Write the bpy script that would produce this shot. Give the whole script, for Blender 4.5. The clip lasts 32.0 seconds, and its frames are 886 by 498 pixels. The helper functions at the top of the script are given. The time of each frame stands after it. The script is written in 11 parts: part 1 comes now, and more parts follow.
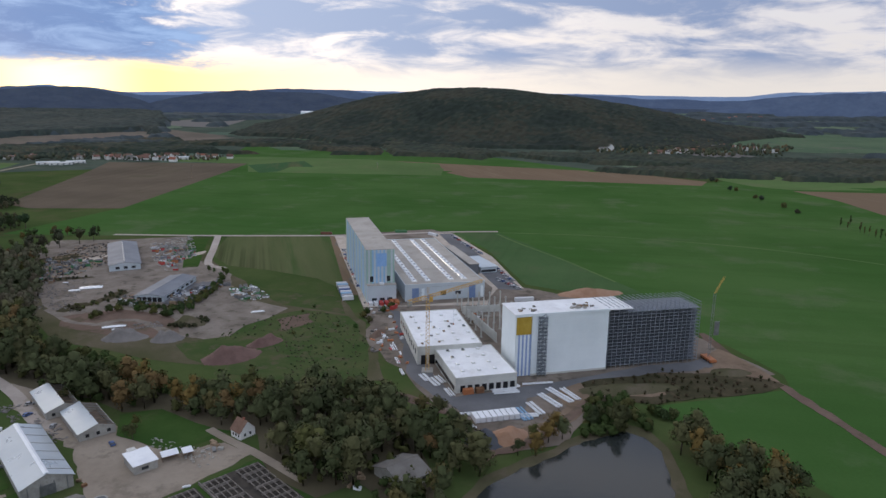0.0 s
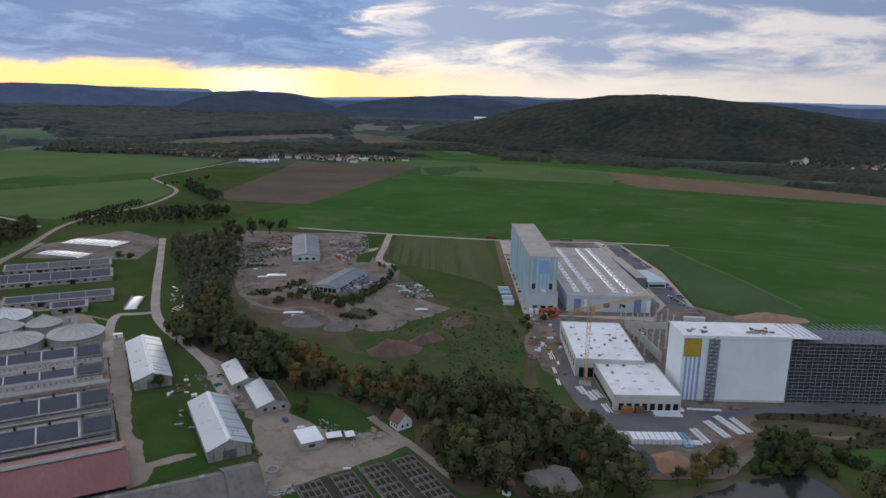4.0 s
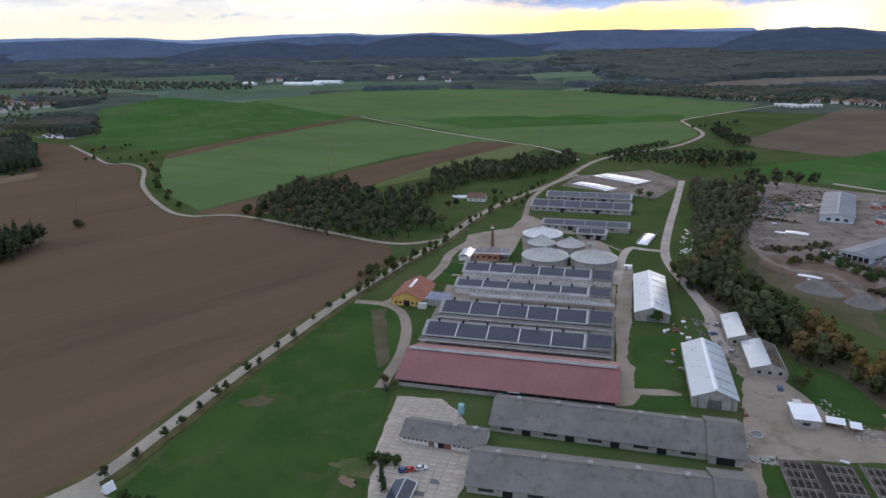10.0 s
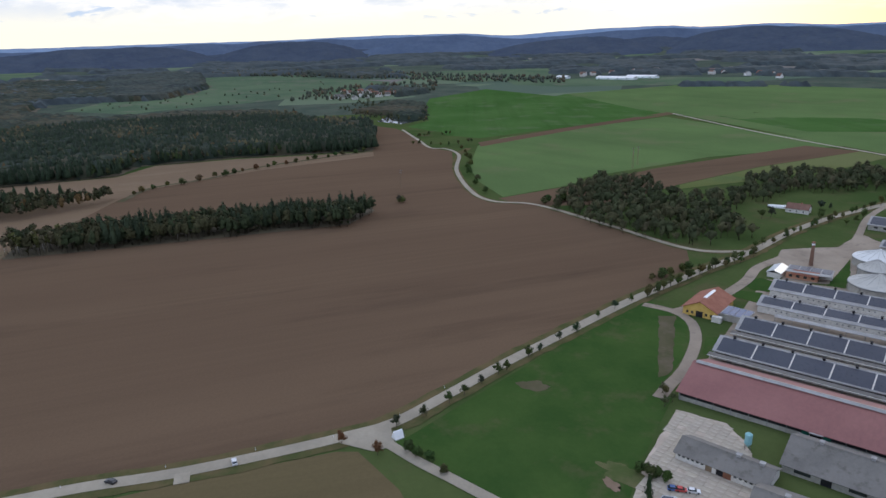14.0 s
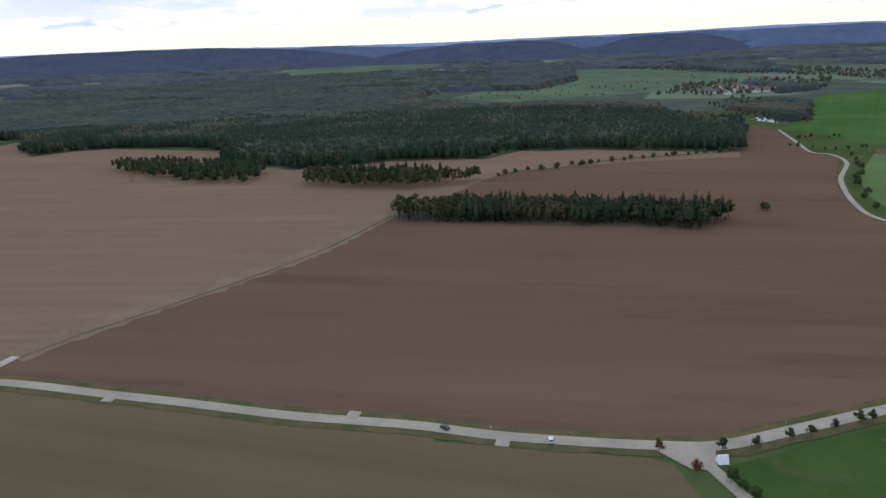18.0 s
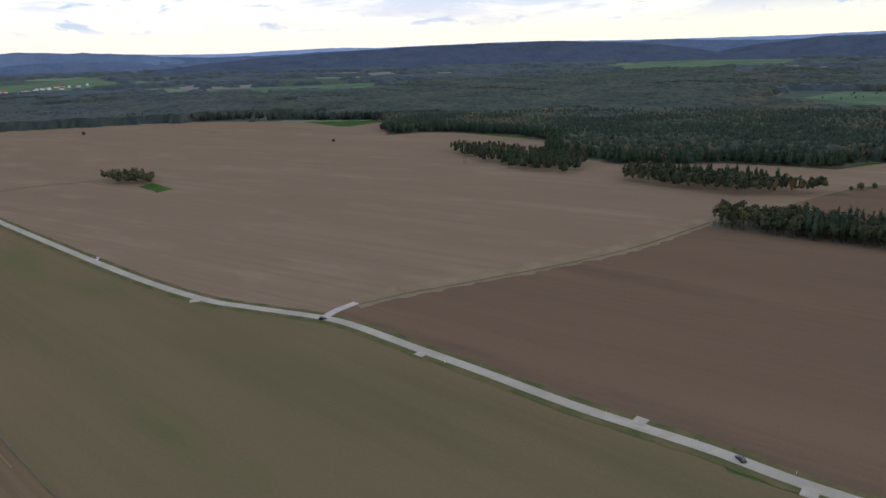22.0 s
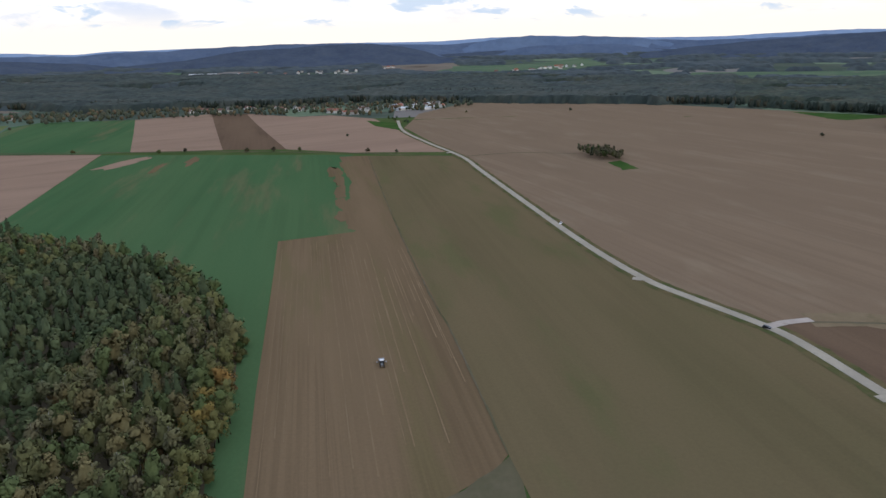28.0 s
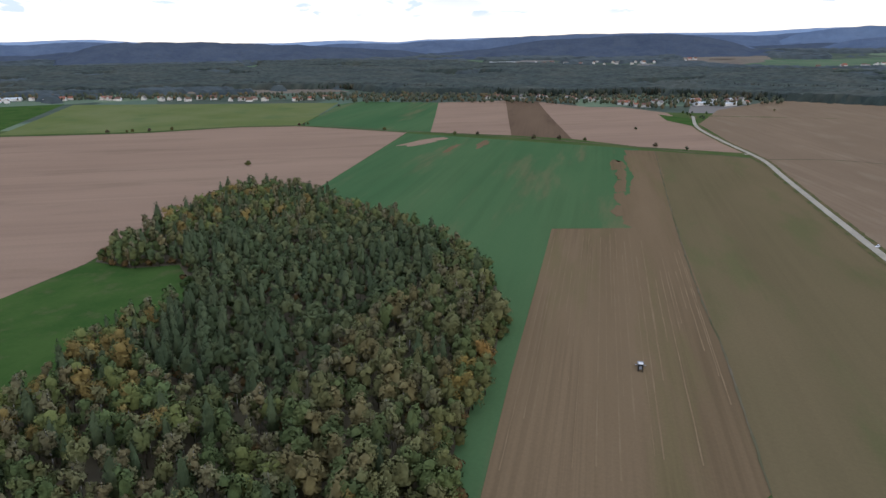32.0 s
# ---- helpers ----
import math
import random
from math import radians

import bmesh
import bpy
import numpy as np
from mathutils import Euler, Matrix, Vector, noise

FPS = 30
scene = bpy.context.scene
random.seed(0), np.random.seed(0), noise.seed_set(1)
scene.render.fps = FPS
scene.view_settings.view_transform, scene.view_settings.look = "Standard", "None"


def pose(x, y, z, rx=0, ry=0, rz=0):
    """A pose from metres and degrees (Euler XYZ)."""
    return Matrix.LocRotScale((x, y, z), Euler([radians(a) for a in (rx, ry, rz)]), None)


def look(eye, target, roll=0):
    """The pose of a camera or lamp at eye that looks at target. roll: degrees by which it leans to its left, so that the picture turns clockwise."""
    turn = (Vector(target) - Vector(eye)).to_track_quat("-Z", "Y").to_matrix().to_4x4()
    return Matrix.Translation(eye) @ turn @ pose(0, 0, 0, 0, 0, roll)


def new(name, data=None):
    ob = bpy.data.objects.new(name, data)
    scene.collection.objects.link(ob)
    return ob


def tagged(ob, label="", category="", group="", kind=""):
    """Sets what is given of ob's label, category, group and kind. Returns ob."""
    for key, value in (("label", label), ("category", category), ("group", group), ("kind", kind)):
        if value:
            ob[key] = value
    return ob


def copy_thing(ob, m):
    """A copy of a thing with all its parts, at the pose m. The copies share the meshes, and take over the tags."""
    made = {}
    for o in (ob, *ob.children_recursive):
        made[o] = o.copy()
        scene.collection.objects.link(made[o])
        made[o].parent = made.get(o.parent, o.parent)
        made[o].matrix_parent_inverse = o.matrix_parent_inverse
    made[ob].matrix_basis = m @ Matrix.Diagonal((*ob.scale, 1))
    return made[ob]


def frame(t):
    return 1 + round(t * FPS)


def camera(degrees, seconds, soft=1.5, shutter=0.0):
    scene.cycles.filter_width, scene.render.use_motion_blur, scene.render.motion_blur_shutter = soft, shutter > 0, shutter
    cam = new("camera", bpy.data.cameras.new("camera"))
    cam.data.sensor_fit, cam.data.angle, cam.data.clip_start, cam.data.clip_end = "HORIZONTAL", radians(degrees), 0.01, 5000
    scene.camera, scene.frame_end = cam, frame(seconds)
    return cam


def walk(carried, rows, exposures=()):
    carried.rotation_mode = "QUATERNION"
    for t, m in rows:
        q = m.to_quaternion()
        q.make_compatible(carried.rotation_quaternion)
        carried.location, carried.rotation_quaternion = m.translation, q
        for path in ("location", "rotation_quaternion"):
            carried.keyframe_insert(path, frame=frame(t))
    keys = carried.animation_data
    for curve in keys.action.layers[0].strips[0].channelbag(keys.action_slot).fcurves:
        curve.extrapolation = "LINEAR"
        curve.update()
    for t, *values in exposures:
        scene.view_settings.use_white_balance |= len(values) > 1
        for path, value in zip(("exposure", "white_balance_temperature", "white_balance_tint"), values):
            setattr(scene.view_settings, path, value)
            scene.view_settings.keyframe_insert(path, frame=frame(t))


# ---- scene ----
# ---- camera ----
cam = camera(66.56, 32.0, soft=1.5)
EYE = 140.0
# seconds, then the camera's turn about x, y and z in degrees
PATH = [
    (0.0, 77.637, -0.776, -0.005),
    (0.5, 78.318, -0.863, -0.046),
    (1.0, 78.932, -0.935, -0.123),
    (1.5, 79.500, -1.128, -0.368),
    (2.0, 79.963, -1.375, 0.049),
    (2.5, 80.150, -1.526, 2.191),
    (3.0, 79.892, -1.563, 6.276),
    (3.5, 79.069, -1.416, 10.619),
    (4.0, 77.904, -1.267, 14.264),
    (4.5, 76.609, -1.190, 17.681),
    (6.5, 73.998, -0.471, 31.482),
    (7.0, 73.644, -0.257, 35.095),
    (7.5, 73.404, -0.002, 38.700),
    (8.0, 73.269, 0.164, 42.465),
    (8.5, 73.181, 0.404, 46.248),
    (9.0, 73.139, 0.567, 49.825),
    (9.5, 73.108, 0.766, 53.255),
    (10.0, 73.076, 0.932, 56.577),
    (10.5, 73.035, 1.069, 59.688),
    (11.0, 73.006, 1.188, 62.688),
    (11.5, 72.972, 1.279, 65.718),
    (12.0, 72.957, 1.347, 68.732),
    (12.5, 72.980, 1.418, 71.907),
    (13.0, 73.034, 1.461, 75.217),
    (13.5, 73.086, 1.453, 78.553),
    (14.0, 73.139, 1.495, 81.938),
    (14.5, 73.191, 1.561, 85.539),
    (16.5, 73.288, 1.901, 100.463),
    (17.0, 73.353, 1.892, 104.108),
    (17.5, 73.400, 1.893, 107.857),
    (18.0, 73.455, 1.974, 111.588),
    (18.5, 73.498, 2.022, 115.143),
    (19.0, 73.559, 2.080, 118.574),
    (19.5, 73.646, 2.027, 121.954),
    (20.0, 73.694, 2.036, 125.326),
    (20.5, 73.741, 2.049, 128.691),
    (21.0, 73.763, 1.988, 131.972),
    (21.5, 73.772, 1.789, 135.275),
    (22.0, 73.779, 1.686, 138.500),
    (22.5, 73.761, 1.538, 141.727),
    (23.0, 73.755, 1.464, 144.929),
    (23.5, 73.702, 1.366, 148.238),
    (24.0, 73.672, 1.243, 151.461),
    (24.5, 73.619, 1.259, 154.679),
    (25.0, 73.600, 1.326, 157.952),
    (25.5, 73.570, 1.449, 161.171),
    (27.5, 73.559, 1.508, 173.843),
    (28.0, 73.509, 1.477, 176.872),
    (28.5, 73.477, 1.466, 179.854),
    (29.0, 73.446, 1.394, 182.795),
    (29.5, 73.380, 1.238, 185.772),
    (30.0, 73.332, 1.049, 188.742),
    (30.5, 73.286, 0.884, 191.733),
    (31.0, 73.255, 0.821, 194.707),
    (31.5, 73.204, 0.779, 197.722),
    (32.0, 73.198, 0.827, 200.770),
]
walk(cam, [(t, pose(0, 0, EYE, rx, ry, rz)) for t, rx, ry, rz in PATH], [(0.0, 0.02, 6720, 13), (1.0, -0.04, 6720, 13), (2.0, -0.14, 6720, 13), (4.0, -0.24, 6650, 13), (6.5, 0.08, 6450, 14), (9.0, 0.16, 6400, 14), (11.5, 0.13, 6380, 14), (13.5, 0.24, 6380, 13), (18.0, 0.36, 6400, 12), (24.0, 0.23, 6400, 12), (28.0, 0.32, 6470, 11), (32.0, 0.52, 6520, 11)])


# ---- world and sun ----
SUN_AZ, SUN_EL = 38.0, 9.0          # degrees left of north (+y), and above the horizon
sun_dir = Vector((-math.sin(radians(SUN_AZ)) * math.cos(radians(SUN_EL)), math.cos(radians(SUN_AZ)) * math.cos(radians(SUN_EL)), math.sin(radians(SUN_EL))))


class Nodes:
    """Short hand for building a node tree."""

    def __init__(self, tree, empty=True):
        self.tree = tree
        if empty:
            tree.nodes.clear()

    def add(self, kind, **values):
        node = self.tree.nodes.new(kind)
        for key, value in values.items():
            setattr(node, key, value)
        return node

    def link(self, a, b):
        self.tree.links.new(a, b)

    def math(self, op, a, b=0.0, c=None, clamp=False):
        node = self.add("ShaderNodeMath", operation=op, use_clamp=clamp)
        for n, v in enumerate((a, b) if c is None else (a, b, c)):
            if isinstance(v, (int, float)):
                node.inputs[n].default_value = v
            else:
                self.link(v, node.inputs[n])
        return node.outputs[0]

    def mix(self, fac, a, b, blend="MIX"):
        node = self.add("ShaderNodeMix", data_type="RGBA", blend_type=blend)
        for socket, v in ((node.inputs[0], fac), (node.inputs[6], a), (node.inputs[7], b)):
            if isinstance(v, (int, float)):
                socket.default_value = v
            elif isinstance(v, tuple):
                socket.default_value = (*v, 1.0)
            else:
                self.link(v, socket)
        return node.outputs[2]

    def noise(self, vector, scale, detail=4.0, rough=0.55, warp=0.0):
        node = self.add("ShaderNodeTexNoise")
        node.inputs["Scale"].default_value, node.inputs["Detail"].default_value = scale, detail
        node.inputs["Roughness"].default_value, node.inputs["Distortion"].default_value = rough, warp
        if vector is not None:
            self.link(vector, node.inputs["Vector"])
        return node.outputs["Fac"]

    def mapped(self, vector, scale=(1, 1, 1), turn=0.0, move=(0, 0, 0)):
        node = self.add("ShaderNodeMapping")
        node.inputs["Scale"].default_value, node.inputs["Location"].default_value = scale, move
        node.inputs["Rotation"].default_value = (0, 0, radians(turn))
        self.link(vector, node.inputs["Vector"])
        return node.outputs[0]

    def step(self, value, low, high):
        node = self.add("ShaderNodeMapRange", interpolation_type="SMOOTHSTEP")
        self.link(value, node.inputs[0])
        node.inputs[1].default_value, node.inputs[2].default_value = low, high
        return node.outputs[0]


world = bpy.data.worlds.new("evening_sky")
scene.world = world
world.use_nodes = True
W = Nodes(world.node_tree)
sky = W.add("ShaderNodeTexSky", sky_type="NISHITA", sun_disc=False, sun_elevation=radians(SUN_EL), sun_rotation=radians(-SUN_AZ), altitude=300.0, dust_density=2.0)
coord = W.add("ShaderNodeTexCoord").outputs["Generated"]
apart = W.add("ShaderNodeSeparateXYZ")
W.link(coord, apart.inputs[0])
up = W.math("MAXIMUM", apart.outputs[2], 0.0)
# azimuth left of north and elevation, in degrees
az = W.math("MULTIPLY", W.math("ARCTAN2", W.math("MULTIPLY", apart.outputs[0], -1.0), apart.outputs[1]), 57.2958)
el = W.math("MULTIPLY", W.math("ARCSINE", apart.outputs[2]), 57.2958)
flat = W.mapped(coord, (1.0, 1.0, 4.3), 0, (0.31, 0.77, 0.2))
big = W.noise(flat, 2.6, 6.0, 0.55, 0.9)
fine = W.noise(flat, 9.0, 8.0, 0.62, 0.5)
puff = W.math("ADD", W.math("MULTIPLY", big, 0.62), W.math("MULTIPLY", fine, 0.38))
wave = W.math("MULTIPLY", W.math("SUBTRACT", fine, 0.5), 1.0)
away = W.math("ABSOLUTE", W.math("SUBTRACT", az, 36.0))
near_sun = W.math("SUBTRACT", 1.0, W.step(W.math("ABSOLUTE", W.math("SUBTRACT", az, 5.0)), 38.0, 75.0))
# bright haze at the horizon under a pale blue evening sky
west = W.math("SUBTRACT", 1.0, W.step(W.math("ABSOLUTE", W.math("SUBTRACT", az, 85.0)), 35.0, 65.0))
low = W.mix(west, (0.90, 0.845, 0.76), (0.93, 0.89, 0.73))
base = W.mix(W.step(el, 1.0, 10.0), low, (0.67, 0.83, 1.10))
base = W.mix(W.math("MULTIPLY", near_sun, 0.60), base, (1.50, 1.36, 1.18))
# broken cloud, grey-blue below and cream at the lit rims
thick = W.step(puff, 0.42, 0.56)
cloud = W.mix(thick, (1.22, 1.15, 1.10), (0.38, 0.50, 0.74))
cover = W.math("MULTIPLY", W.step(puff, 0.40, 0.47), W.math("MULTIPLY_ADD", near_sun, 0.45, 0.5))
cover = W.math("MULTIPLY", cover, W.step(W.math("MULTIPLY_ADD", wave, 2.5, el), 1.2, 4.2))
sky_colour = W.mix(cover, base, cloud)
# small bluish clouds low in the clear part
bits = W.noise(W.mapped(coord, (1.0, 1.0, 3.4), 0, (0.5, 0.2, 0.9)), 13.0, 5.0, 0.55, 0.4)
bits = W.math("MULTIPLY", W.step(bits, 0.585, 0.66), W.math("MULTIPLY", W.step(el, 1.7, 2.6), W.math("SUBTRACT", 1.0, W.step(el, 5.0, 9.0))))
bits = W.math("MULTIPLY", bits, W.math("MULTIPLY_ADD", near_sun, -0.8, 0.85))
sky_colour = W.mix(bits, sky_colour, (0.46, 0.58, 0.74))
# the sky is duller to the east of the sun
sky_colour = W.mix(W.math("MULTIPLY", W.math("SUBTRACT", 1.0, W.step(az, -26.0, 20.0)), W.step(az, -130.0, -60.0)), sky_colour, W.mix(1.0, sky_colour, (0.62, 0.66, 0.73), "MULTIPLY"))
# the yellow strip of sunset
strip_low = W.math("SUBTRACT", 1.0, W.step(W.math("MULTIPLY_ADD", wave, 3.0, el), 1.6, 3.6))
strip_wide = W.math("SUBTRACT", 1.0, W.step(away, 7.0, 34.0))
sky_colour = W.mix(W.math("MULTIPLY", strip_low, strip_wide), sky_colour, (1.55, 1.08, 0.42))
heart = W.math("MULTIPLY", W.math("SUBTRACT", 1.0, W.step(W.math("ABSOLUTE", W.math("SUBTRACT", az, 29.0)), 0.5, 7.0)), strip_low)
sky_colour = W.mix(W.math("MULTIPLY", heart, 0.8), sky_colour, (2.3, 1.95, 1.15))
# the heavy blue cloud bank above it
bank = W.math("MULTIPLY", W.step(W.math("MULTIPLY_ADD", wave, 3.2, el), 2.0, 3.1), W.math("SUBTRACT", 1.0, W.step(W.math("ABSOLUTE", W.math("ADD", W.math("SUBTRACT", az, 35.5), W.math("MULTIPLY", wave, 26.0))), 12.5, 18.0)))
bank = W.math("MULTIPLY", bank, W.math("SUBTRACT", 1.0, W.step(el, 9.0, 22.0)))
sky_colour = W.mix(W.math("MULTIPLY", bank, 0.97), sky_colour, W.mix(W.step(fine, 0.42, 0.66), (0.13, 0.28, 0.60), (0.31, 0.50, 0.84)))
clear = W.add("ShaderNodeBackground")
W.link(sky.outputs[0], clear.inputs[0])
clear.inputs[1].default_value = 0.10
veil = W.add("ShaderNodeBackground")
W.link(sky_colour, veil.inputs[0])
veil.inputs[1].default_value = 1.0
both = W.add("ShaderNodeMixShader")
both.inputs[0].default_value = 0.985
W.link(clear.outputs[0], both.inputs[1])
W.link(veil.outputs[0], both.inputs[2])
W.link(both.outputs[0], W.add("ShaderNodeOutputWorld").inputs[0])

sun_data = bpy.data.lights.new("sun", "SUN")
sun_data.energy, sun_data.angle, sun_data.color = 0.5, radians(20), (1.0, 0.86, 0.66)
new("sun", sun_data).matrix_world = look(sun_dir * 900, (0, 0, 0))


# ---- materials ----
def material(name, a, b=None, patch=0.05, grain=1.0, rough=0.9, metal=0.0, bump=0.0, depth=0.3, rows=None, third=None, vary=0.0, tint=False, spec=0.3, contrast=0.35, warp=0.0, stretch=None):
    """A surface that wanders between the colours a and b in patches, with fine grain on it. rows: (turn, spacing, strength) of
    lines across it; third: (colour, amount) of blotches; vary: spread from object to object; tint: take the mesh's own tint."""
    m = bpy.data.materials.new(name)
    m.use_nodes = True
    N = Nodes(m.node_tree)
    at = N.add("ShaderNodeTexCoord").outputs["Object"]
    wide = N.mapped(N.mapped(at, (1, 1, 1), stretch[1]), stretch[0]) if stretch else at
    b = b or tuple(min(1.0, v * 1.25) for v in a)
    large = N.noise(wide, patch, 5.0, 0.6, warp)
    colour = N.mix(N.step(large, 0.5 - contrast / 2, 0.5 + contrast / 2), a, b)
    if third:
        blot = N.noise(N.mapped(wide, (1, 1, 1), 33, (57, 13, 5)), patch * 2.3, 6.0, 0.65, warp)
        colour = N.mix(N.math("MULTIPLY", N.step(blot, 0.52, 0.68), third[1]), colour, third[0])
    small = N.noise(at, grain, 4.0, 0.7)
    colour = N.mix(0.55, colour, N.mix(small, (0.35, 0.35, 0.35), (0.95, 0.95, 0.95)), "OVERLAY") if depth >= 0.5 else N.mix(depth, colour, N.mix(small, (0.25, 0.25, 0.25), (0.75, 0.75, 0.75)), "OVERLAY")
    if rows:
        lined = N.mapped(at, (1, 1, 1), rows[0])
        if len(rows) > 3:
            wave = N.add("ShaderNodeTexWave", wave_type="BANDS", bands_direction="X", wave_profile="SIN")
            wave.inputs["Scale"].default_value = 0.314 / rows[1]
            wave.inputs["Distortion"].default_value, wave.inputs["Detail"].default_value = 0.25, 1.0
            N.link(lined, wave.inputs["Vector"])
            faint = wave.outputs["Fac"]
        else:
            faint = N.step(N.noise(N.mapped(lined, (1, 0.012, 1)), 0.7 / rows[1], 3.0, 0.6), 0.40, 0.62)
        faint = N.math("MULTIPLY", faint, N.step(N.noise(N.mapped(lined, (1, 0.3, 1)), 0.012, 3.0), 0.36, 0.60))
        colour = N.mix(N.math("MULTIPLY", faint, rows[2]), colour, N.mix(1.0, colour, (0.62, 0.62, 0.62), "MULTIPLY"))
    if tint:
        own = N.add("ShaderNodeVertexColor", layer_name="tint")
        colour = N.mix(1.0, colour, own.outputs["Color"], "MULTIPLY")
    if vary:
        chance = N.add("ShaderNodeObjectInfo").outputs["Random"]
        hsv = N.add("ShaderNodeHueSaturation")
        N.link(N.math("MULTIPLY_ADD", chance, vary, 1.0 - vary / 2), hsv.inputs["Value"])
        N.link(N.math("MULTIPLY_ADD", N.math("FRACT", N.math("MULTIPLY", chance, 7.31)), vary * 0.06, 0.5 - vary * 0.03), hsv.inputs["Hue"])
        N.link(colour, hsv.inputs["Color"])
        colour = hsv.outputs[0]
    face = N.add("ShaderNodeBsdfPrincipled")
    N.link(colour, face.inputs["Base Color"])
    face.inputs["Metallic"].default_value = metal
    face.inputs["Specular IOR Level"].default_value = spec
    worn = N.math("MULTIPLY_ADD", small, 0.2, rough - 0.1, clamp=True)
    N.link(worn, face.inputs["Roughness"])
    if bump:
        hill = N.add("ShaderNodeBump")
        hill.inputs["Strength"].default_value, hill.inputs["Distance"].default_value = min(1.0, bump), max(0.05, bump * 0.2)
        N.link(small, hill.inputs["Height"])
        N.link(hill.outputs[0], face.inputs["Normal"])
    N.link(face.outputs[0], N.add("ShaderNodeOutputMaterial").inputs[0])
    return m


def ground_height(x, y):
    """The valley floor is level near the camera and rises gently to its rim; one wooded hill stands in the north."""
    r = math.hypot(x, y)
    z = 0.0 if r < 1400 else 100.0 * ((r - 1400) / 2900) ** 1.25
    return z + hill_height(x, y)


# the wooded hill: its crest above the plain, along x at the distance HILL_Y
HILL_Y, HILL_HALF = 2420.0, 540.0
HILL_CREST = ((-700, 0), (-610, 14), (-525, 38), (-366, 85), (-267, 107), (-129, 129), (-31, 147), (127, 151), (265, 149), (424, 128), (624, 103), (826, 60), (948, 32), (1100, 9), (1220, 0))


def hill_height(x, y):
    d = abs(y - HILL_Y) / HILL_HALF
    if d >= 1.0:
        return 0.0
    u = x * HILL_Y / y
    for (a, p), (b, q) in zip(HILL_CREST, HILL_CREST[1:]):
        if a <= u <= b:
            crest = p + (q - p) * (u - a) / (b - a)
            return crest * (0.5 + 0.5 * math.cos(math.pi * d)) ** 0.8 * (1.0 + 0.06 * noise.noise((x / 210, y / 210, 3.0)))
    return 0.0


# ---- building blocks ----
class Geo:
    """Points and faces of one mesh."""

    def __init__(self):
        self.v, self.f = [], []

    def face(self, *pts):
        n = len(self.v)
        self.v += [tuple(p) for p in pts]
        self.f.append(tuple(range(n, n + len(pts))))
        return self

    def box(self, x0, x1, y0, y1, z0, z1, turn=0.0, about=(0, 0)):
        n = len(self.v)
        c, s = math.cos(turn), math.sin(turn)
        for z in (z0, z1):
            for x, y in ((x0, y0), (x1, y0), (x1, y1), (x0, y1)):
                x, y = x - about[0], y - about[1]
                self.v.append((about[0] + x * c - y * s, about[1] + x * s + y * c, z))
        self.f += [tuple(n + i for i in q) for q in ((3, 2, 1, 0), (4, 5, 6, 7), (0, 1, 5, 4), (1, 2, 6, 5), (2, 3, 7, 6), (3, 0, 4, 7))]
        return self

    def prism(self, outline, axis, a, b):
        """An outline in two coordinates, pushed from a to b along axis x, y or z."""
        n, k = len(self.v), len(outline)
        for w in (a, b):
            for p, q in outline:
                self.v.append({"x": (w, p, q), "y": (p, w, q), "z": (p, q, w)}[axis])
        self.f.append(tuple(range(n + k - 1, n - 1, -1)))
        self.f.append(tuple(range(n + k, n + 2 * k)))
        self.f += [(n + i, n + (i + 1) % k, n + k + (i + 1) % k, n + k + i) for i in range(k)]
        return self

    def rod(self, p, q, r=0.1, sides=4, r2=None):
        """A bar from p to q."""
        p, q = Vector(p), Vector(q)
        turn = (q - p).to_track_quat("Z", "Y").to_matrix()
        n = len(self.v)
        for base, rad in ((p, r), (q, r if r2 is None else r2)):
            for i in range(sides):
                ang = math.tau * (i + 0.5) / sides
                self.v.append(tuple(base + turn @ Vector((rad * math.cos(ang), rad * math.sin(ang), 0))))
        self.f += [(n + i, n + (i + 1) % sides, n + sides + (i + 1) % sides, n + sides + i) for i in range(sides)]
        self.f += [tuple(range(n + sides - 1, n - 1, -1)), tuple(range(n + sides, n + 2 * sides))]
        return self

    def lathe(self, profile, sides=24, cx=0.0, cy=0.0):
        """A profile of (radius, height) turned about the upright line at cx, cy."""
        n, k = len(self.v), len(profile)
        for r, z in profile:
            for i in range(sides):
                a = math.tau * i / sides
                self.v.append((cx + r * math.cos(a), cy + r * math.sin(a), z))
        for j in range(k - 1):
            self.f += [(n + j * sides + i, n + j * sides + (i + 1) % sides, n + (j + 1) * sides + (i + 1) % sides, n + (j + 1) * sides + i) for i in range(sides)]
        self.f.append(tuple(range(n + (k - 1) * sides, n + k * sides)))
        return self

    def mesh(self, name, *mats):
        me = bpy.data.meshes.new(name)
        me.from_pydata(self.v, [], self.f)
        for m in mats:
            me.materials.append(m)
        me.update()
        return me


def thing(name, label, category, x=0.0, y=0.0, turn=0.0, z=None, group="", kind=""):
    ob = tagged(new(name), label, category, group, kind)
    ob.empty_display_size = 0.5
    ob.matrix_world = pose(x, y, ground_height(x, y) if z is None else z, 0, 0, turn)
    return ob


def part(name, geo, mat, parent, label="", smooth=False):
    """Links geo as ONE mesh object under parent, in parent's own coordinates."""
    me = geo if isinstance(geo, bpy.types.Mesh) else geo.mesh(name, mat)
    if smooth:
        me.polygons.foreach_set("use_smooth", [True] * len(me.polygons))
    ob = new(name, me)
    ob.parent = parent
    if label:
        ob["label"] = label
    return ob


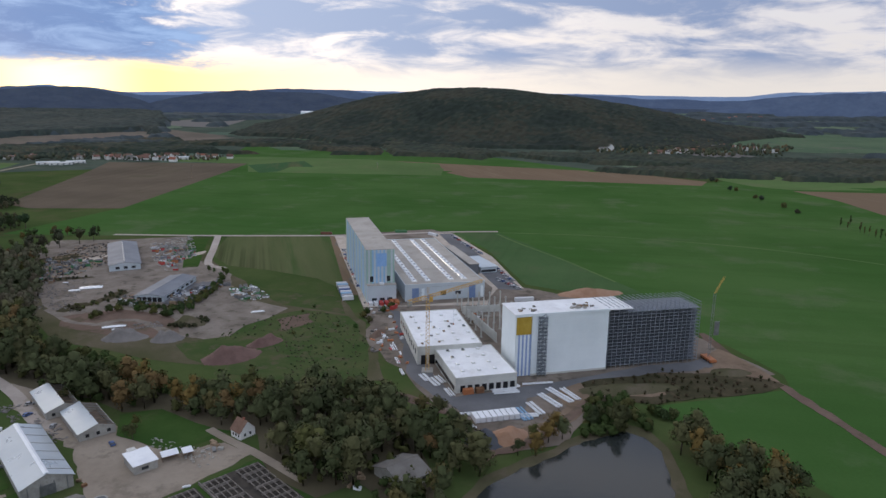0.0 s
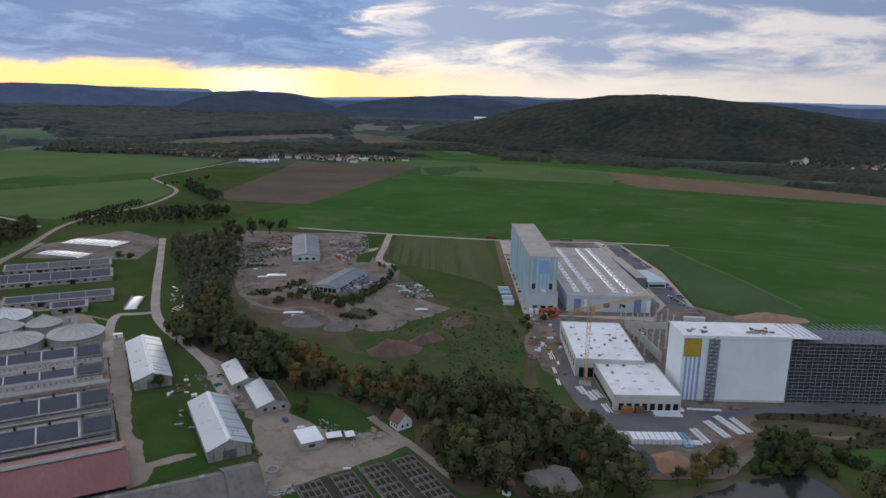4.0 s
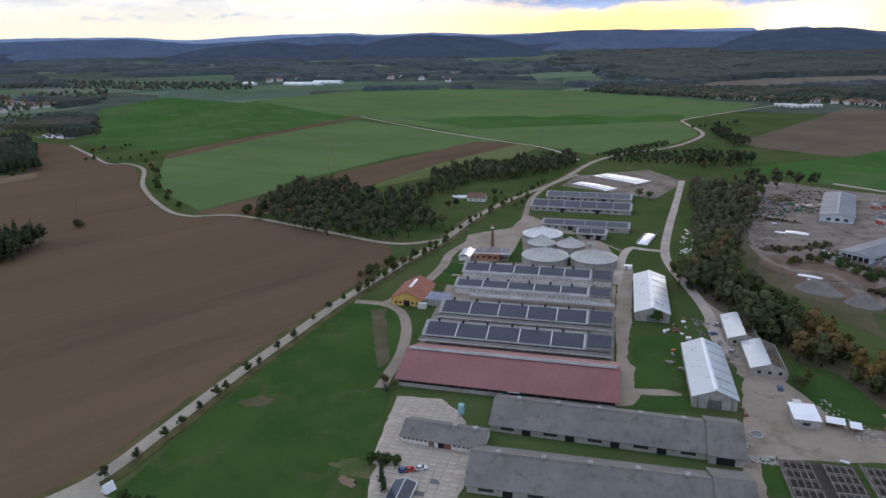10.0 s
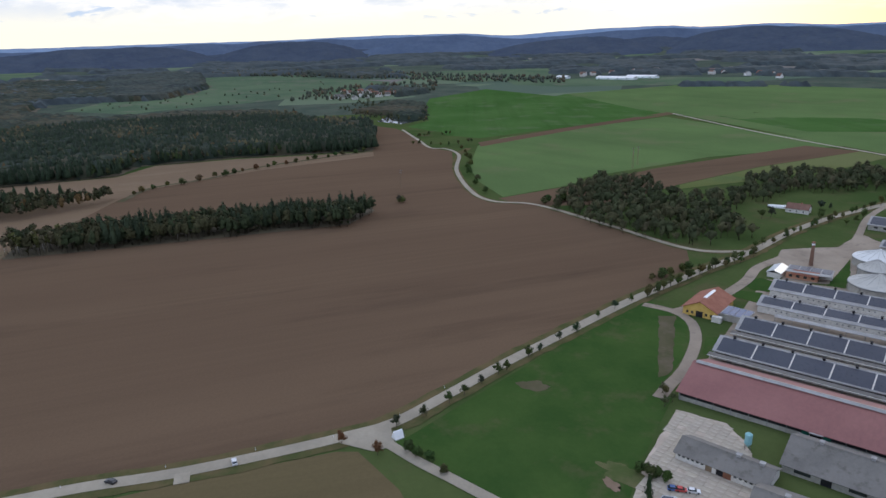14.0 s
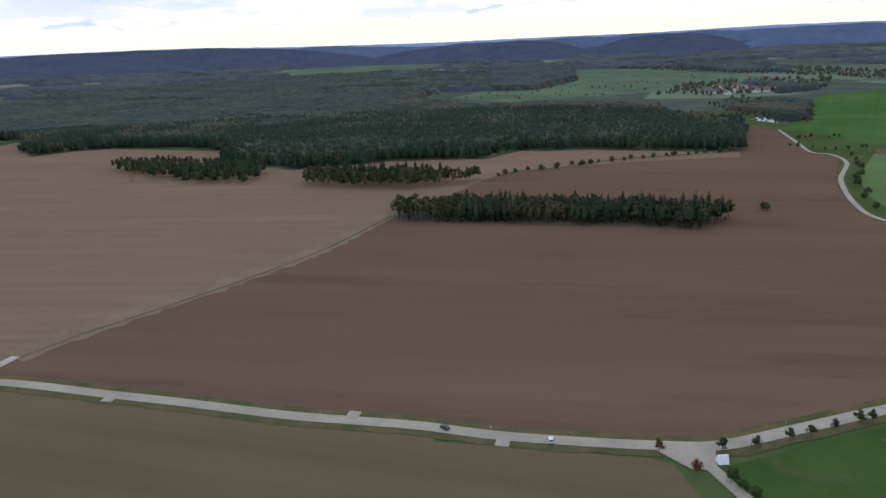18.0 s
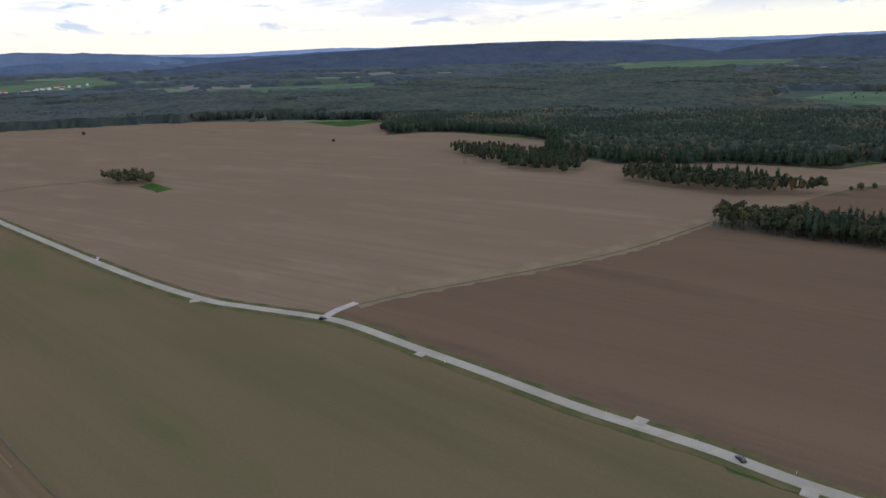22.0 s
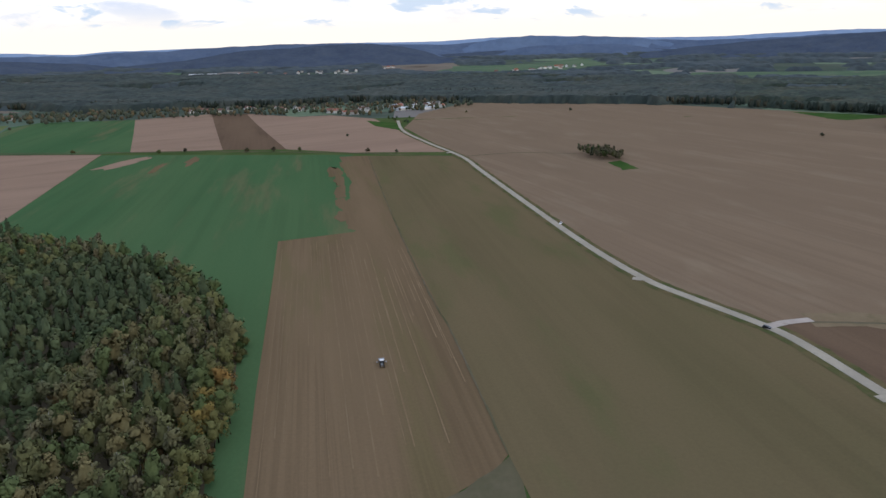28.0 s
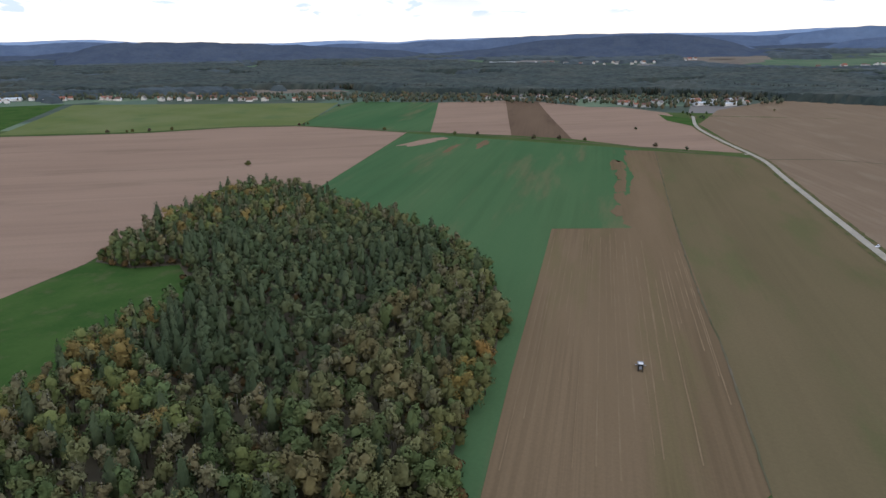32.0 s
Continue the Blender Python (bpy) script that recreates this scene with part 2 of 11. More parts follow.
def solid(name, geo, mat, label, category, x=0.0, y=0.0, turn=0.0, group="", kind="", z=None, smooth=False):
    """A thing of one mesh."""
    me = geo if isinstance(geo, bpy.types.Mesh) else geo.mesh(name, mat)
    if smooth:
        me.polygons.foreach_set("use_smooth", [True] * len(me.polygons))
    ob = tagged(new(name, me), label, category, group, kind)
    ob.matrix_world = pose(x, y, ground_height(x, y) if z is None else z, 0, 0, turn)
    return ob


def numpy_mesh(name, verts, faces, mats, which=None, tint=None):
    """A mesh from arrays: verts (n, 3), faces (m, k); which: material of each face; tint: colour of each point."""
    me = bpy.data.meshes.new(name)
    m, k = faces.shape
    me.vertices.add(len(verts))
    me.vertices.foreach_set("co", np.ascontiguousarray(verts, np.float32).ravel())
    me.loops.add(m * k)
    me.loops.foreach_set("vertex_index", np.ascontiguousarray(faces, np.int32).ravel())
    me.polygons.add(m)
    me.polygons.foreach_set("loop_start", np.arange(0, m * k, k, dtype=np.int32))
    for mat in mats:
        me.materials.append(mat)
    if which is not None:
        me.polygons.foreach_set("material_index", np.ascontiguousarray(which, np.int32))
    if tint is not None:
        layer = me.color_attributes.new("tint", "FLOAT_COLOR", "POINT")
        layer.data.foreach_set("color", np.ascontiguousarray(np.c_[tint, np.ones(len(tint))], np.float32).ravel())
    me.update(calc_edges=True)
    return me


def smooth_line(pts, step=6.0):
    """A curve through the points, as evenly spaced points."""
    p = [Vector(q) for q in pts]
    p = [p[0] * 2 - p[1], *p, p[-1] * 2 - p[-2]]
    out = []
    for a, b, c, d in zip(p, p[1:], p[2:], p[3:]):
        n = max(1, int((c - b).length / step))
        for i in range(n):
            t = i / n
            out.append(0.5 * ((2 * b) + (c - a) * t + (2 * a - 5 * b + 4 * c - d) * t * t + (3 * b - a - 3 * c + d) * t ** 3))
    return [*out, p[-2]]


def strip(name, pts, width, mat, lift, label, category, kind="structure", step=6.0, rough_edge=0.0, round_line=True):
    """A road or track along pts, lift metres above the ground, with thickness."""
    line = smooth_line(pts, step) if round_line else [Vector(p) for p in pts]
    geo = Geo()
    for i, p in enumerate(line):
        d = (line[min(i + 1, len(line) - 1)] - line[max(i - 1, 0)]).normalized()
        n = Vector((-d.y, d.x))
        for s in (1, -1):
            w = width / 2 + rough_edge * (noise.noise((p.x / 7, p.y / 7, s * 5.0)))
            q = p + n * w * s
            geo.v.append((q.x, q.y, ground_height(q.x, q.y) + lift))
    for i in range(len(line) - 1):
        a = 2 * i
        geo.f.append((a, a + 1, a + 3, a + 2))
    return tagged(new(name, geo.mesh(name, mat)), label, category, "", kind)


def patch(name, pts, mat, lift, label, category="field", kind="structure", ragged=0.0):
    """A piece of ground cover with the outline pts, laid on the ground."""
    if ragged:
        line = []
        for a, b in zip(pts, [*pts[1:], pts[0]]):
            a, b = Vector(a), Vector(b)
            n = max(1, int((b - a).length / (ragged * 4)))
            for i in range(n):
                p = a.lerp(b, i / n)
                line.append((p.x + ragged * noise.noise((p.x / ragged / 5, p.y / ragged / 5, 1.0)) * 1.5, p.y + ragged * noise.noise((p.x / ragged / 5, p.y / ragged / 5, 7.0)) * 1.5))
        pts = line
    bm = bmesh.new()
    bm.faces.new([bm.verts.new((x, y, 0.0)) for x, y in pts])
    far = max(math.hypot(x, y) for x, y in pts)
    if far > 1350:
        cell = 110.0
        for axis in (0, 1):
            lo, hi = min(p[axis] for p in pts), max(p[axis] for p in pts)
            w = math.floor(lo / cell) * cell + cell
            while w < hi:
                co = (w, 0, 0) if axis == 0 else (0, w, 0)
                bmesh.ops.bisect_plane(bm, geom=bm.verts[:] + bm.edges[:] + bm.faces[:], plane_co=co, plane_no=(1, 0, 0) if axis == 0 else (0, 1, 0))
                w += cell
    bmesh.ops.triangulate(bm, faces=bm.faces[:])
    for v in bm.verts:
        v.co.z = ground_height(v.co.x, v.co.y) + lift
    if sum(f.normal.z for f in bm.faces) < 0:
        bmesh.ops.reverse_faces(bm, faces=bm.faces[:])
    me = bpy.data.meshes.new(name)
    bm.to_mesh(me)
    bm.free()
    me.materials.append(mat)
    return tagged(new(name, me), label, category, "", kind)


def blotch(cx, cy, long, wide, turn, seed):
    """The uneven outline of a worn or bare spot."""
    out = []
    for i in range(28):
        a = math.tau * i / 28
        k = 1.0 + 0.55 * noise.noise((math.cos(a) * 1.3, math.sin(a) * 1.3, seed)) + 0.3 * noise.noise((math.cos(a) * 4, math.sin(a) * 4, seed))
        u, v = long * k * math.cos(a), wide * k * math.sin(a)
        out.append((cx + u * math.cos(radians(turn)) - v * math.sin(radians(turn)), cy + u * math.sin(radians(turn)) + v * math.cos(radians(turn))))
    return out


# ---- the land ----
GRASS = material("meadow_grass", (0.050, 0.080, 0.026), (0.078, 0.102, 0.037), 0.012, 0.35, 1.0, bump=0.3, third=((0.110, 0.089, 0.051), 0.5), spec=0.0)
LAWN = material("short_green_grass", (0.036, 0.075, 0.020), (0.053, 0.095, 0.026), 0.03, 0.5, 1.0, bump=0.3, third=((0.097, 0.094, 0.046), 0.45), spec=0.0)
WHEAT = material("young_green_crop", (0.050, 0.112, 0.029), (0.070, 0.133, 0.040), 0.006, 0.6, 1.0, rows=(100, 14.0, 0.25), third=((0.109, 0.143, 0.070), 0.6), spec=0.0)
CROP_DARK = material("bluish_green_crop", (0.052, 0.109, 0.047), (0.071, 0.125, 0.055), 0.008, 0.5, 1.0, rows=(-8, 8.0, 0.22), third=((0.170, 0.129, 0.073), 0.45), spec=0.0, stretch=((1.0, 0.12, 1.0), -8))
CROP_DULL = material("dull_green_crop", (0.095, 0.146, 0.056), (0.116, 0.177, 0.066), 0.004, 0.3, 1.0, rows=(60, 24.0, 0.2), third=((0.150, 0.153, 0.082), 0.5), spec=0.0)
CROP_MID = material("dull_grass_green_crop", (0.058, 0.110, 0.042), (0.078, 0.130, 0.054), 0.010, 0.5, 1.0, rows=(14, 9.0, 0.2), third=((0.095, 0.118, 0.060), 0.5), spec=0.0)
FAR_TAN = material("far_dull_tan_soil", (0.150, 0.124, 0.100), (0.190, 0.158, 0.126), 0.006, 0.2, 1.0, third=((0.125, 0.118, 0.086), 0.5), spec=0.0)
FALLOW = material("dull_brown_soil", (0.120, 0.096, 0.070), (0.155, 0.122, 0.088), 0.006, 0.5, 1.0, rows=(5, 9.0, 0.2), third=((0.104, 0.092, 0.058), 0.5), spec=0.0)
CROP_YELLOW = material("yellowish_crop", (0.109, 0.132, 0.046), (0.139, 0.152, 0.066), 0.006, 0.3, 1.0, third=((0.077, 0.121, 0.050), 0.5), spec=0.0)
PLOUGHED = material("ploughed_brown_soil", (0.114, 0.075, 0.050), (0.158, 0.107, 0.069), 0.010, 0.8, 1.0, bump=0.4, rows=(-12, 5.0, 0.20), third=((0.094, 0.063, 0.043), 0.6), stretch=((0.920, 0.147, 0.920), -12), contrast=0.8, spec=0.0)
STUBBLE = material("pale_brown_stubble", (0.166, 0.118, 0.078), (0.222, 0.158, 0.105), 0.012, 0.7, 1.0, bump=0.4, rows=(-17, 4.0, 0.28), third=((0.240, 0.182, 0.124), 0.4), stretch=((1.0, 0.30, 1.0), -17), contrast=0.8, spec=0.0)
PINKISH = material("dry_pinkish_soil", (0.235, 0.157, 0.112), (0.296, 0.202, 0.144), 0.010, 0.6, 1.0, rows=(60, 6.0, 0.2), third=((0.204, 0.139, 0.096), 0.6), stretch=((1.0, 0.22, 1.0), 60), contrast=0.8, spec=0.0)
SOWN = material("sown_brown_soil_with_green_shoots", (0.118, 0.097, 0.050), (0.154, 0.114, 0.064), 0.008, 0.6, 1.0, bump=0.3, rows=(-7, 6.0, 0.22), third=((0.100, 0.102, 0.044), 0.6), stretch=((1.0, 0.30, 1.0), -7), contrast=0.55, spec=0.0)
TILLED = material("freshly_tilled_soil", (0.138, 0.096, 0.055), (0.176, 0.122, 0.072), 0.014, 0.7, 1.0, bump=0.4, rows=(-8, 1.8, 0.34), third=((0.124, 0.105, 0.047), 0.5), stretch=((1.0, 0.10, 1.0), -8), spec=0.0)
FURROWS = material("striped_stubble_plot", (0.088, 0.110, 0.045), (0.125, 0.132, 0.064), 0.02, 0.7, 1.0, rows=(165, 5.0, 1.0), third=((0.059, 0.108, 0.034), 0.7), stretch=((1.0, 0.06, 1.0), 165), spec=0.0)
VERGE = material("roadside_grass", (0.069, 0.080, 0.032), (0.133, 0.103, 0.054), 0.06, 0.6, 1.0, spec=0.0)
ASPHALT = material("worn_pale_asphalt", (0.290, 0.258, 0.204), (0.360, 0.320, 0.254), 0.05, 0.9, 0.85, third=((0.263, 0.235, 0.189), 0.5), spec=0.05)
GRAVEL = material("gravel_track", (0.345, 0.292, 0.249), (0.437, 0.374, 0.323), 0.06, 0.9, 0.95, third=((0.230, 0.198, 0.151), 0.5))
YARD = material("dusty_farm_yard", (0.235, 0.190, 0.146), (0.322, 0.266, 0.208), 0.05, 0.5, 0.95, third=((0.160, 0.132, 0.100), 0.65), contrast=0.5)
SLABS = material("old_concrete_paving", (0.396, 0.332, 0.270), (0.506, 0.428, 0.352), 0.10, 0.7, 0.9, third=((0.264, 0.225, 0.168), 0.6))
DUST = material("pale_dusty_track", (0.155, 0.130, 0.108), (0.275, 0.236, 0.198), 0.06, 0.5, 1.0, third=((0.112, 0.098, 0.070), 0.75), contrast=0.6, spec=0.0)
DIRT = material("churned_site_earth", (0.128, 0.104, 0.084), (0.262, 0.216, 0.178), 0.045, 0.35, 1.0, bump=0.5, third=((0.086, 0.076, 0.056), 0.85), contrast=0.6, spec=0.05)
EARTH = material("bare_reddish_earth", (0.136, 0.095, 0.074), (0.192, 0.135, 0.106), 0.03, 0.4, 1.0, bump=0.5, third=((0.075, 0.077, 0.042), 0.6), contrast=0.5, spec=0.0)
ROUGH = material("rough_weedy_grass", (0.072, 0.074, 0.036), (0.130, 0.110, 0.072), 0.022, 0.35, 1.0, bump=0.5, third=((0.150, 0.118, 0.092), 0.65), contrast=0.5, spec=0.0)
WEEDS = material("tall_green_weeds", (0.046, 0.080, 0.026), (0.086, 0.098, 0.042), 0.045, 0.5, 1.0, bump=0.6, third=((0.112, 0.092, 0.060), 0.7), contrast=0.5, spec=0.0)
SPOIL = material("bare_sandy_spoil", (0.180, 0.128, 0.090), (0.260, 0.190, 0.138), 0.05, 0.5, 1.0, bump=0.5, third=((0.120, 0.096, 0.066), 0.6), contrast=0.5, spec=0.0)
BRAMBLE = material("dark_brown_weeds", (0.052, 0.050, 0.028), (0.092, 0.076, 0.048), 0.06, 0.5, 1.0, bump=0.6, third=((0.150, 0.110, 0.076), 0.5), contrast=0.5, spec=0.0)
LITTER = material("wood_floor_litter", (0.070, 0.056, 0.034), (0.095, 0.080, 0.046), 0.05, 0.6, 0.97)
TARMAC = material("dark_car_park_tarmac", (0.11, 0.11, 0.115), (0.15, 0.15, 0.155), 0.04, 0.8, 0.9)
# far greens and woods greyed towards blue: distance haze put into the colours
FAR_FIELD = material("far_hazed_green_fields", (0.084, 0.126, 0.078), (0.112, 0.156, 0.092), 0.006, 0.1, 1.0, third=((0.160, 0.150, 0.115), 0.6), spec=0.0)
FAR_LAND = material("hazed_valley_mosaic_of_fields_and_woods", (0.062, 0.082, 0.064), (0.090, 0.110, 0.082), 0.012, 0.05, 1.0, spec=0.0, third=((0.100, 0.094, 0.076), 0.6))


def mosaic(mat, cell):
    """Lays a patchwork of far fields over a material of woods."""
    N = Nodes(mat.node_tree, False)
    face = next(n for n in N.tree.nodes if n.type == "BSDF_PRINCIPLED")
    woods = face.inputs["Base Color"].links[0].from_socket
    at = N.add("ShaderNodeTexCoord").outputs["Object"]
    plots = N.add("ShaderNodeTexVoronoi", feature="F1")
    plots.inputs["Scale"].default_value = 1.0 / cell
    N.link(N.mapped(at, (1.0, 0.7, 1.0), 25), plots.inputs["Vector"])
    apart = N.add("ShaderNodeSeparateColor")
    N.link(plots.outputs["Color"], apart.inputs[0])
    farmed = N.step(N.math("ADD", apart.outputs[0], N.math("MULTIPLY", N.math("SUBTRACT", N.noise(at, 0.0011, 3.0), 0.5), 1.6)), 0.60, 0.62)
    # plot colours hold the same blue-grey haze
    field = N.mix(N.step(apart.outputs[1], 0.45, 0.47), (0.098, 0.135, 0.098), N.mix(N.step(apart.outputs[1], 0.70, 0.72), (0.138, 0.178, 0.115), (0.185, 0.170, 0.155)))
    N.link(N.mix(farmed, woods, field), face.inputs["Base Color"])


mosaic(FAR_LAND, 230.0)
# aerial haze painted into the base colours: bluer and paler ridge by ridge
HILL_FAR = material("far_ridge_pale_haze", (0.21, 0.29, 0.42), (0.24, 0.32, 0.45), 0.004, 0.02, 1.0, spec=0.0, contrast=0.4)
HILL_BLUE = material("far_mountain_blue_haze", (0.108, 0.152, 0.235), (0.130, 0.178, 0.262), 0.005, 0.02, 1.0, spec=0.0, contrast=0.4)
HILL_MID = material("wooded_ridge_blue_haze", (0.082, 0.112, 0.172), (0.104, 0.138, 0.200), 0.008, 0.04, 1.0, spec=0.0, contrast=0.5, depth=0.4)
HILL_NEAR = material("nearer_ridge_light_haze", (0.054, 0.070, 0.102), (0.074, 0.092, 0.122), 0.010, 0.05, 1.0, spec=0.0, contrast=0.5, depth=0.45, third=((0.086, 0.100, 0.112), 0.4))

# one sheet of ground, out to the rim of the valley
rings = [0, 60, 130, 220, 330, 460, 600, 760, 940, 1140, 1400, 1480, 1560, 1650, 1740, 1830, 1920, 2010, 2100, 2200, 2300, 2400, 2500, 2600, 2700, 2800, 2900, 3000, 3120, 3240, 3360, 3500, 3650, 3800, 3950, 4100, 4250, 4400, 4600, 4820]
AROUND = 288
geo = Geo()
for r in rings:
    for i in range(AROUND):
        a = math.tau * i / AROUND
        x, y = r * math.cos(a), r * math.sin(a)
        geo.v.append((x, y, ground_height(x, y)))
for j in range(len(rings) - 1):
    for i in range(AROUND):
        k = (i + 1) % AROUND
        geo.f.append((j * AROUND + i, j * AROUND + k, (j + 1) * AROUND + k, (j + 1) * AROUND + i))
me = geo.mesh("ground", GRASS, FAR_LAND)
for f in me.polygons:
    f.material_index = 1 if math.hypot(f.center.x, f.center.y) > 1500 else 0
tagged(new("ground", me), "green valley floor of meadows reaching to the hills", "ground", "", "structure")

# the rim of hills: azimuth (degrees left of +y) and elevation of the skyline
SKYLINE = [(-174.8, 0.67), (-166, 0.54), (-158, 0.44), (-155.4, 0.29), (-150.9, 0.47), (-146.4, 0.33), (-138, 0.44), (-132.4, 0.78), (-127.1, 0.64), (-32.8, 1.04), (-26.8, 0.94), (-23, 0.61), (-11.4, 0.71), (3.1, 0.7), (11, 0.77), (17.6, 0.54), (25.7, 0.35), (29, 0.65), (29.4, 0.78), (32.8, 0.49), (32.9, 0.77), (37.8, 0.78), (45.7, 0.82), (52.5, 0.66), (57.1, 0.85), (61.6, 0.77), (64.7, 0.94), (69, 0.89), (72, 0.76), (76.4, 0.55), (80.8, 0.83), (85.3, 0.83), (97.4, 0.63), (112.7, 0.48), (121.8, 0.53), (132.8, 0.68), (143.8, 0.54), (146.6, 0.61), (156.6, 0.41), (164.5, 0.58), (168.6, 0.84), (171.6, 0.8), (178, 0.62)]


def skyline(az):
    az = (az + 180) % 360 - 180
    pts = [(SKYLINE[-1][0] - 360, SKYLINE[-1][1]), *SKYLINE, (SKYLINE[0][0] + 360, SKYLINE[0][1])]
    for (a, e), (b, g) in zip(pts, pts[1:]):
        if a <= az <= b:
            t = (az - a) / (b - a)
            t = t * t * (3 - 2 * t)
            return e + (g - e) * t
    return 0.6


def ridge(name, r0, r1, drop, wander, seed, mat, label):
    geo, n, k = Geo(), 720, 7
    for i in range(n):
        az = 360.0 * i / n
        c, s = -math.sin(radians(az)), math.cos(radians(az))
        e = skyline(az) - drop + wander * noise.noise((c * 5 + seed, s * 5, seed)) + wander * 0.35 * noise.noise((c * 23, s * 23, seed)) + 0.035 * noise.noise((c * 120, s * 120, seed))
        top = EYE + r1 * math.tan(radians(e))
        for j in range(k):
            t = j / (k - 1)
            r = r0 + (r1 - r0) * t
            z0 = ground_height(r0 * c, r0 * s) - 6.0
            z = z0 + (top - z0) * (t ** 1.15) + (12.0 * noise.noise((r * c / 90, r * s / 90, 5.0 + seed)) if 0 < j < k - 1 else 0)
            geo.v.append((r * c, r * s, z))
    for i in range(n):
        for j in range(k - 1):
            a, b = i * k + j, ((i + 1) % n) * k + j
            geo.f.append((a, b, b + 1, a + 1))
    return tagged(new(name, geo.mesh(name, mat)), label, "hills", "", "structure")


ridge("backdrop_far_ridge", 4560, 4840, 0.0, 0.05, 2.0, HILL_FAR, "haze-pale far ridges along the horizon")
ridge("backdrop_mid_ridge", 4300, 4550, 0.17, 0.34, 4.0, HILL_MID, "long haze-blue wooded ridges under the horizon")
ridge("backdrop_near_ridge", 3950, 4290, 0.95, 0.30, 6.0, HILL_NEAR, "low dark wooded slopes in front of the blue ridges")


def wooded_hill(low, high, peak, top, far, seed):
    """A long hill between two azimuths, highest at peak."""
    geo, n, k = Geo(), 90, 8
    r0, r1 = ((3500, 3900), (3910, 4120), (4330, 4500))[far]
    for i in range(n + 1):
        az = low + (high - low) * i / n
        side = (peak - low) if az < peak else (high - peak)
        u = min(1.0, abs(az - peak) / max(side, 0.1))
        c, s = -math.sin(radians(az)), math.cos(radians(az))
        e = -0.9 + (top + 0.9) * (math.cos(u * math.pi / 2) ** 0.62) * (1 + 0.10 * noise.noise((az * 0.35, seed, 0.0)) + 0.03 * noise.noise((az * 1.7, seed, 3.0))) + 0.025 * noise.noise((az * 9, seed, 0.0))
        if abs(az - peak) < 0.3:
            e = min(e, top)
        crest = EYE + r1 * math.tan(radians(e))
        for j in range(k):
            t = j / (k - 1)
            r = r0 + (r1 - r0) * t
            z0 = ground_height(r0 * c, r0 * s) - 8.0
            geo.v.append((r * c, r * s, z0 + (crest - z0) * t ** 0.9 + (14.0 * noise.noise((r * c / 110, r * s / 110, seed)) if 0 < j < k - 1 else 0)))
    for i in range(n):
        for j in range(k - 1):
            a, b = i * k + j, (i + 1) * k + j
            geo.f.append((a, b, b + 1, a + 1))
    # each distance class takes a ridge colour with more haze in it
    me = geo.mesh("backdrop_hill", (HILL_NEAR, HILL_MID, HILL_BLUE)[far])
    return tagged(new("backdrop_hill", me), ("dark wooded hill at the valley's rim", "haze-blue wooded hill behind the valley", "haze-blue far mountain")[far], "hill", "", "structure")


for n, row in enumerate(((64.6, 78.4, 70.1, 0.27, 0), (48.1, 64.4, 58.7, 0.72, 0), (35.1, 49.0, 40.8, 0.52, 1), (22.4, 35.8, 29.2, 0.64, 0), (0.8, 22.9, 10.5, 0.8, 1), (88.0, 100.6, 93.1, 0.56, 0), (99.6, 118.1, 105.4, 0.45, 0), (116.4, 161.6, 131.2, 0.63, 0), (74.0, 89.6, 82.6, 0.35, 1), (176.8, 199.0, 183.8, 0.6, 0), (161.8, 177.9, 168.8, 0.79, 2), (164.6, 173.0, 168.2, 0.12, 1), (-158.7, -130.0, -135.5, 0.47, 0), (176.3, 210.9, 186.7, 0.69, 1), (155.7, 178.0, 168.6, 0.84, 2), (158.5, 173.5, 165.6, 0.12, 1), (174.2, 203.1, 189.4, -0.18, 0), (20.5, 41.7, 29.4, 0.68, 1), (3.1, 23.8, 15.4, 0.6, 0), (-42.5, -20.1, -32.8, 0.96, 1))):
    wooded_hill(*row, n * 3.7)

# fields
patch("wheat_field", [(-453.3, 682.2), (-413.1, 854.9), (-536.6, 1875.9), (-258.3, 1898.5), (10.7, 1825.3), (486.0, 1232.3), (578.6, 1302.0), (814.5, 1229.0), (875.0, 1013.7), (697.4, 494.0), (317.7, 210.1), (151.6, 204.3), (141.0, 233.0), (131.0, 236.5), (121.0, 258.0), (111.0, 274.0), (96.5, 295.0), (140.0, 307.0), (178.0, 318.0), (183.0, 336.0), (172.0, 378.0), (156.0, 412.0), (112.0, 484.0), (97.4, 505.5), (64.9, 527.7), (53.8, 618.6), (6.4, 717.9), (-107.3, 700.7), (-231.6, 688.4), (-331.3, 682.2)], WHEAT, 0.06, "large bright green field of young grain")
patch("pale_wheat_field", [(20.0, 716.0), (61.4, 726.3), (113.4, 599.9), (150.0, 500.0), (170.0, 425.0), (156.0, 414.0), (112.0, 486.0), (93.6, 495.0), (66.6, 512.0), (43.9, 643.9)], CROP_MID, 0.10, "dull green strip of crop beside the works")
patch("soil_field", [(-573.0, 879.0), (-708.8, 1441.7), (-421.6, 1470.6), (-409.7, 855.5), (-523.9, 846.9)], FALLOW, 0.13, "brown bare field behind the tree belt")
patch("soil_field", [(-121.8, 1572.6), (22.4, 1522.0), (373.0, 1397.4), (493.1, 1250.9), (458.2, 1186.0), (226.3, 1232.3), (51.4, 1269.2), (9.0, 1352.3), (-51.4, 1449.7)], STUBBLE, 0.16, "long tan strip of stubble")
patch("soil_field", [(589.0, 1127.9), (739.5, 1112.9), (929.4, 1078.5), (672.9, 772.9), (585.6, 875.0), (600.9, 1015.9)], STUBBLE, 0.16, "tan stubble field beyond the poplars")
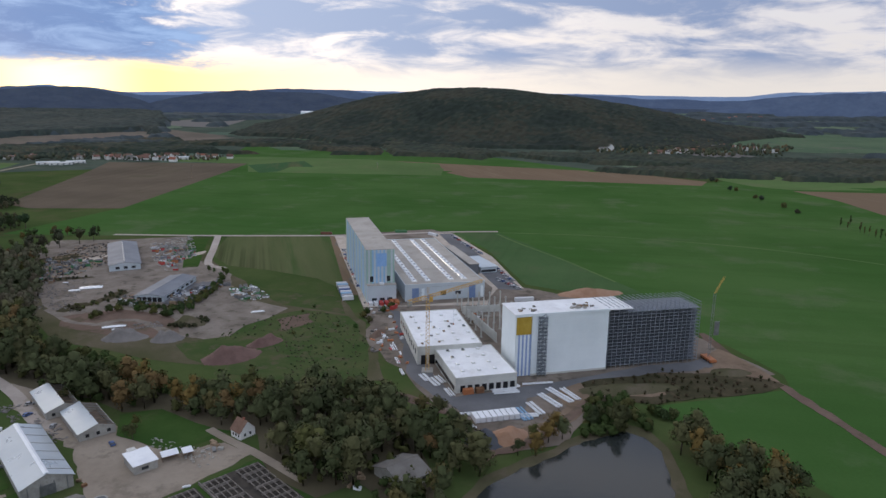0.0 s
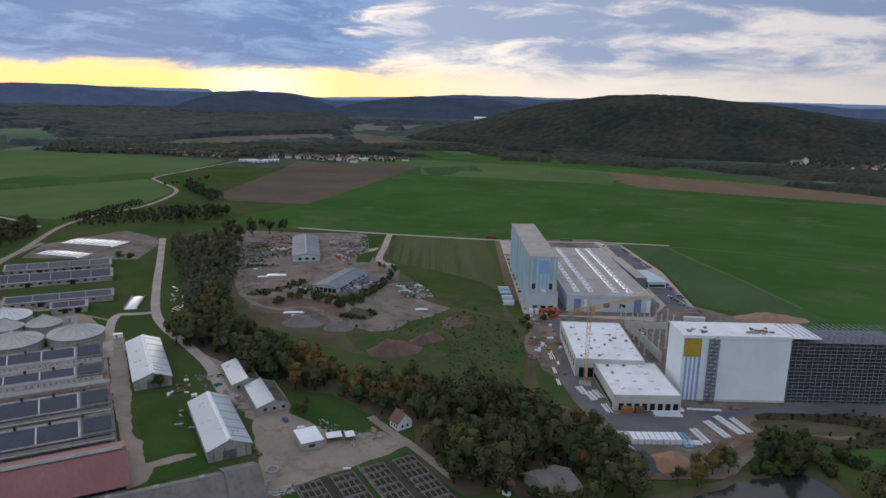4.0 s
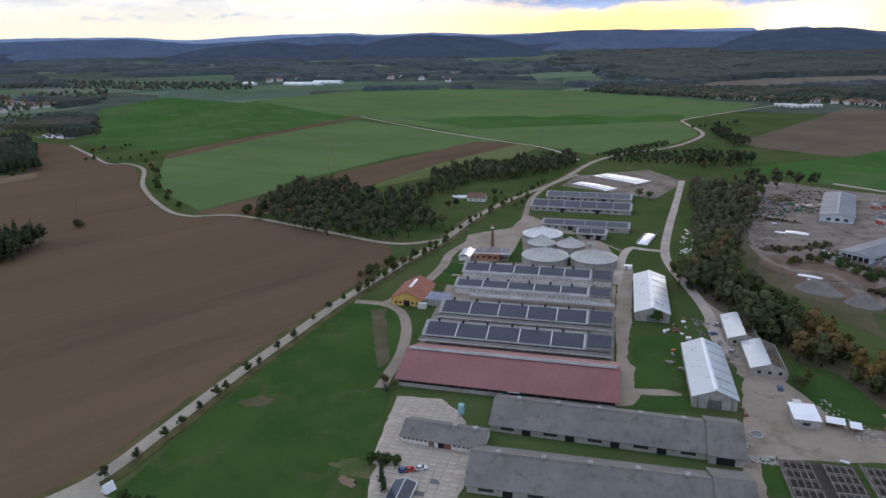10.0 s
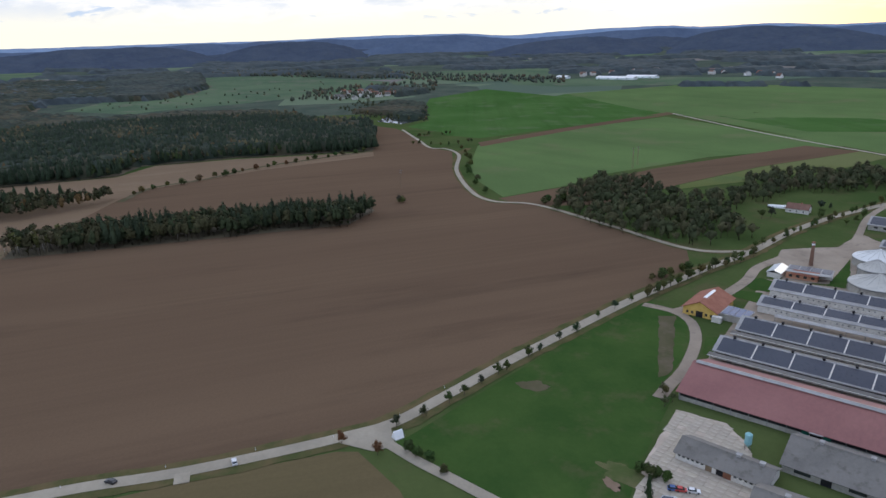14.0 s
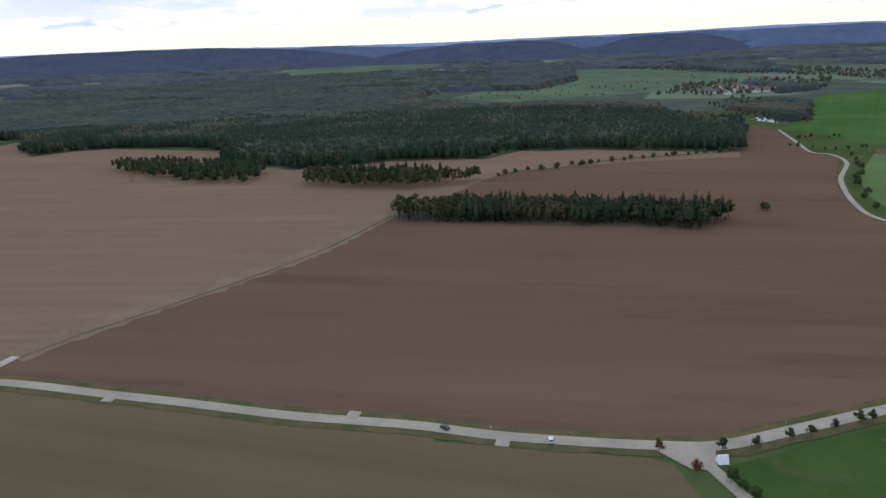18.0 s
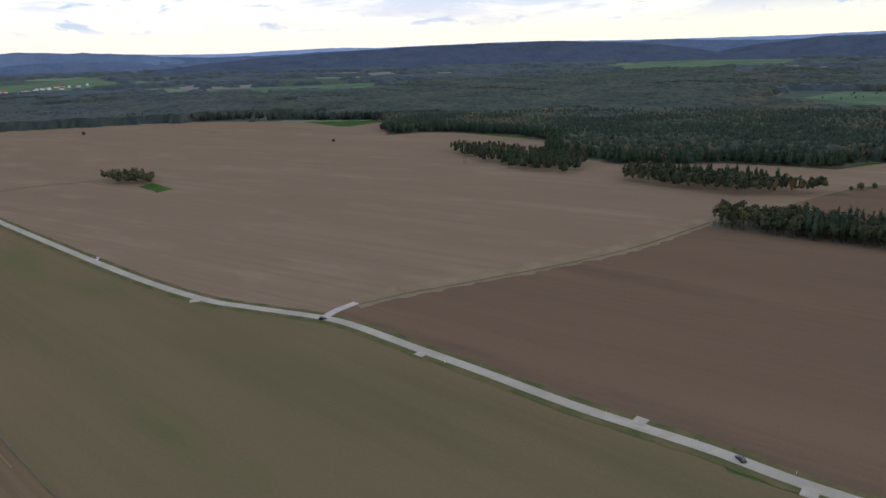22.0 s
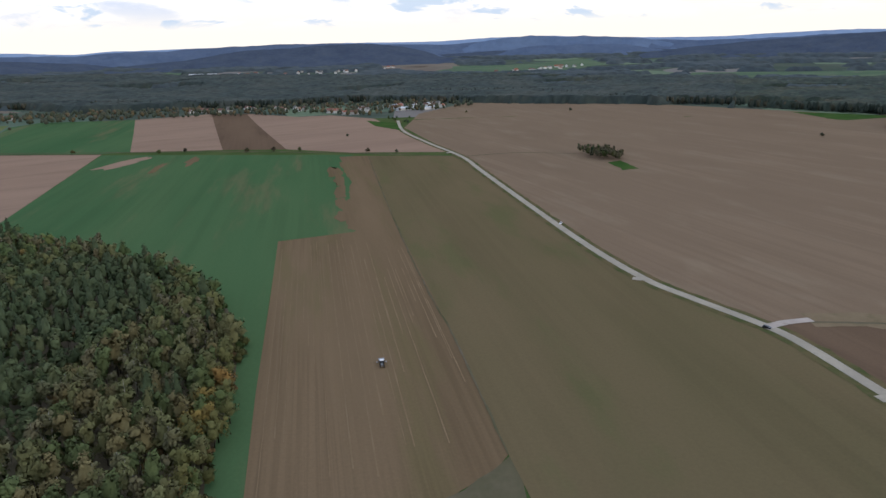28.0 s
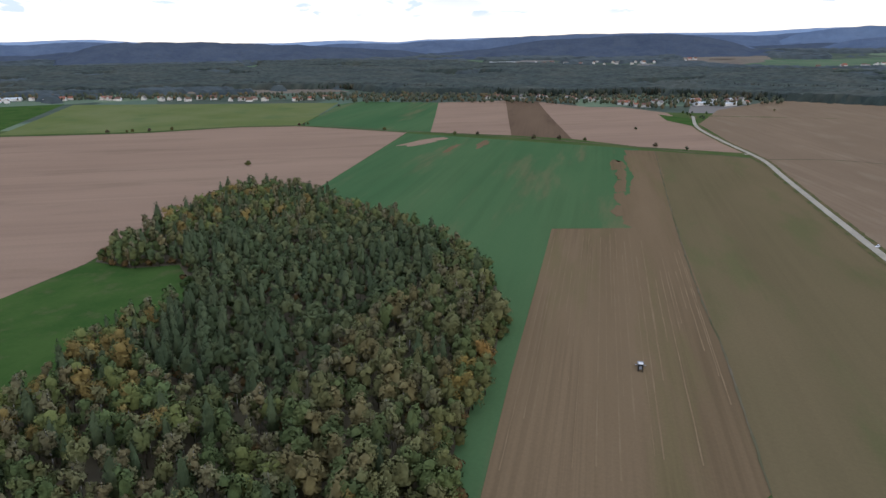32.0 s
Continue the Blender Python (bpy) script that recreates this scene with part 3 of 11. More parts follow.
patch("green_field", [(525.8, 1293.4), (582.1, 1363.4), (850.7, 1285.1), (764.7, 1151.8), (596.9, 1143.6), (548.9, 1187.3)], CROP_DULL, 0.14, "green strip before the far wood")
patch("dull_field", [(-597.3, 1578.8), (-379.7, 1606.5), (-177.1, 1596.6), (9.7, 1519.2), (-2.1, 1297.0), (-377.7, 1315.8), (-421.6, 1470.6), (-596.7, 1477.8)], CROP_DULL, 0.16, "dull green field near the village")
patch("dark_field", [(-412.6, 1438.7), (-311.8, 1536.4), (-261.0, 1400.6), (-351.4, 1300.2)], CROP_DARK, 0.24, "dark green patch of crop")
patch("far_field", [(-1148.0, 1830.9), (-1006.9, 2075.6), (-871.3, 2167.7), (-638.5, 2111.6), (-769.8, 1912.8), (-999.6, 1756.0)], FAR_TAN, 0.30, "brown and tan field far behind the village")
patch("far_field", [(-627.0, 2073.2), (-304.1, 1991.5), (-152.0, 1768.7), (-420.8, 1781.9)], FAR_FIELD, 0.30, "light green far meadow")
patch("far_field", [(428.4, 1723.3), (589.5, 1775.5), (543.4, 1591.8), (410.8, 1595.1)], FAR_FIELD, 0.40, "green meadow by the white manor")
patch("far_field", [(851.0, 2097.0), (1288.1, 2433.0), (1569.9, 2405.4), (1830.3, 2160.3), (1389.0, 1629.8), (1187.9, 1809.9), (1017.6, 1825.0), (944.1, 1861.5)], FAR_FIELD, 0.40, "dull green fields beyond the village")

patch("ploughed_field", [(-181.0, -310.3), (-205.6, -315.4), (-225.7, -312.1), (-329.8, -286.6), (-505.8, -254.5), (-699.2, -230.9), (-754.6, -221.2), (-852.3, -104.9), (-947.6, 31.9), (-1258.6, 47.3), (-1202.0, 81.9), (-952.7, 111.8), (-911.4, 137.9), (-773.1, 118.5), (-658.5, 113.7), (-598.1, 124.3), (-569.8, 161.5), (-488.9, 198.1), (-418.7, 225.6), (-386.2, 211.7), (-365.0, 190.9), (-348.5, 160.3), (-303.3, 95.7), (-254.7, 36.3), (-235.1, 8.6), (-227.3, -6.9), (-221.3, -51.6), (-227.6, -13.8), (-215.8, -68.4), (-207.4, -132.3), (-198.6, -211.4), (-190.7, -269.6), (-185.6, -296.0), (-200.1, -219.8), (-194.3, -256.3), (-187.0, -298.7)], PLOUGHED, 0.08, "large brown ploughed field beside the road")
patch("stubble_field", [(-181.0, -310.3), (-205.6, -315.4), (-225.7, -312.1), (-329.8, -286.6), (-505.8, -254.5), (-610.9, -299.2), (-608.8, -405.9), (-676.0, -497.2), (-776.4, -859.6), (-737.3, -1000.2), (-737.1, -991.2), (-881.3, -1205.6), (-732.2, -1395.7), (-433.4, -1724.5), (-188.9, -1814.6), (-25.7, -1540.2), (6.5, -1287.1), (-57.4, -967.2), (-76.6, -901.5), (-110.1, -618.3), (-128.5, -476.2), (-144.9, -395.8), (-158.8, -357.2)], STUBBLE, 0.07, "wide pale brown stubble field", )
patch("rear_ploughed_field", [(-742.8, -441.5), (-800.6, -389.4), (-833.4, -274.7), (-906.5, -249.3), (-931.0, -152.7), (-937.8, 31.7), (-900.7, 30.9), (-835.5, -102.7), (-744.0, -218.1), (-699.2, -230.9), (-740.7, -360.9)], STUBBLE, 0.16, "brown strip of field behind the copse")
patch("rear_stubble", [(-728.0, -988.1), (-801.1, -971.8), (-833.6, -920.6), (-839.0, -711.8), (-730.9, -608.9), (-716.8, -492.0), (-742.8, -441.5), (-740.7, -360.9), (-686.8, -226.9), (-600.8, -294.3), (-595.5, -397.4), (-662.8, -487.9), (-752.7, -834.4)], STUBBLE, 0.05, "pale brown strip of stubble before the forest")
patch("copse_margin", [(-498.0, -238.0), (-520.0, -272.0), (-620.0, -312.0), (-700.0, -335.0), (-765.0, -250.0), (-756.0, -212.0), (-690.0, -222.0), (-600.0, -228.0)], STUBBLE, 0.02, "bare headland between the copses")
patch("green_corner", [(-764.2, -1334.6), (-896.5, -1205.7), (-837.2, -1116.2), (-771.0, -1151.5)], LAWN, 0.2, "small bright green field at the wood's edge")
patch("sown_field", [(57.9, -945.7), (-59.0, -919.2), (-75.8, -848.5), (-80.9, -787.9), (-106.5, -600.8), (-125.1, -465.0), (-141.2, -386.3), (-150.7, -355.7), (-176.6, -306.0), (-185.9, -245.2), (-192.9, -176.9), (-201.7, -120.8), (-204.9, -91.0), (-201.7, -88.0), (-208.3, -58.0), (-216.2, -12.1), (-214.8, -4.3), (-190.3, 8.8), (-146.4, 19.1), (-98.6, -101.4), (-39.3, -155.0), (-31.4, -209.8), (-18.5, -319.7), (13.5, -555.6)], SOWN, 0.07, "brown-green freshly sown field south of the road")
patch("tilled_field", [(97.0, -944.1), (57.9, -945.7), (13.5, -555.6), (-18.5, -319.7), (-31.4, -209.8), (-26.3, -201.7), (-7.7, -186.5), (8.5, -163.5), (54.8, -167.4), (69.7, -263.5), (85.8, -381.9), (104.1, -510.8), (47.4, -531.1), (41.2, -541.0), (50.4, -693.1)], TILLED, 0.10, "brown tilled strip with long seed rows", ragged=0.0)
rng = random.Random(77)
SEED_ROW = material("pale_seed_row", (0.172, 0.120, 0.070), (0.204, 0.144, 0.086), 0.05, 0.7, 1.0, spec=0.0)
for k in range(30):
    f, a, b = (k + rng.random()) / 30, rng.uniform(0.02, 0.5), rng.uniform(0.6, 0.97)
    near, end = (-31.0 + 85.0 * f, -206.0 + 36.0 * f), (14.0 + 89.0 * f, -552.0 + 40.0 * f)
    strip("seed_row", [(near[0] + (end[0] - near[0]) * t, near[1] + (end[1] - near[1]) * t) for t in (a, (a + b) / 2, b)], rng.uniform(0.3, 0.6), SEED_ROW, 0.115 + 0.004 * k, "pale seed row along the tilled strip", "track", step=9.0, rough_edge=0.35)
patch("thin_crop", [(92.4, -893.8), (53.4, -934.3), (14.6, -565.7), (40.4, -528.3), (53.6, -544.7), (62.6, -605.5), (61.7, -672.5), (65.4, -752.6), (81.0, -830.2)], TILLED, 0.13, "bare thin patch at the edge of the green crop", ragged=2.0)
patch("dark_green_field", [(461.7, -1041.0), (79.4, -959.2), (70.7, -797.4), (57.6, -699.7), (55.7, -658.0), (47.9, -588.4), (40.9, -533.5), (103.6, -511.7), (86.5, -384.5), (68.2, -253.6), (56.3, -176.6), (51.8, -151.9), (71.7, -144.8), (110.1, -228.5), (202.4, -345.9), (366.1, -592.0)], CROP_DARK, 0.06, "dark green field of young crop beside the wood")
patch("bare_spot", blotch(392.0, -955.0, 58.0, 17.0, 72, 3.5), PINKISH, 0.14, "bare brown spot in the green crop")
for k, (x, y, a, b) in enumerate(((66, -640, 26, 7), (72, -700, 34, 6), (80, -760, 30, 8), (90, -820, 38, 9), (60, -585, 18, 6), (300, -950, 40, 8), (330, -900, 46, 5))):
    patch("bare_spot", blotch(x, y, a, b, 97, 10.5 + k), TILLED, 0.15 + 0.012 * k, "thin bare spot in the green crop")
patch("pinkish_field", [(1125.5, -818.2), (919.2, -925.8), (803.1, -1040.7), (697.7, -1084.6), (464.8, -1048.0), (366.1, -592.0), (467.2, -576.8), (398.6, -358.7), (387.0, -323.0), (379.2, -255.5), (393.4, -177.1), (786.2, -303.6)], PINKISH, 0.09, "dry pinkish brown field with wheel marks")
patch("meadow", [(393.4, -177.1), (379.2, -255.5), (385.3, -326.2), (319.6, -345.2), (269.9, -323.3), (249.1, -213.9), (260.5, -166.0), (289.4, -121.5)], LAWN, 0.11, "bright green meadow beside the wood")
patch("yellow_field", [(1229.5, -792.6), (1161.1, -845.1), (1458.2, -1264.5), (852.2, -1511.1), (708.0, -1100.9), (814.9, -1056.3), (932.0, -939.1)], CROP_YELLOW, 0.12, "yellowish green field before the village")
patch("green_wedge", [(1258.4, -812.1), (1647.6, -1075.5), (1581.5, -1164.7), (1488.9, -1266.7), (1203.8, -877.5)], LAWN, 0.18, "small bright green field")
patch("dark_crop", [(705.8, -1101.4), (832.9, -1476.3), (809.2, -1549.8), (609.9, -1571.4), (428.5, -1065.0), (467.9, -1055.1)], CROP_DARK, 0.12, "bluish green crop field")
patch("striped_soil", [(428.5, -1065.0), (609.9, -1571.4), (463.6, -1656.9), (285.3, -1055.6)], PINKISH, 0.12, "tan field in pale stripes")
patch("dark_soil", [(285.3, -1055.6), (463.6, -1656.9), (379.8, -1646.6), (185.5, -1039.5)], PLOUGHED, 0.12, "dark brown ploughed strip")
patch("soil_field", [(185.5, -1039.5), (379.8, -1646.6), (244.0, -1548.9), (171.7, -1562.4), (71.1, -1472.3), (4.5, -1218.2), (-58.9, -955.7), (81.4, -980.8)], PINKISH, 0.12, "brown field below the village")
patch("village_green", [(85.4, -1439.0), (9.5, -1362.9), (6.6, -1234.2), (63.1, -1330.4)], LAWN, 0.2, "green corner at the bend of the road")
patch("far_field", [(1454.1, -1592.2), (1413.8, -1796.4), (1156.8, -1912.9), (961.9, -1774.9), (1264.0, -1602.8)], FAR_TAN, 0.3, "tan field behind the village")

patch("green_field", [(-1224.4, 104.7), (-1318.9, 161.1), (-1730.7, 564.3), (-1261.2, 603.3), (-1185.7, 389.7), (-1053.4, 204.6), (-1147.2, 137.0)], WHEAT, 0.10, "bright green field beyond the lane")
patch("olive_field", [(-949.2, 180.9), (-1025.2, 234.0), (-1205.7, 587.8), (-798.7, 645.6), (-768.6, 433.4), (-685.4, 246.5), (-652.7, 222.8), (-613.6, 140.7), (-696.1, 132.7), (-785.2, 139.0)], CROP_DULL, 0.09, "olive green field inside the lane's bend")
patch("dark_strip", [(-815.0, 593.9), (-753.0, 624.3), (-692.1, 452.2), (-625.1, 324.0), (-559.7, 223.3), (-569.9, 155.2), (-608.4, 134.9), (-647.6, 221.0), (-716.0, 343.9)], PLOUGHED, 0.15, "dark brown ploughed strip")
patch("dark_strip", [(-983.6, 188.3), (-1110.6, 363.9), (-1280.7, 625.2), (-1248.8, 630.0), (-1091.0, 383.8), (-940.9, 183.6)], PLOUGHED, 0.15, "narrow brown strip of soil")
patch("yellow_field", [(-753.0, 624.3), (-707.2, 624.2), (-660.8, 533.7), (-623.9, 406.9), (-604.8, 313.1), (-622.5, 322.6), (-688.7, 449.9)], CROP_YELLOW, 0.16, "yellow-green strip beside the wood")
patch("wide_field", [(-1730.7, 564.3), (-1821.1, 931.0), (-1693.1, 1117.8), (-1329.1, 1355.1), (-861.8, 1387.4), (-798.2, 1058.2), (-750.5, 987.7), (-654.4, 906.2), (-601.1, 749.4), (-620.6, 634.8), (-701.2, 638.0), (-1263.7, 629.0), (-1261.2, 603.3)], CROP_DULL, 0.07, "wide dull green field between lane and village")
patch("light_strip", [(-1187.8, 675.4), (-979.4, 999.7), (-853.2, 1121.2), (-789.9, 1038.9), (-937.4, 683.9)], WHEAT, 0.16, "brighter strip of green crop")
patch("far_field", [(-2210.2, 516.2), (-2144.5, 900.4), (-1911.4, 1219.6), (-1769.7, 1088.8), (-1924.0, 614.9), (-2051.2, 505.6)], FAR_FIELD, 0.30, "pale olive far field")
patch("far_field", [(-1248.4, 1646.4), (-1282.2, 2050.7), (-996.8, 2400.1), (-673.6, 2164.9), (-816.9, 1909.5), (-1054.9, 1692.3)], FAR_TAN, 0.30, "pale tan field behind the village")
patch("far_field", [(-1736.2, 1631.4), (-1669.6, 1750.9), (-1464.0, 1536.1), (-1538.6, 1469.7)], FAR_FIELD, 0.32, "bright green far meadow")
patch("far_field", [(-1746.2, -673.2), (-2085.8, -614.8), (-2437.5, -402.6), (-2820.9, -419.3), (-2533.4, -22.5), (-2338.9, 147.7), (-2038.4, 127.5), (-1948.1, -82.6), (-1793.6, -274.3), (-1712.3, -419.9), (-1641.6, -489.8)], FAR_FIELD, 0.30, "far green pasture with scattered trees")
patch("green_field", [(-1462.2, 155.7), (-1758.1, 210.4), (-1955.8, 398.6), (-1657.9, 538.2), (-1238.8, 616.1), (-1178.5, 478.8), (-1028.4, 200.1), (-1079.7, 154.7)], WHEAT, 0.12, "bright green field by the ponds")
patch("brown_wedge", [(-1159.0, 40.4), (-1202.0, 81.9), (-1060.8, 107.1), (-952.7, 111.8), (-957.0, 63.9), (-946.8, 27.6)], PLOUGHED, 0.2, "brown wedge of soil by the lane")

# meadows and soil on the far slopes
FAR_MEADOWS = [
    ([(2455.4, -3051.1), (2440.6, -3326.7), (2209.6, -3032.5), (2194.3, -2806.9)], FAR_FIELD),
    ([(2268.7, -3216.1), (2349.3, -3528.8), (2144.7, -3357.9), (1944.9, -3016.3), (2005.8, -2909.9)], FAR_FIELD),
    ([(1991.1, -2665.1), (1964.7, -2794.2), (1771.3, -2443.8), (1853.5, -2486.5)], FAR_FIELD),
    ([(769.6, -3614.7), (749.5, -3888.8), (662.3, -3497.1)], FAR_FIELD),
    ([(595.6, -3888.1), (495.6, -3955.1), (402.7, -3412.1), (490.7, -3361.3)], FAR_FIELD),
    ([(149.5, -3575.0), (-10.2, -3901.3), (-261.1, -3883.6), (-251.6, -3348.3), (-57.6, -3153.9), (70.8, -3207.6)], FAR_TAN),
    ([(-69.7, -2934.2), (-222.5, -3319.6), (-435.7, -3296.5), (-661.8, -3347.0), (-793.0, -3004.8), (-631.2, -2732.6), (-319.4, -2759.5)], FAR_FIELD),
    ([(1089.9, -2992.6), (1104.9, -3335.9), (1014.7, -3278.8), (927.4, -2927.9)], FAR_FIELD),
    ([(-2969.0, 2093.0), (-3108.1, 2476.8), (-2711.5, 2478.9), (-2441.5, 2196.1), (-2517.4, 1941.5)], FAR_FIELD),
    ([(-1733.7, 1629.5), (-1668.6, 1752.0), (-1444.9, 1503.5), (-1525.7, 1432.3)], FAR_FIELD),
    ([(-3315.3, 1918.4), (-3370.8, 2106.5), (-3081.6, 1938.1), (-3041.4, 1771.1)], FAR_FIELD),
    ([(-3520.2, 2167.8), (-3537.3, 2460.8), (-3220.1, 2237.8), (-3150.6, 1997.4)], FAR_TAN),
    ([(-3257.5, 1352.3), (-3330.0, 1548.5), (-2993.2, 1366.4), (-2993.8, 1240.0)], FAR_FIELD),
    ([(-3242.6, 1894.6), (-3243.8, 2125.1), (-2883.8, 1861.7), (-2954.3, 1697.9)], FAR_FIELD),
    ([(-2840.7, 2193.1), (-2696.2, 2473.4), (-2416.5, 2332.5), (-2552.1, 2028.4)], FAR_FIELD),
    ([(-2358.7, 2047.1), (-2290.8, 2213.1), (-2153.9, 2083.0)], FAR_FIELD),
    ([(-2734.8, 387.8), (-2663.5, 807.4), (-2260.4, 684.7), (-2182.1, 415.9), (-2622.9, 161.1)], FAR_FIELD),
    ([(-2784.7, -543.9), (-2795.1, -126.3), (-2437.6, -76.5), (-2155.5, -213.8), (-2217.5, -362.1), (-2455.8, -474.9)], FAR_FIELD),
    ([(151.0, -3218.2), (-161.3, -3785.7), (-268.4, -3284.0), (-116.3, -2898.6)], FAR_TAN),
    ([(-336.7, -3086.7), (-918.7, -3613.9), (-903.9, -3067.3), (-575.7, -2916.9)], FAR_FIELD),
    ([(-908.5, -2221.2), (-1034.5, -2469.2), (-1620.5, -2144.2), (-1328.8, -1979.2)], FAR_FIELD),
    ([(-2562.0, -1813.5), (-3099.8, -1905.1), (-3257.0, -1308.9), (-2950.9, -1185.9), (-2580.0, -1365.9), (-2429.2, -1550.3)], FAR_FIELD),
    ([(-2087.6, -1916.0), (-2434.9, -1843.6), (-2118.7, -1714.8)], FAR_FIELD),
]
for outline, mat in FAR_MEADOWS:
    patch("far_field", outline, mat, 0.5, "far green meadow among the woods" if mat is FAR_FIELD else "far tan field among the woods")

# works, yards and rough ground
patch("rough_ground", [(-355.5, 564.3), (-339.1, 654.1), (-263.8, 686.4), (-185.2, 550.9), (-130.1, 482.1), (-76.4, 476.0), (-60.2, 438.4), (-36.1, 378.2), (-29.6, 321.4), (-55.6, 320.7), (-109.5, 336.4), (-162.2, 347.9), (-234.1, 381.2), (-289.7, 453.7)], ROUGH, 0.09, "rough weedy ground behind the tree belt", "ground", ragged=3.0)
patch("scrap_yard", [(-355.5, 562.2), (-384.3, 654.9), (-321.5, 662.5), (-260.8, 681.8), (-211.3, 577.1), (-182.1, 551.0), (-144.5, 471.1), (-120.8, 426.6), (-124.8, 373.2), (-146.5, 382.3), (-192.7, 390.2), (-224.1, 395.3), (-263.3, 432.9), (-307.9, 489.2)], material("trampled_grey_yard", (0.150, 0.124, 0.102), (0.270, 0.228, 0.190), 0.06, 0.5, 1.0, bump=0.5, third=((0.100, 0.086, 0.064), 0.8), contrast=0.6, spec=0.05), 0.13, "grey-brown dusty ground of the recycling yard", "ground", ragged=2.5)
patch("red_earth", [(-246.7, 420.3), (-229.4, 426.6), (-215.9, 435.0), (-194.0, 429.3), (-176.8, 423.2), (-167.0, 412.0), (-158.0, 388.0), (-170.0, 380.0), (-204.6, 385.3), (-236.3, 399.8)], EARTH, 0.17, "bare reddish earth with wheel tracks", "ground", ragged=3.0)
patch("bare_patch", [(-106.1, 419.4), (-88.2, 432.7), (-81.8, 413.2), (-98.1, 396.8)], EARTH, 0.16, "bare patch of soil", "ground", ragged=2.0)
patch("weed_meadow", [(-139.9, 494.4), (-100.7, 480.2), (-75.8, 471.1), (-64.0, 431.5), (-84.8, 441.7), (-111.2, 449.6)], WEEDS, 0.15, "green weeds behind the depot", "ground", ragged=4.0)
patch("pale_yard", [(-171.0, 413.9), (-160.5, 456.6), (-130.1, 458.2), (-103.6, 442.7), (-113.3, 420.4), (-129.9, 396.5), (-144.3, 388.7)], DUST, 0.18, "pale dusty ground beside the depot", "ground", ragged=3.5)
patch("weed_meadow", [(-152.0, 372.0), (-141.0, 379.0), (-128.5, 384.0), (-123.5, 405.0), (-113.4, 425.0), (-92.0, 440.0), (-78.0, 436.0), (-62.0, 400.0), (-58.0, 330.0), (-82.0, 322.0), (-109.5, 330.0), (-138.0, 348.0)], WEEDS, 0.145, "tall green and brown weeds round the rubble heaps", "ground", ragged=4.0)
patch("weed_meadow", [(-91.2, 360.0), (-83.9, 398.6), (-80.5, 435.0), (-60.8, 427.4), (-41.2, 379.3), (-36.0, 318.0), (-73.4, 316.0)], WEEDS, 0.16, "brighter green weeds beside the furrowed plot", "ground", ragged=3.5)
strip("yard_track", [(-216.2, 403.4), (-195.9, 412.8), (-154.8, 385.7), (-131.7, 394.5), (-133.5, 434.2), (-153.3, 470.4), (-176.0, 512.8), (-194.9, 549.8)], 5.5, DUST, 0.21, "pale wheel track round the depot", "track", rough_edge=1.6)
strip("yard_track", [(-263.3, 432.9), (-237.0, 409.7), (-216.2, 403.4), (-199.6, 404.6)], 4.5, DUST, 0.22, "pale wheel track across the red earth", "track", rough_edge=1.6)
for k, (x, y, a, b, turn, mat, what) in enumerate(((-248.0, 436.0, 13, 6, 65, BRAMBLE, "dark muddy scrub ground"), (-236.0, 462.0, 20, 6, 75, BRAMBLE, "dark muddy scrub ground"), (-297.0, 509.0, 20, 5, 18, BRAMBLE, "dark muddy scrub ground"), (-290.0, 560.0, 18, 7, 60, DUST, "pale worn ground"), (-268.0, 505.0, 22, 7, 40, DUST, "pale worn ground"), (-300.0, 590.0, 22, 6, 60, SLABS, "pale paved ground"), (-335.0, 575.0, 22, 12, 60, BRAMBLE, "dark muddy ground"), (-232.0, 585.0, 24, 8, 66, SLABS, "pale paved ground"), (-183.0, 480.0, 30, 9, 86, TARMAC, "dark tarmac"), (-145.0, 425.0, 15, 8, 50, DUST, "pale dusty ground"))):
    patch("yard_stain", blotch(x, y, a, b, turn, 40.5 + k), mat, 0.205 + 0.004 * k, what + " in the recycling yard", "ground")
patch("green_plot", [(-254.5, 662.4), (-237.0, 675.8), (-205.4, 555.2), (-217.2, 551.0)], LAWN, 0.16, "small green plot beside the scrap yard", "field")
patch("striped_plot", [(-221.1, 686.7), (-116.8, 693.4), (-85.9, 560.5), (-73.1, 490.8), (-98.0, 521.7), (-139.9, 545.4), (-182.4, 561.1), (-209.9, 602.2)], FURROWS, 0.14, "striped stubble plot beside the works")
patch("bare_headland", [(-116.8, 693.4), (-107.3, 700.7), (-56.6, 477.0), (-66.8, 476.2), (-78.9, 523.4)], STUBBLE, 0.17, "bare headland beside the striped plot")
patch("works_yard", [(-114.3, 699.8), (-12.4, 738.6), (12.6, 718.7), (64.3, 502.6), (93.3, 482.1), (152.0, 412.0), (167.0, 376.0), (178.0, 336.0), (150.0, 326.0), (120.3, 325.0), (74.6, 313.8), (65.1, 280.6), (51.5, 260.0), (20.3, 249.6), (7.1, 277.8), (-15.4, 325.9), (-40.9, 373.1), (-53.3, 449.4)], DIRT, 0.18, "churned earth of the building site", "ground", ragged=3.0)
patch("paved_yard", [(-113.1, 700.0), (-81.2, 682.7), (-52.5, 517.1), (-47.5, 449.9), (-22.2, 451.9), (33.8, 467.2), (44.6, 500.9), (63.9, 499.4), (47.6, 606.2), (12.6, 718.7), (-11.9, 715.6), (6.0, 613.5), (40.2, 500.5), (33.1, 456.2), (-53.0, 446.8)], SLABS, 0.24, "grey paved yard round the old hall", "ground")
patch("car_park", [(-2.7, 713.6), (12.5, 715.5), (63.4, 494.7), (44.3, 497.7)], TARMAC, 0.28, "dark tarmac car park", "ground")
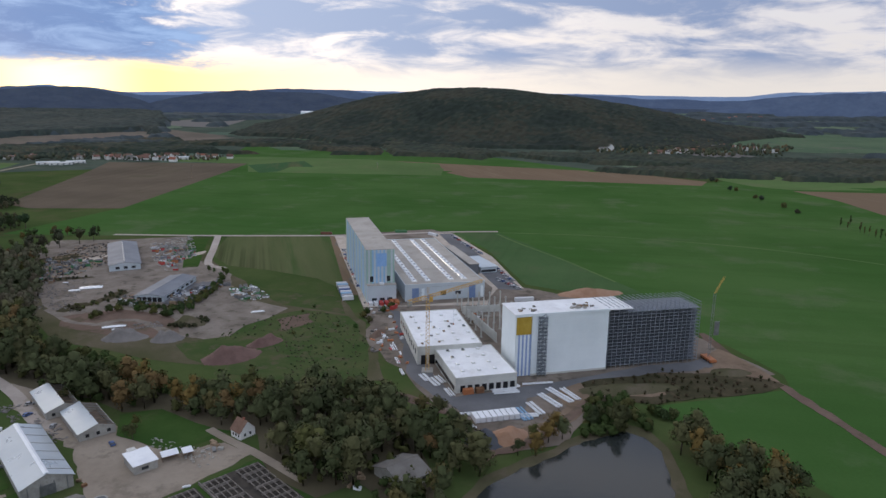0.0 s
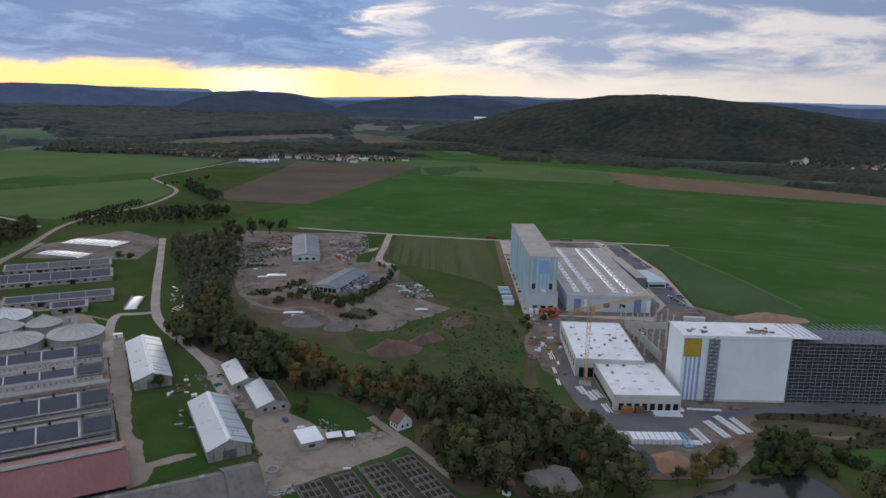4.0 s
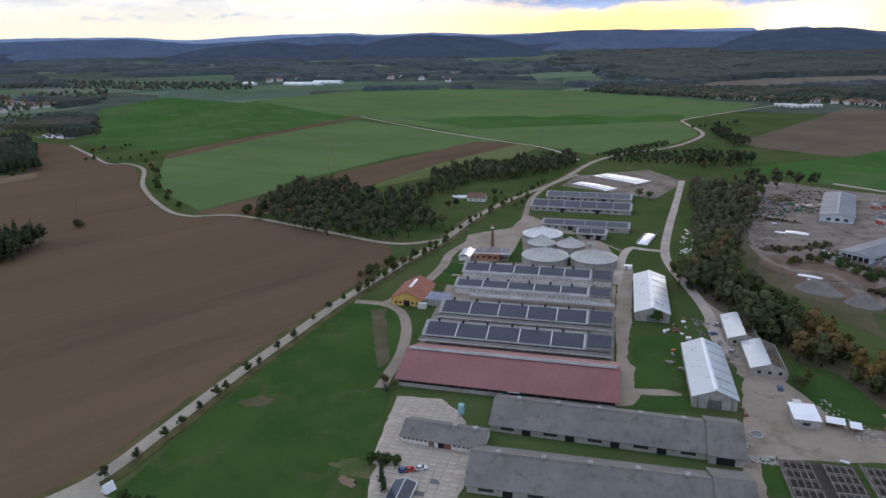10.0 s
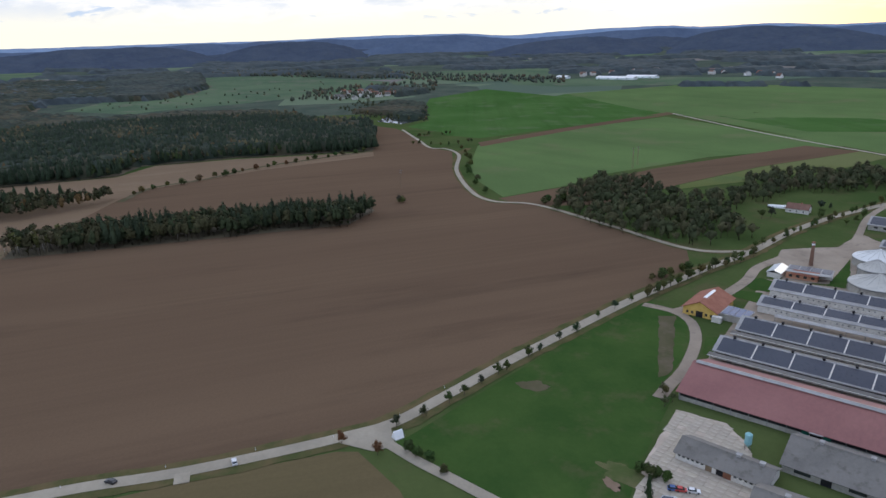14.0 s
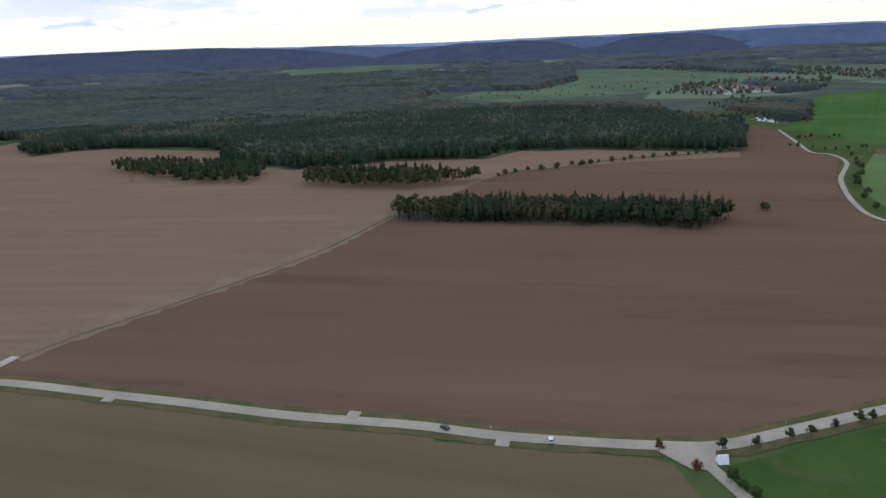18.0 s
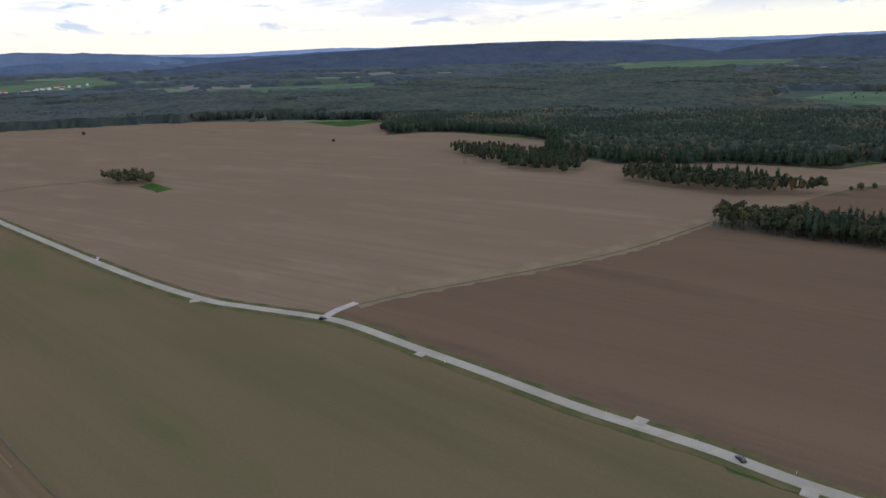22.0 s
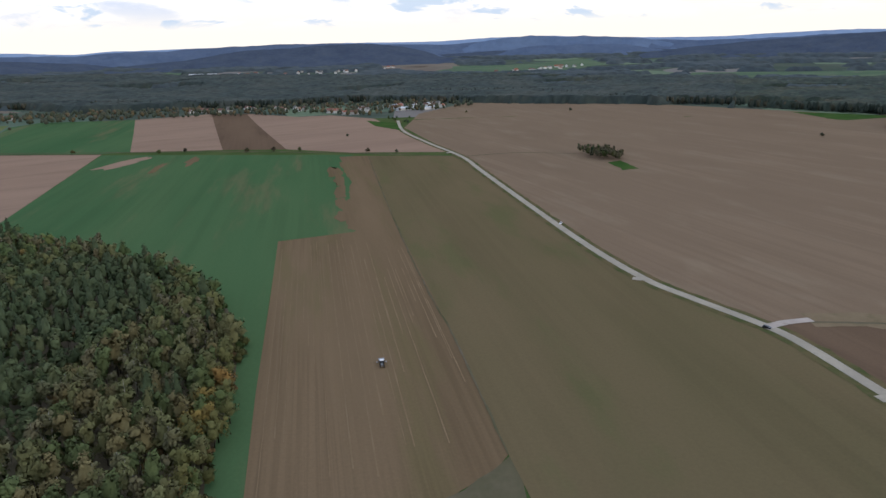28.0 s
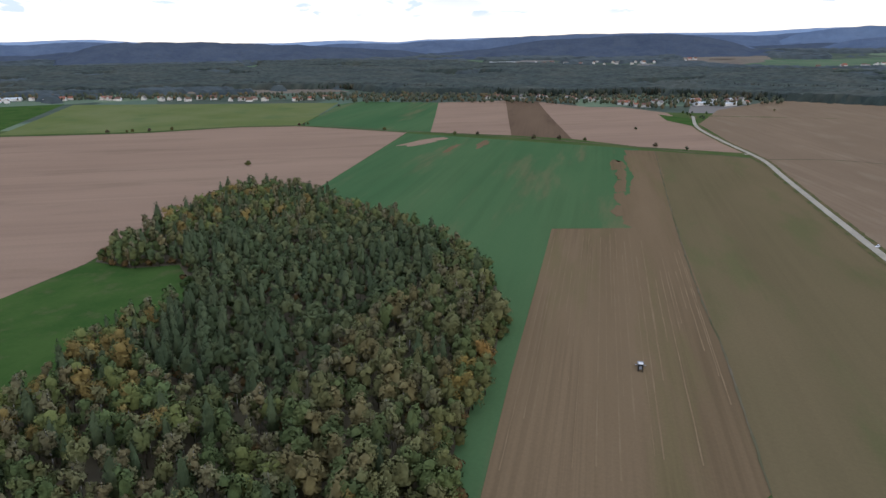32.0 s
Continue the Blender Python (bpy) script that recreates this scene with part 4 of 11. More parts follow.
patch("weedy_bank", [(71.1, 322.5), (118.9, 338.3), (170.9, 333.0), (178.3, 322.6), (162.3, 313.6), (103.3, 299.3), (89.8, 300.8), (75.7, 300.4)], BRAMBLE, 0.25, "dark weedy bank below the racks", "ground", ragged=2.0)
patch("site_earth", [(88.2, 316.4), (112.9, 319.4), (111.7, 309.1), (86.9, 304.2)], SPOIL, 0.30, "bare orange-brown cut in the bank", "ground", ragged=2.0)
patch("site_earth", [(154.0, 366.1), (164.8, 374.7), (176.0, 337.5), (178.1, 326.2), (155.5, 337.7), (134.8, 335.5), (150.0, 346.0)], SPOIL, 0.29, "bare sandy earth at the end of the racks", "ground", ragged=2.0)
patch("site_earth", [(56.0, 309.7), (71.1, 322.5), (75.4, 300.2), (57.2, 276.4), (41.4, 267.0), (18.1, 242.8), (13.8, 242.7), (20.4, 255.6), (35.7, 271.8), (51.4, 280.8), (60.3, 293.9)], SPOIL, 0.31, "trodden sandy track round the pond's head", "ground", ragged=1.5)
patch("site_tarmac", [(-32.9, 438.2), (-27.2, 438.6), (-10.5, 349.1), (7.4, 303.8), (35.3, 311.7), (91.7, 337.9), (153.9, 359.1), (161.7, 347.4), (95.8, 330.8), (42.5, 302.5), (37.2, 279.3), (12.3, 283.5), (-15.4, 325.9)], TARMAC, 0.24, "dark compacted surface along the new halls", "ground", ragged=2.0)
strip("field_track", [(163.5, 402.1), (166.8, 359.5), (175.5, 319.0), (181.3, 283.9), (185.6, 255.2), (190.0, 219.8)], 5.5, EARTH, 0.2, "bare brown track across the green field", "track", rough_edge=1.5)
strip("field_track", [(60.6, 716.6), (79.7, 667.6), (112.6, 595.4), (140.5, 522.6)], 2.5, CROP_DULL, 0.2, "faint wheel track in the green field", "track")
strip("field_track", [(55.2, 725.9), (164.1, 714.3), (273.1, 680.0), (342.5, 644.3), (403.4, 594.2), (435.2, 546.2)], 2.5, CROP_DULL, 0.22, "faint headland line across the green field", "track")
strip("gravel_road", [(-339.6, 687.3), (-234.5, 688.1), (-106.8, 697.7), (-48.2, 711.1), (6.4, 724.4), (62.6, 731.4)], 6.0, GRAVEL, 0.26, "pale gravel road behind the works", "road")
strip("gravel_road", [(-231.6, 688.4), (-215.9, 626.0), (-200.3, 565.5), (-181.6, 551.1)], 6.5, GRAVEL, 0.3, "pale gravel drive to the recycling yard", "road")

# farm ground
patch("farm_yard", [(-214.6, 315.9), (-190.8, 309.8), (-140.3, 270.9), (-123.8, 256.5), (-107.6, 246.2), (-89.9, 256.4), (-74.6, 248.0), (-89.2, 227.8), (-106.8, 206.6), (-110.2, 201.6), (-74.3, 165.4), (-84.4, 158.2), (-114.1, 196.4), (-128.8, 220.7), (-149.0, 249.2), (-194.2, 286.1)], YARD, 0.12, "dusty pale farm yard of packed gravel", "yard", ragged=1.2)
patch("farm_lane", [(-283.0, 320.0), (-276.1, 325.0), (-223.5, 265.1), (-189.8, 223.7), (-179.1, 219.0), (-171.3, 210.9), (-154.8, 217.5), (-152.4, 214.2), (-164.0, 203.4), (-159.9, 194.4), (-163.1, 188.7), (-191.5, 218.8), (-230.8, 259.9)], YARD, 0.12, "pale farm lane beside the long barns", "yard", ragged=0.8)
patch("barn_ground", [(-352.7, 241.6), (-292.7, 328.1), (-192.6, 218.0), (-162.9, 188.8), (-190.1, 160.0), (-230.1, 126.2), (-264.7, 159.1)], YARD, 0.09, "worn concrete ground between the barns", "yard")
apron = patch("concrete_apron", [(-221.2, 120.6), (-207.8, 134.6), (-196.1, 134.0), (-164.6, 125.6), (-157.4, 110.5), (-146.4, 93.8), (-162.2, 75.6), (-189.8, 92.5), (-200.4, 101.9)], SLABS, 0.13, "pale cracked concrete apron before the low barn", "yard", ragged=0.8)
patch("parking_apron", [(-176.1, 93.6), (-171.3, 106.3), (-157.0, 101.2), (-147.5, 92.5), (-157.7, 80.8)], TARMAC, 0.17, "small tarmac parking place", "yard")
patch("far_farm_yard", [(-526.1, 520.9), (-502.4, 607.7), (-434.1, 581.4), (-401.1, 495.2), (-422.0, 491.0), (-498.1, 469.0)], DIRT, 0.12, "grey yard round the silage clamps", "yard")
patch("dome_yard", [(-404.8, 287.0), (-400.6, 328.2), (-430.0, 365.1), (-307.4, 350.6), (-280.2, 323.0), (-330.5, 285.3), (-346.3, 249.4), (-372.0, 258.5)], YARD, 0.11, "paved ground round the round tanks", "yard", ragged=1.5)
patch("lawn", [(-207.2, 246.2), (-192.6, 262.8), (-156.5, 221.7), (-169.1, 205.0), (-182.7, 220.8)], LAWN, 0.15, "green lawn between the barns", "lawn", ragged=0.6)
patch("lawn", [(-163.6, 202.2), (-151.8, 219.4), (-143.3, 209.8), (-158.4, 192.5)], LAWN, 0.16, "green lawn between the barns", "lawn", ragged=0.6)
patch("lawn", [(-137.0, 262.0), (-143.0, 281.0), (-127.0, 288.0), (-107.0, 275.0), (-88.6, 266.9), (-105.2, 249.2), (-123.3, 255.8)], LAWN, 0.16, "green grass below the trees", "lawn", ragged=0.8)
for outline in ([(-353.5, 231.1), (-354.8, 240.4), (-346.4, 244.8), (-331.4, 232.2), (-336.2, 224.5), (-343.8, 223.6)], [(-332.2, 207.1), (-338.6, 215.2), (-331.2, 227.1), (-317.4, 215.4)], [(-334.4, 269.1), (-361.0, 299.4), (-375.9, 316.3), (-345.0, 292.0), (-328.5, 275.7)], [(-365.8, 347.4), (-354.9, 353.8), (-342.0, 340.9), (-349.5, 334.7)], [(-321.9, 350.8), (-308.7, 347.6), (-300.0, 347.6), (-280.6, 324.8), (-286.5, 319.9), (-297.2, 332.3)], [(-307.6, 294.7), (-319.0, 308.1), (-315.0, 308.0), (-304.3, 298.3)], [(-282.1, 165.8), (-279.9, 172.5), (-267.1, 163.1), (-262.8, 157.6), (-265.7, 155.2)]):
    patch("lawn", outline, LAWN, 0.155, "green lawn between barns, tanks and lanes", "lawn", ragged=0.6)
patch("pen_grass", [(-110.5, 202.3), (-70.3, 245.7), (-41.5, 215.0), (-82.5, 167.7)], LAWN, 0.15, "green grass round the old pens", "lawn", ragged=0.8)
patch("meadow", [(-220.7, 13.9), (-340.5, 158.4), (-313.6, 164.0), (-297.6, 166.8), (-275.6, 156.2), (-235.6, 118.4), (-230.0, 123.1), (-187.5, 90.1), (-168.8, 78.3), (-176.1, 36.7), (-205.7, 16.6), (-218.1, 7.5)], LAWN, 0.09, "bright green meadow beside the road", "field")
patch("worn_spot", blotch(-187.0, 83.0, 10.0, 5.0, 40, 1.5), material("worn_yellowed_grass", (0.075, 0.100, 0.036), (0.130, 0.125, 0.062), 0.10, 0.6, 1.0, spec=0.0), 0.15, "worn bare spot in the meadow", "field")
patch("worn_spot", blotch(-181.5, 77.5, 4.0, 2.2, 20, 4.5), SPOIL, 0.17, "small bare spot in the meadow", "field")
patch("worn_spot", blotch(-250.5, 71.5, 6.5, 4.0, 60, 2.5), ROUGH, 0.15, "mole-eaten worn spot in the meadow", "field")
patch("hedge_strip", [(-311.5, 155.1), (-309.7, 163.6), (-250.6, 133.2), (-247.9, 125.4)], ROUGH, 0.16, "rough strip of tall dry grass", "field", ragged=0.8)
strip("farm_lane", [(-328.8, 154.4), (-316.7, 165.5), (-301.5, 168.0), (-279.4, 159.2), (-253.3, 140.4), (-241.1, 127.6), (-231.1, 117.8)], 5.5, YARD, 0.2, "pale curved lane to the red-roofed house", "road")
strip("farm_lane", [(-315.7, 166.6), (-325.6, 192.9), (-350.3, 227.4), (-371.9, 248.8), (-386.3, 273.7), (-394.2, 287.2)], 6.5, YARD, 0.22, "pale lane past the boiler house", "road")
strip("farm_lane", [(-377.8, 272.5), (-358.8, 283.3), (-380.2, 314.1), (-422.4, 358.6), (-468.2, 404.6), (-506.0, 460.5), (-530.9, 525.7)], 5.0, YARD, 0.22, "pale lane behind the round tanks", "road")
strip("farm_lane", [(-440.0, 584.3), (-373.7, 489.9), (-326.6, 422.5), (-288.6, 371.4), (-262.7, 346.1), (-229.9, 322.2), (-201.4, 299.2), (-177.8, 274.1), (-165.0, 268.5)], 6.0, GRAVEL, 0.22, "pale lane along the tree belt", "road")
strip("farm_lane", [(-288.6, 371.4), (-298.4, 364.7), (-308.0, 360.4), (-298.3, 340.4), (-261.6, 294.2)], 5.5, GRAVEL, 0.24, "pale lane between tanks and clamps", "road")
strip("house_lane", [(-99.3, 268.5), (-87.3, 258.6), (-75.9, 250.4), (-67.6, 243.4), (-50.8, 228.9)], 4.0, YARD, 0.22, "narrow lane past the small white house", "road")



def slabs(parent, poly, turn, w, d):
    """Single concrete slabs, a little out of level, inside an outline."""
    rng = random.Random(8)
    me = Geo().box(-w / 2 + 0.05, w / 2 - 0.05, -d / 2 + 0.05, d / 2 - 0.05, 0.0, 0.10).mesh("slab", SLAB)
    c, s = math.cos(radians(turn)), math.sin(radians(turn))
    us, vs = [x * c + y * s for x, y in poly], [y * c - x * s for x, y in poly]
    u = min(us) + w / 2
    while u < max(us):
        v = min(vs) + d / 2
        while v < max(vs):
            x, y = u * c - v * s, u * s + v * c
            hits = sum(((ay > y) != (by > y)) and x < (bx - ax) * (y - ay) / (by - ay) + ax for (ax, ay), (bx, by) in zip(poly, [*poly[1:], poly[0]]))
            if hits % 2 and rng.random() > 0.04:
                ob = new("slab", me)
                ob.parent = parent
                ob.matrix_local = pose(x, y, 0.14 + rng.uniform(0, 0.02), rng.uniform(-0.25, 0.25), rng.uniform(-0.25, 0.25), turn + rng.uniform(-0.4, 0.4))
            v += d
        u += w


SLAB = material("old_concrete_slab", (0.35, 0.305, 0.245), (0.45, 0.395, 0.325), 0.12, 1.2, 0.9, third=((0.25, 0.22, 0.165), 0.6), vary=0.14)
slabs(apron, [(-219.0, 120.4), (-206.6, 133.3), (-195.7, 132.6), (-165.2, 124.9), (-158.3, 110.4), (-148.7, 95.0), (-163.6, 77.9), (-188.4, 93.1), (-198.4, 101.9)], 42.0, 3.4, 2.4)

# roads
ROAD = [(19.9, -1420.8), (7.9, -1235.0), (-28.9, -1068.9), (-61.1, -950.7), (-75.4, -885.6), (-86.4, -787.3), (-108.3, -609.4), (-126.8, -470.5), (-142.8, -390.5), (-157.6, -354.4), (-178.8, -309.8), (-185.3, -284.8), (-190.1, -241.5), (-195.0, -202.8), (-200.1, -153.9), (-205.5, -123.3), (-210.1, -97.5), (-212.9, -67.5), (-219.6, -33.0), (-225.8, -7.8), (-232.2, 10.6), (-251.3, 35.7), (-275.0, 65.7), (-300.2, 100.6), (-327.2, 138.0), (-342.7, 161.1), (-360.9, 190.7), (-377.8, 218.0), (-404.3, 264.9), (-442.7, 320.1), (-472.8, 374.7), (-491.1, 419.0), (-520.0, 489.5), (-577.9, 596.3), (-599.6, 677.4), (-595.7, 755.0), (-624.2, 851.0), (-666.7, 924.5), (-752.3, 998.2), (-799.7, 1056.8), (-821.4, 1219.8), (-827.8, 1401.3)]
strip("road_verge", ROAD, 14.0, VERGE, 0.185, "grassy verge and ditch along the road", "verge", rough_edge=1.5)
strip("road", ROAD, 6.0, ASPHALT, 0.30, "pale worn asphalt country road", "road")
strip("side_road", [(-225.9, 0.5), (-217.0, 7.4), (-204.7, 16.5), (-193.1, 26.7), (-180.1, 37.6), (-159.9, 55.4)], 4.6, ASPHALT, 0.26, "narrow side road towards the farm", "road")
patch("road_mouth", [(-221.5, -11.1), (-230.9, 8.3), (-215.9, 9.4), (-213.8, 1.1)], ASPHALT, 0.28, "flared mouth of the side road", "road")
strip("verge", [(-404.3, 264.9), (-419.5, 228.1), (-490.6, 198.8), (-574.1, 162.7), (-599.8, 126.8), (-652.2, 116.1), (-764.9, 120.5), (-874.7, 141.2), (-935.0, 165.7)], 9.0, VERGE, 0.14, "grassy verge along the lane", "verge", rough_edge=1.2)
strip("country_lane", [(-404.3, 264.9), (-419.5, 228.1), (-490.6, 198.8), (-574.1, 162.7), (-599.8, 126.8), (-652.2, 116.1), (-764.9, 120.5), (-874.7, 141.2), (-934.4, 133.5), (-952.1, 113.3), (-1041.1, 105.0), (-1181.1, 92.2)], 4.6, ASPHALT, 0.26, "narrow pale lane winding round the ploughed field", "road")
strip("field_track", [(-1254.6, 624.3), (-972.5, 615.8), (-822.8, 621.0), (-702.8, 628.7), (-598.8, 592.6)], 4.5, GRAVEL, 0.3, "pale straight field track", "track")
strip("stubble_track", [(-203.7, -315.6), (-235.7, -311.0), (-271.8, -300.5), (-350.2, -278.9), (-421.8, -266.1), (-525.6, -264.5)], 19.0, material("dry_grass_track", (0.172, 0.130, 0.080), (0.222, 0.168, 0.106), 0.05, 0.6, 0.97, third=((0.142, 0.118, 0.068), 0.6), contrast=0.5, spec=0.0), 0.18, "pale dry grass track between two fields", "track", rough_edge=6.0)
strip("wheel_track", [(-203.7, -312.6), (-235.7, -307.0), (-271.8, -296.0), (-350.2, -274.5), (-421.8, -262.5), (-515.6, -259.5)], 2.2, ROUGH, 0.22, "narrow dark wheel track along the grass strip", "track", rough_edge=0.6)
strip("track_stub", [(-179.3, -309.4), (-190.5, -313.5), (-205.6, -315.4)], 5.5, GRAVEL, 0.32, "short paved field entrance", "track")
strip("field_line", [(55.8, -934.8), (13.5, -555.6), (-9.0, -379.7), (-18.5, -319.7), (-31.4, -209.8)], 0.9, ROUGH, 0.25, "bare balk between two fields", "track", rough_edge=0.8)
strip("field_line", [(-77.5, -910.3), (-152.6, -926.4), (-225.5, -899.8)], 3.0, ROUGH, 0.2, "grassy balk across the stubble", "track", rough_edge=0.8)
strip("field_line", [(644.9, -1102.7), (473.3, -1069.0), (275.1, -1034.8), (100.6, -982.7), (-58.7, -914.2)], 5.0, ROUGH, 0.22, "grassy balk with bushes", "track", rough_edge=1.5)
strip("field_line", [(1125.5, -818.2), (919.2, -925.8), (803.1, -1040.7), (697.7, -1084.6), (464.8, -1048.0)], 6.0, ROUGH, 0.22, "grassy balk with bushes", "track", rough_edge=1.5)
strip("forest_lane", [(-686.8, -226.9), (-752.3, -213.7), (-792.4, -162.6), (-860.9, -106.0), (-947.6, 31.9)], 7.0, ROUGH, 0.24, "grassy lane lined with bushes", "track", rough_edge=1.5)
patch("field_corner", [(9.0, -163.0), (-7.0, -186.0), (-25.0, -201.0), (-31.3, -208.5), (-35.0, -185.0), (-39.5, -158.0), (-40.0, -150.0), (8.0, -150.0)], ROUGH, 0.14, "trodden grassy corner between the fields", "field", ragged=1.5)
patch("field_corner", [(-14.0, -160.0), (-20.0, -166.0), (-27.0, -171.0), (-32.0, -169.0), (-38.0, -161.0), (-39.0, -150.0), (-6.0, -152.0)], LAWN, 0.16, "green grassy corner between the fields", "field", ragged=1.0)


# ---- trees ----
LEAF = material("autumn_leaves", (0.80, 0.80, 0.80), (1.0, 1.0, 1.0), 0.25, 1.0, 0.9, tint=True, spec=0.1, contrast=0.6, depth=0.40, bump=0.9)
BARK = material("tree_bark", (0.075, 0.06, 0.045), (0.12, 0.10, 0.08), 0.6, 3.0, 0.95, spec=0.1)
BIRCH_BARK = material("pale_birch_bark", (0.30, 0.28, 0.25), (0.42, 0.40, 0.36), 0.8, 3.0, 0.9, spec=0.1)
# leaf colours: greens, olive, russet, yellow, dark pine
GREEN, OLIVE, RUSSET, GOLD, PINE, GREYISH = (0.056, 0.084, 0.026), (0.094, 0.098, 0.034), (0.142, 0.092, 0.038), (0.215, 0.135, 0.032), (0.034, 0.054, 0.026), (0.118, 0.104, 0.060)


def blob(rng, radii, centre, rings=4, sides=7, rough=0.22, open_top=False):
    """A lumpy closed form, as triangles."""
    verts = [(0, 0, -1.0)]
    for i in range(1, rings):
        a = math.pi * i / rings
        for j in range(sides):
            b = math.tau * (j + 0.5 * (i % 2)) / sides
            verts.append((math.sin(a) * math.cos(b), math.sin(a) * math.sin(b), -math.cos(a)))
    verts.append((0, 0, 1.0))
    v = np.array(verts) * (1.0 + rough * rng.uniform(-1, 1, (len(verts), 1)))
    f = []
    for j in range(sides):
        k = (j + 1) % sides
        f.append((0, 1 + k, 1 + j))
        for i in range(rings - 2):
            a, b = 1 + i * sides, 1 + (i + 1) * sides
            f += [(a + j, a + k, b + k), (a + j, b + k, b + j)]
        f.append((len(v) - 1, 1 + (rings - 2) * sides + j, 1 + (rings - 2) * sides + k))
    return v * np.array(radii) + np.array(centre), np.array(f)


def leaves(rng, centres, sizes, count, leaf, up=0.35):
    """Single leaf sprays, as triangles scattered over the given clumps."""
    pick = rng.choice(len(centres), count, p=sizes ** 2 / (sizes ** 2).sum())
    d = rng.normal(size=(count, 3))
    d[:, 2] += up
    d /= np.linalg.norm(d, axis=1)[:, None]
    mid = centres[pick] + d * sizes[pick][:, None] * rng.uniform(0.60, 1.15, (count, 1))
    side = np.cross(d + rng.normal(scale=0.3, size=(count, 3)), rng.normal(size=(count, 3)))
    side /= np.linalg.norm(side, axis=1)[:, None]
    other = np.cross(side, d + rng.normal(scale=0.22, size=(count, 3)))
    other /= np.linalg.norm(other, axis=1)[:, None]
    s = leaf * rng.uniform(0.6, 1.3, (count, 1))
    flip = np.sign((np.cross(side, other) * d).sum(1))[:, None]
    other = other * np.where(flip == 0, 1.0, flip)
    v = np.stack([mid + side * s, mid - side * s * 0.6 + other * s * 0.8, mid - side * s * 0.5 - other * s * 0.9], 1).reshape(-1, 3)
    return v, np.arange(count * 3).reshape(-1, 3)


def trunk(rng, height, r, lean=0.05, sides=5, limbs=4, spread=0.3):
    """A tapered trunk with limbs."""
    vs, fs, n = [], [], 0

    def bar(p, q, a, b):
        nonlocal n
        t = (Vector(q) - Vector(p)).to_track_quat("Z", "Y").to_matrix()
        for base, rad in ((p, a), (q, b)):
            for i in range(sides):
                ang = math.tau * i / sides
                vs.append(tuple(Vector(base) + t @ Vector((rad * math.cos(ang), rad * math.sin(ang), 0))))
        for i in range(sides):
            k = (i + 1) % sides
            fs.append((n + i, n + k, n + sides + k))
            fs.append((n + i, n + sides + k, n + sides + i))
        n += 2 * sides

    top = (rng.uniform(-lean, lean) * height, rng.uniform(-lean, lean) * height, height)
    fork = tuple(0.5 * c for c in top)
    bar((0, 0, -0.3), fork, r, r * 0.7)
    bar(fork, top, r * 0.7, r * 0.2)
    for i in range(limbs):
        a = math.tau * i / limbs + rng.uniform(0, 1)
        z = height * rng.uniform(0.42, 0.7)
        base = tuple(c * z / height for c in top)
        bar(base, (base[0] + math.cos(a) * spread * height, base[1] + math.sin(a) * spread * height, z + height * rng.uniform(0.1, 0.22)), r * 0.4, r * 0.12)
    return np.array(vs), np.array(fs)


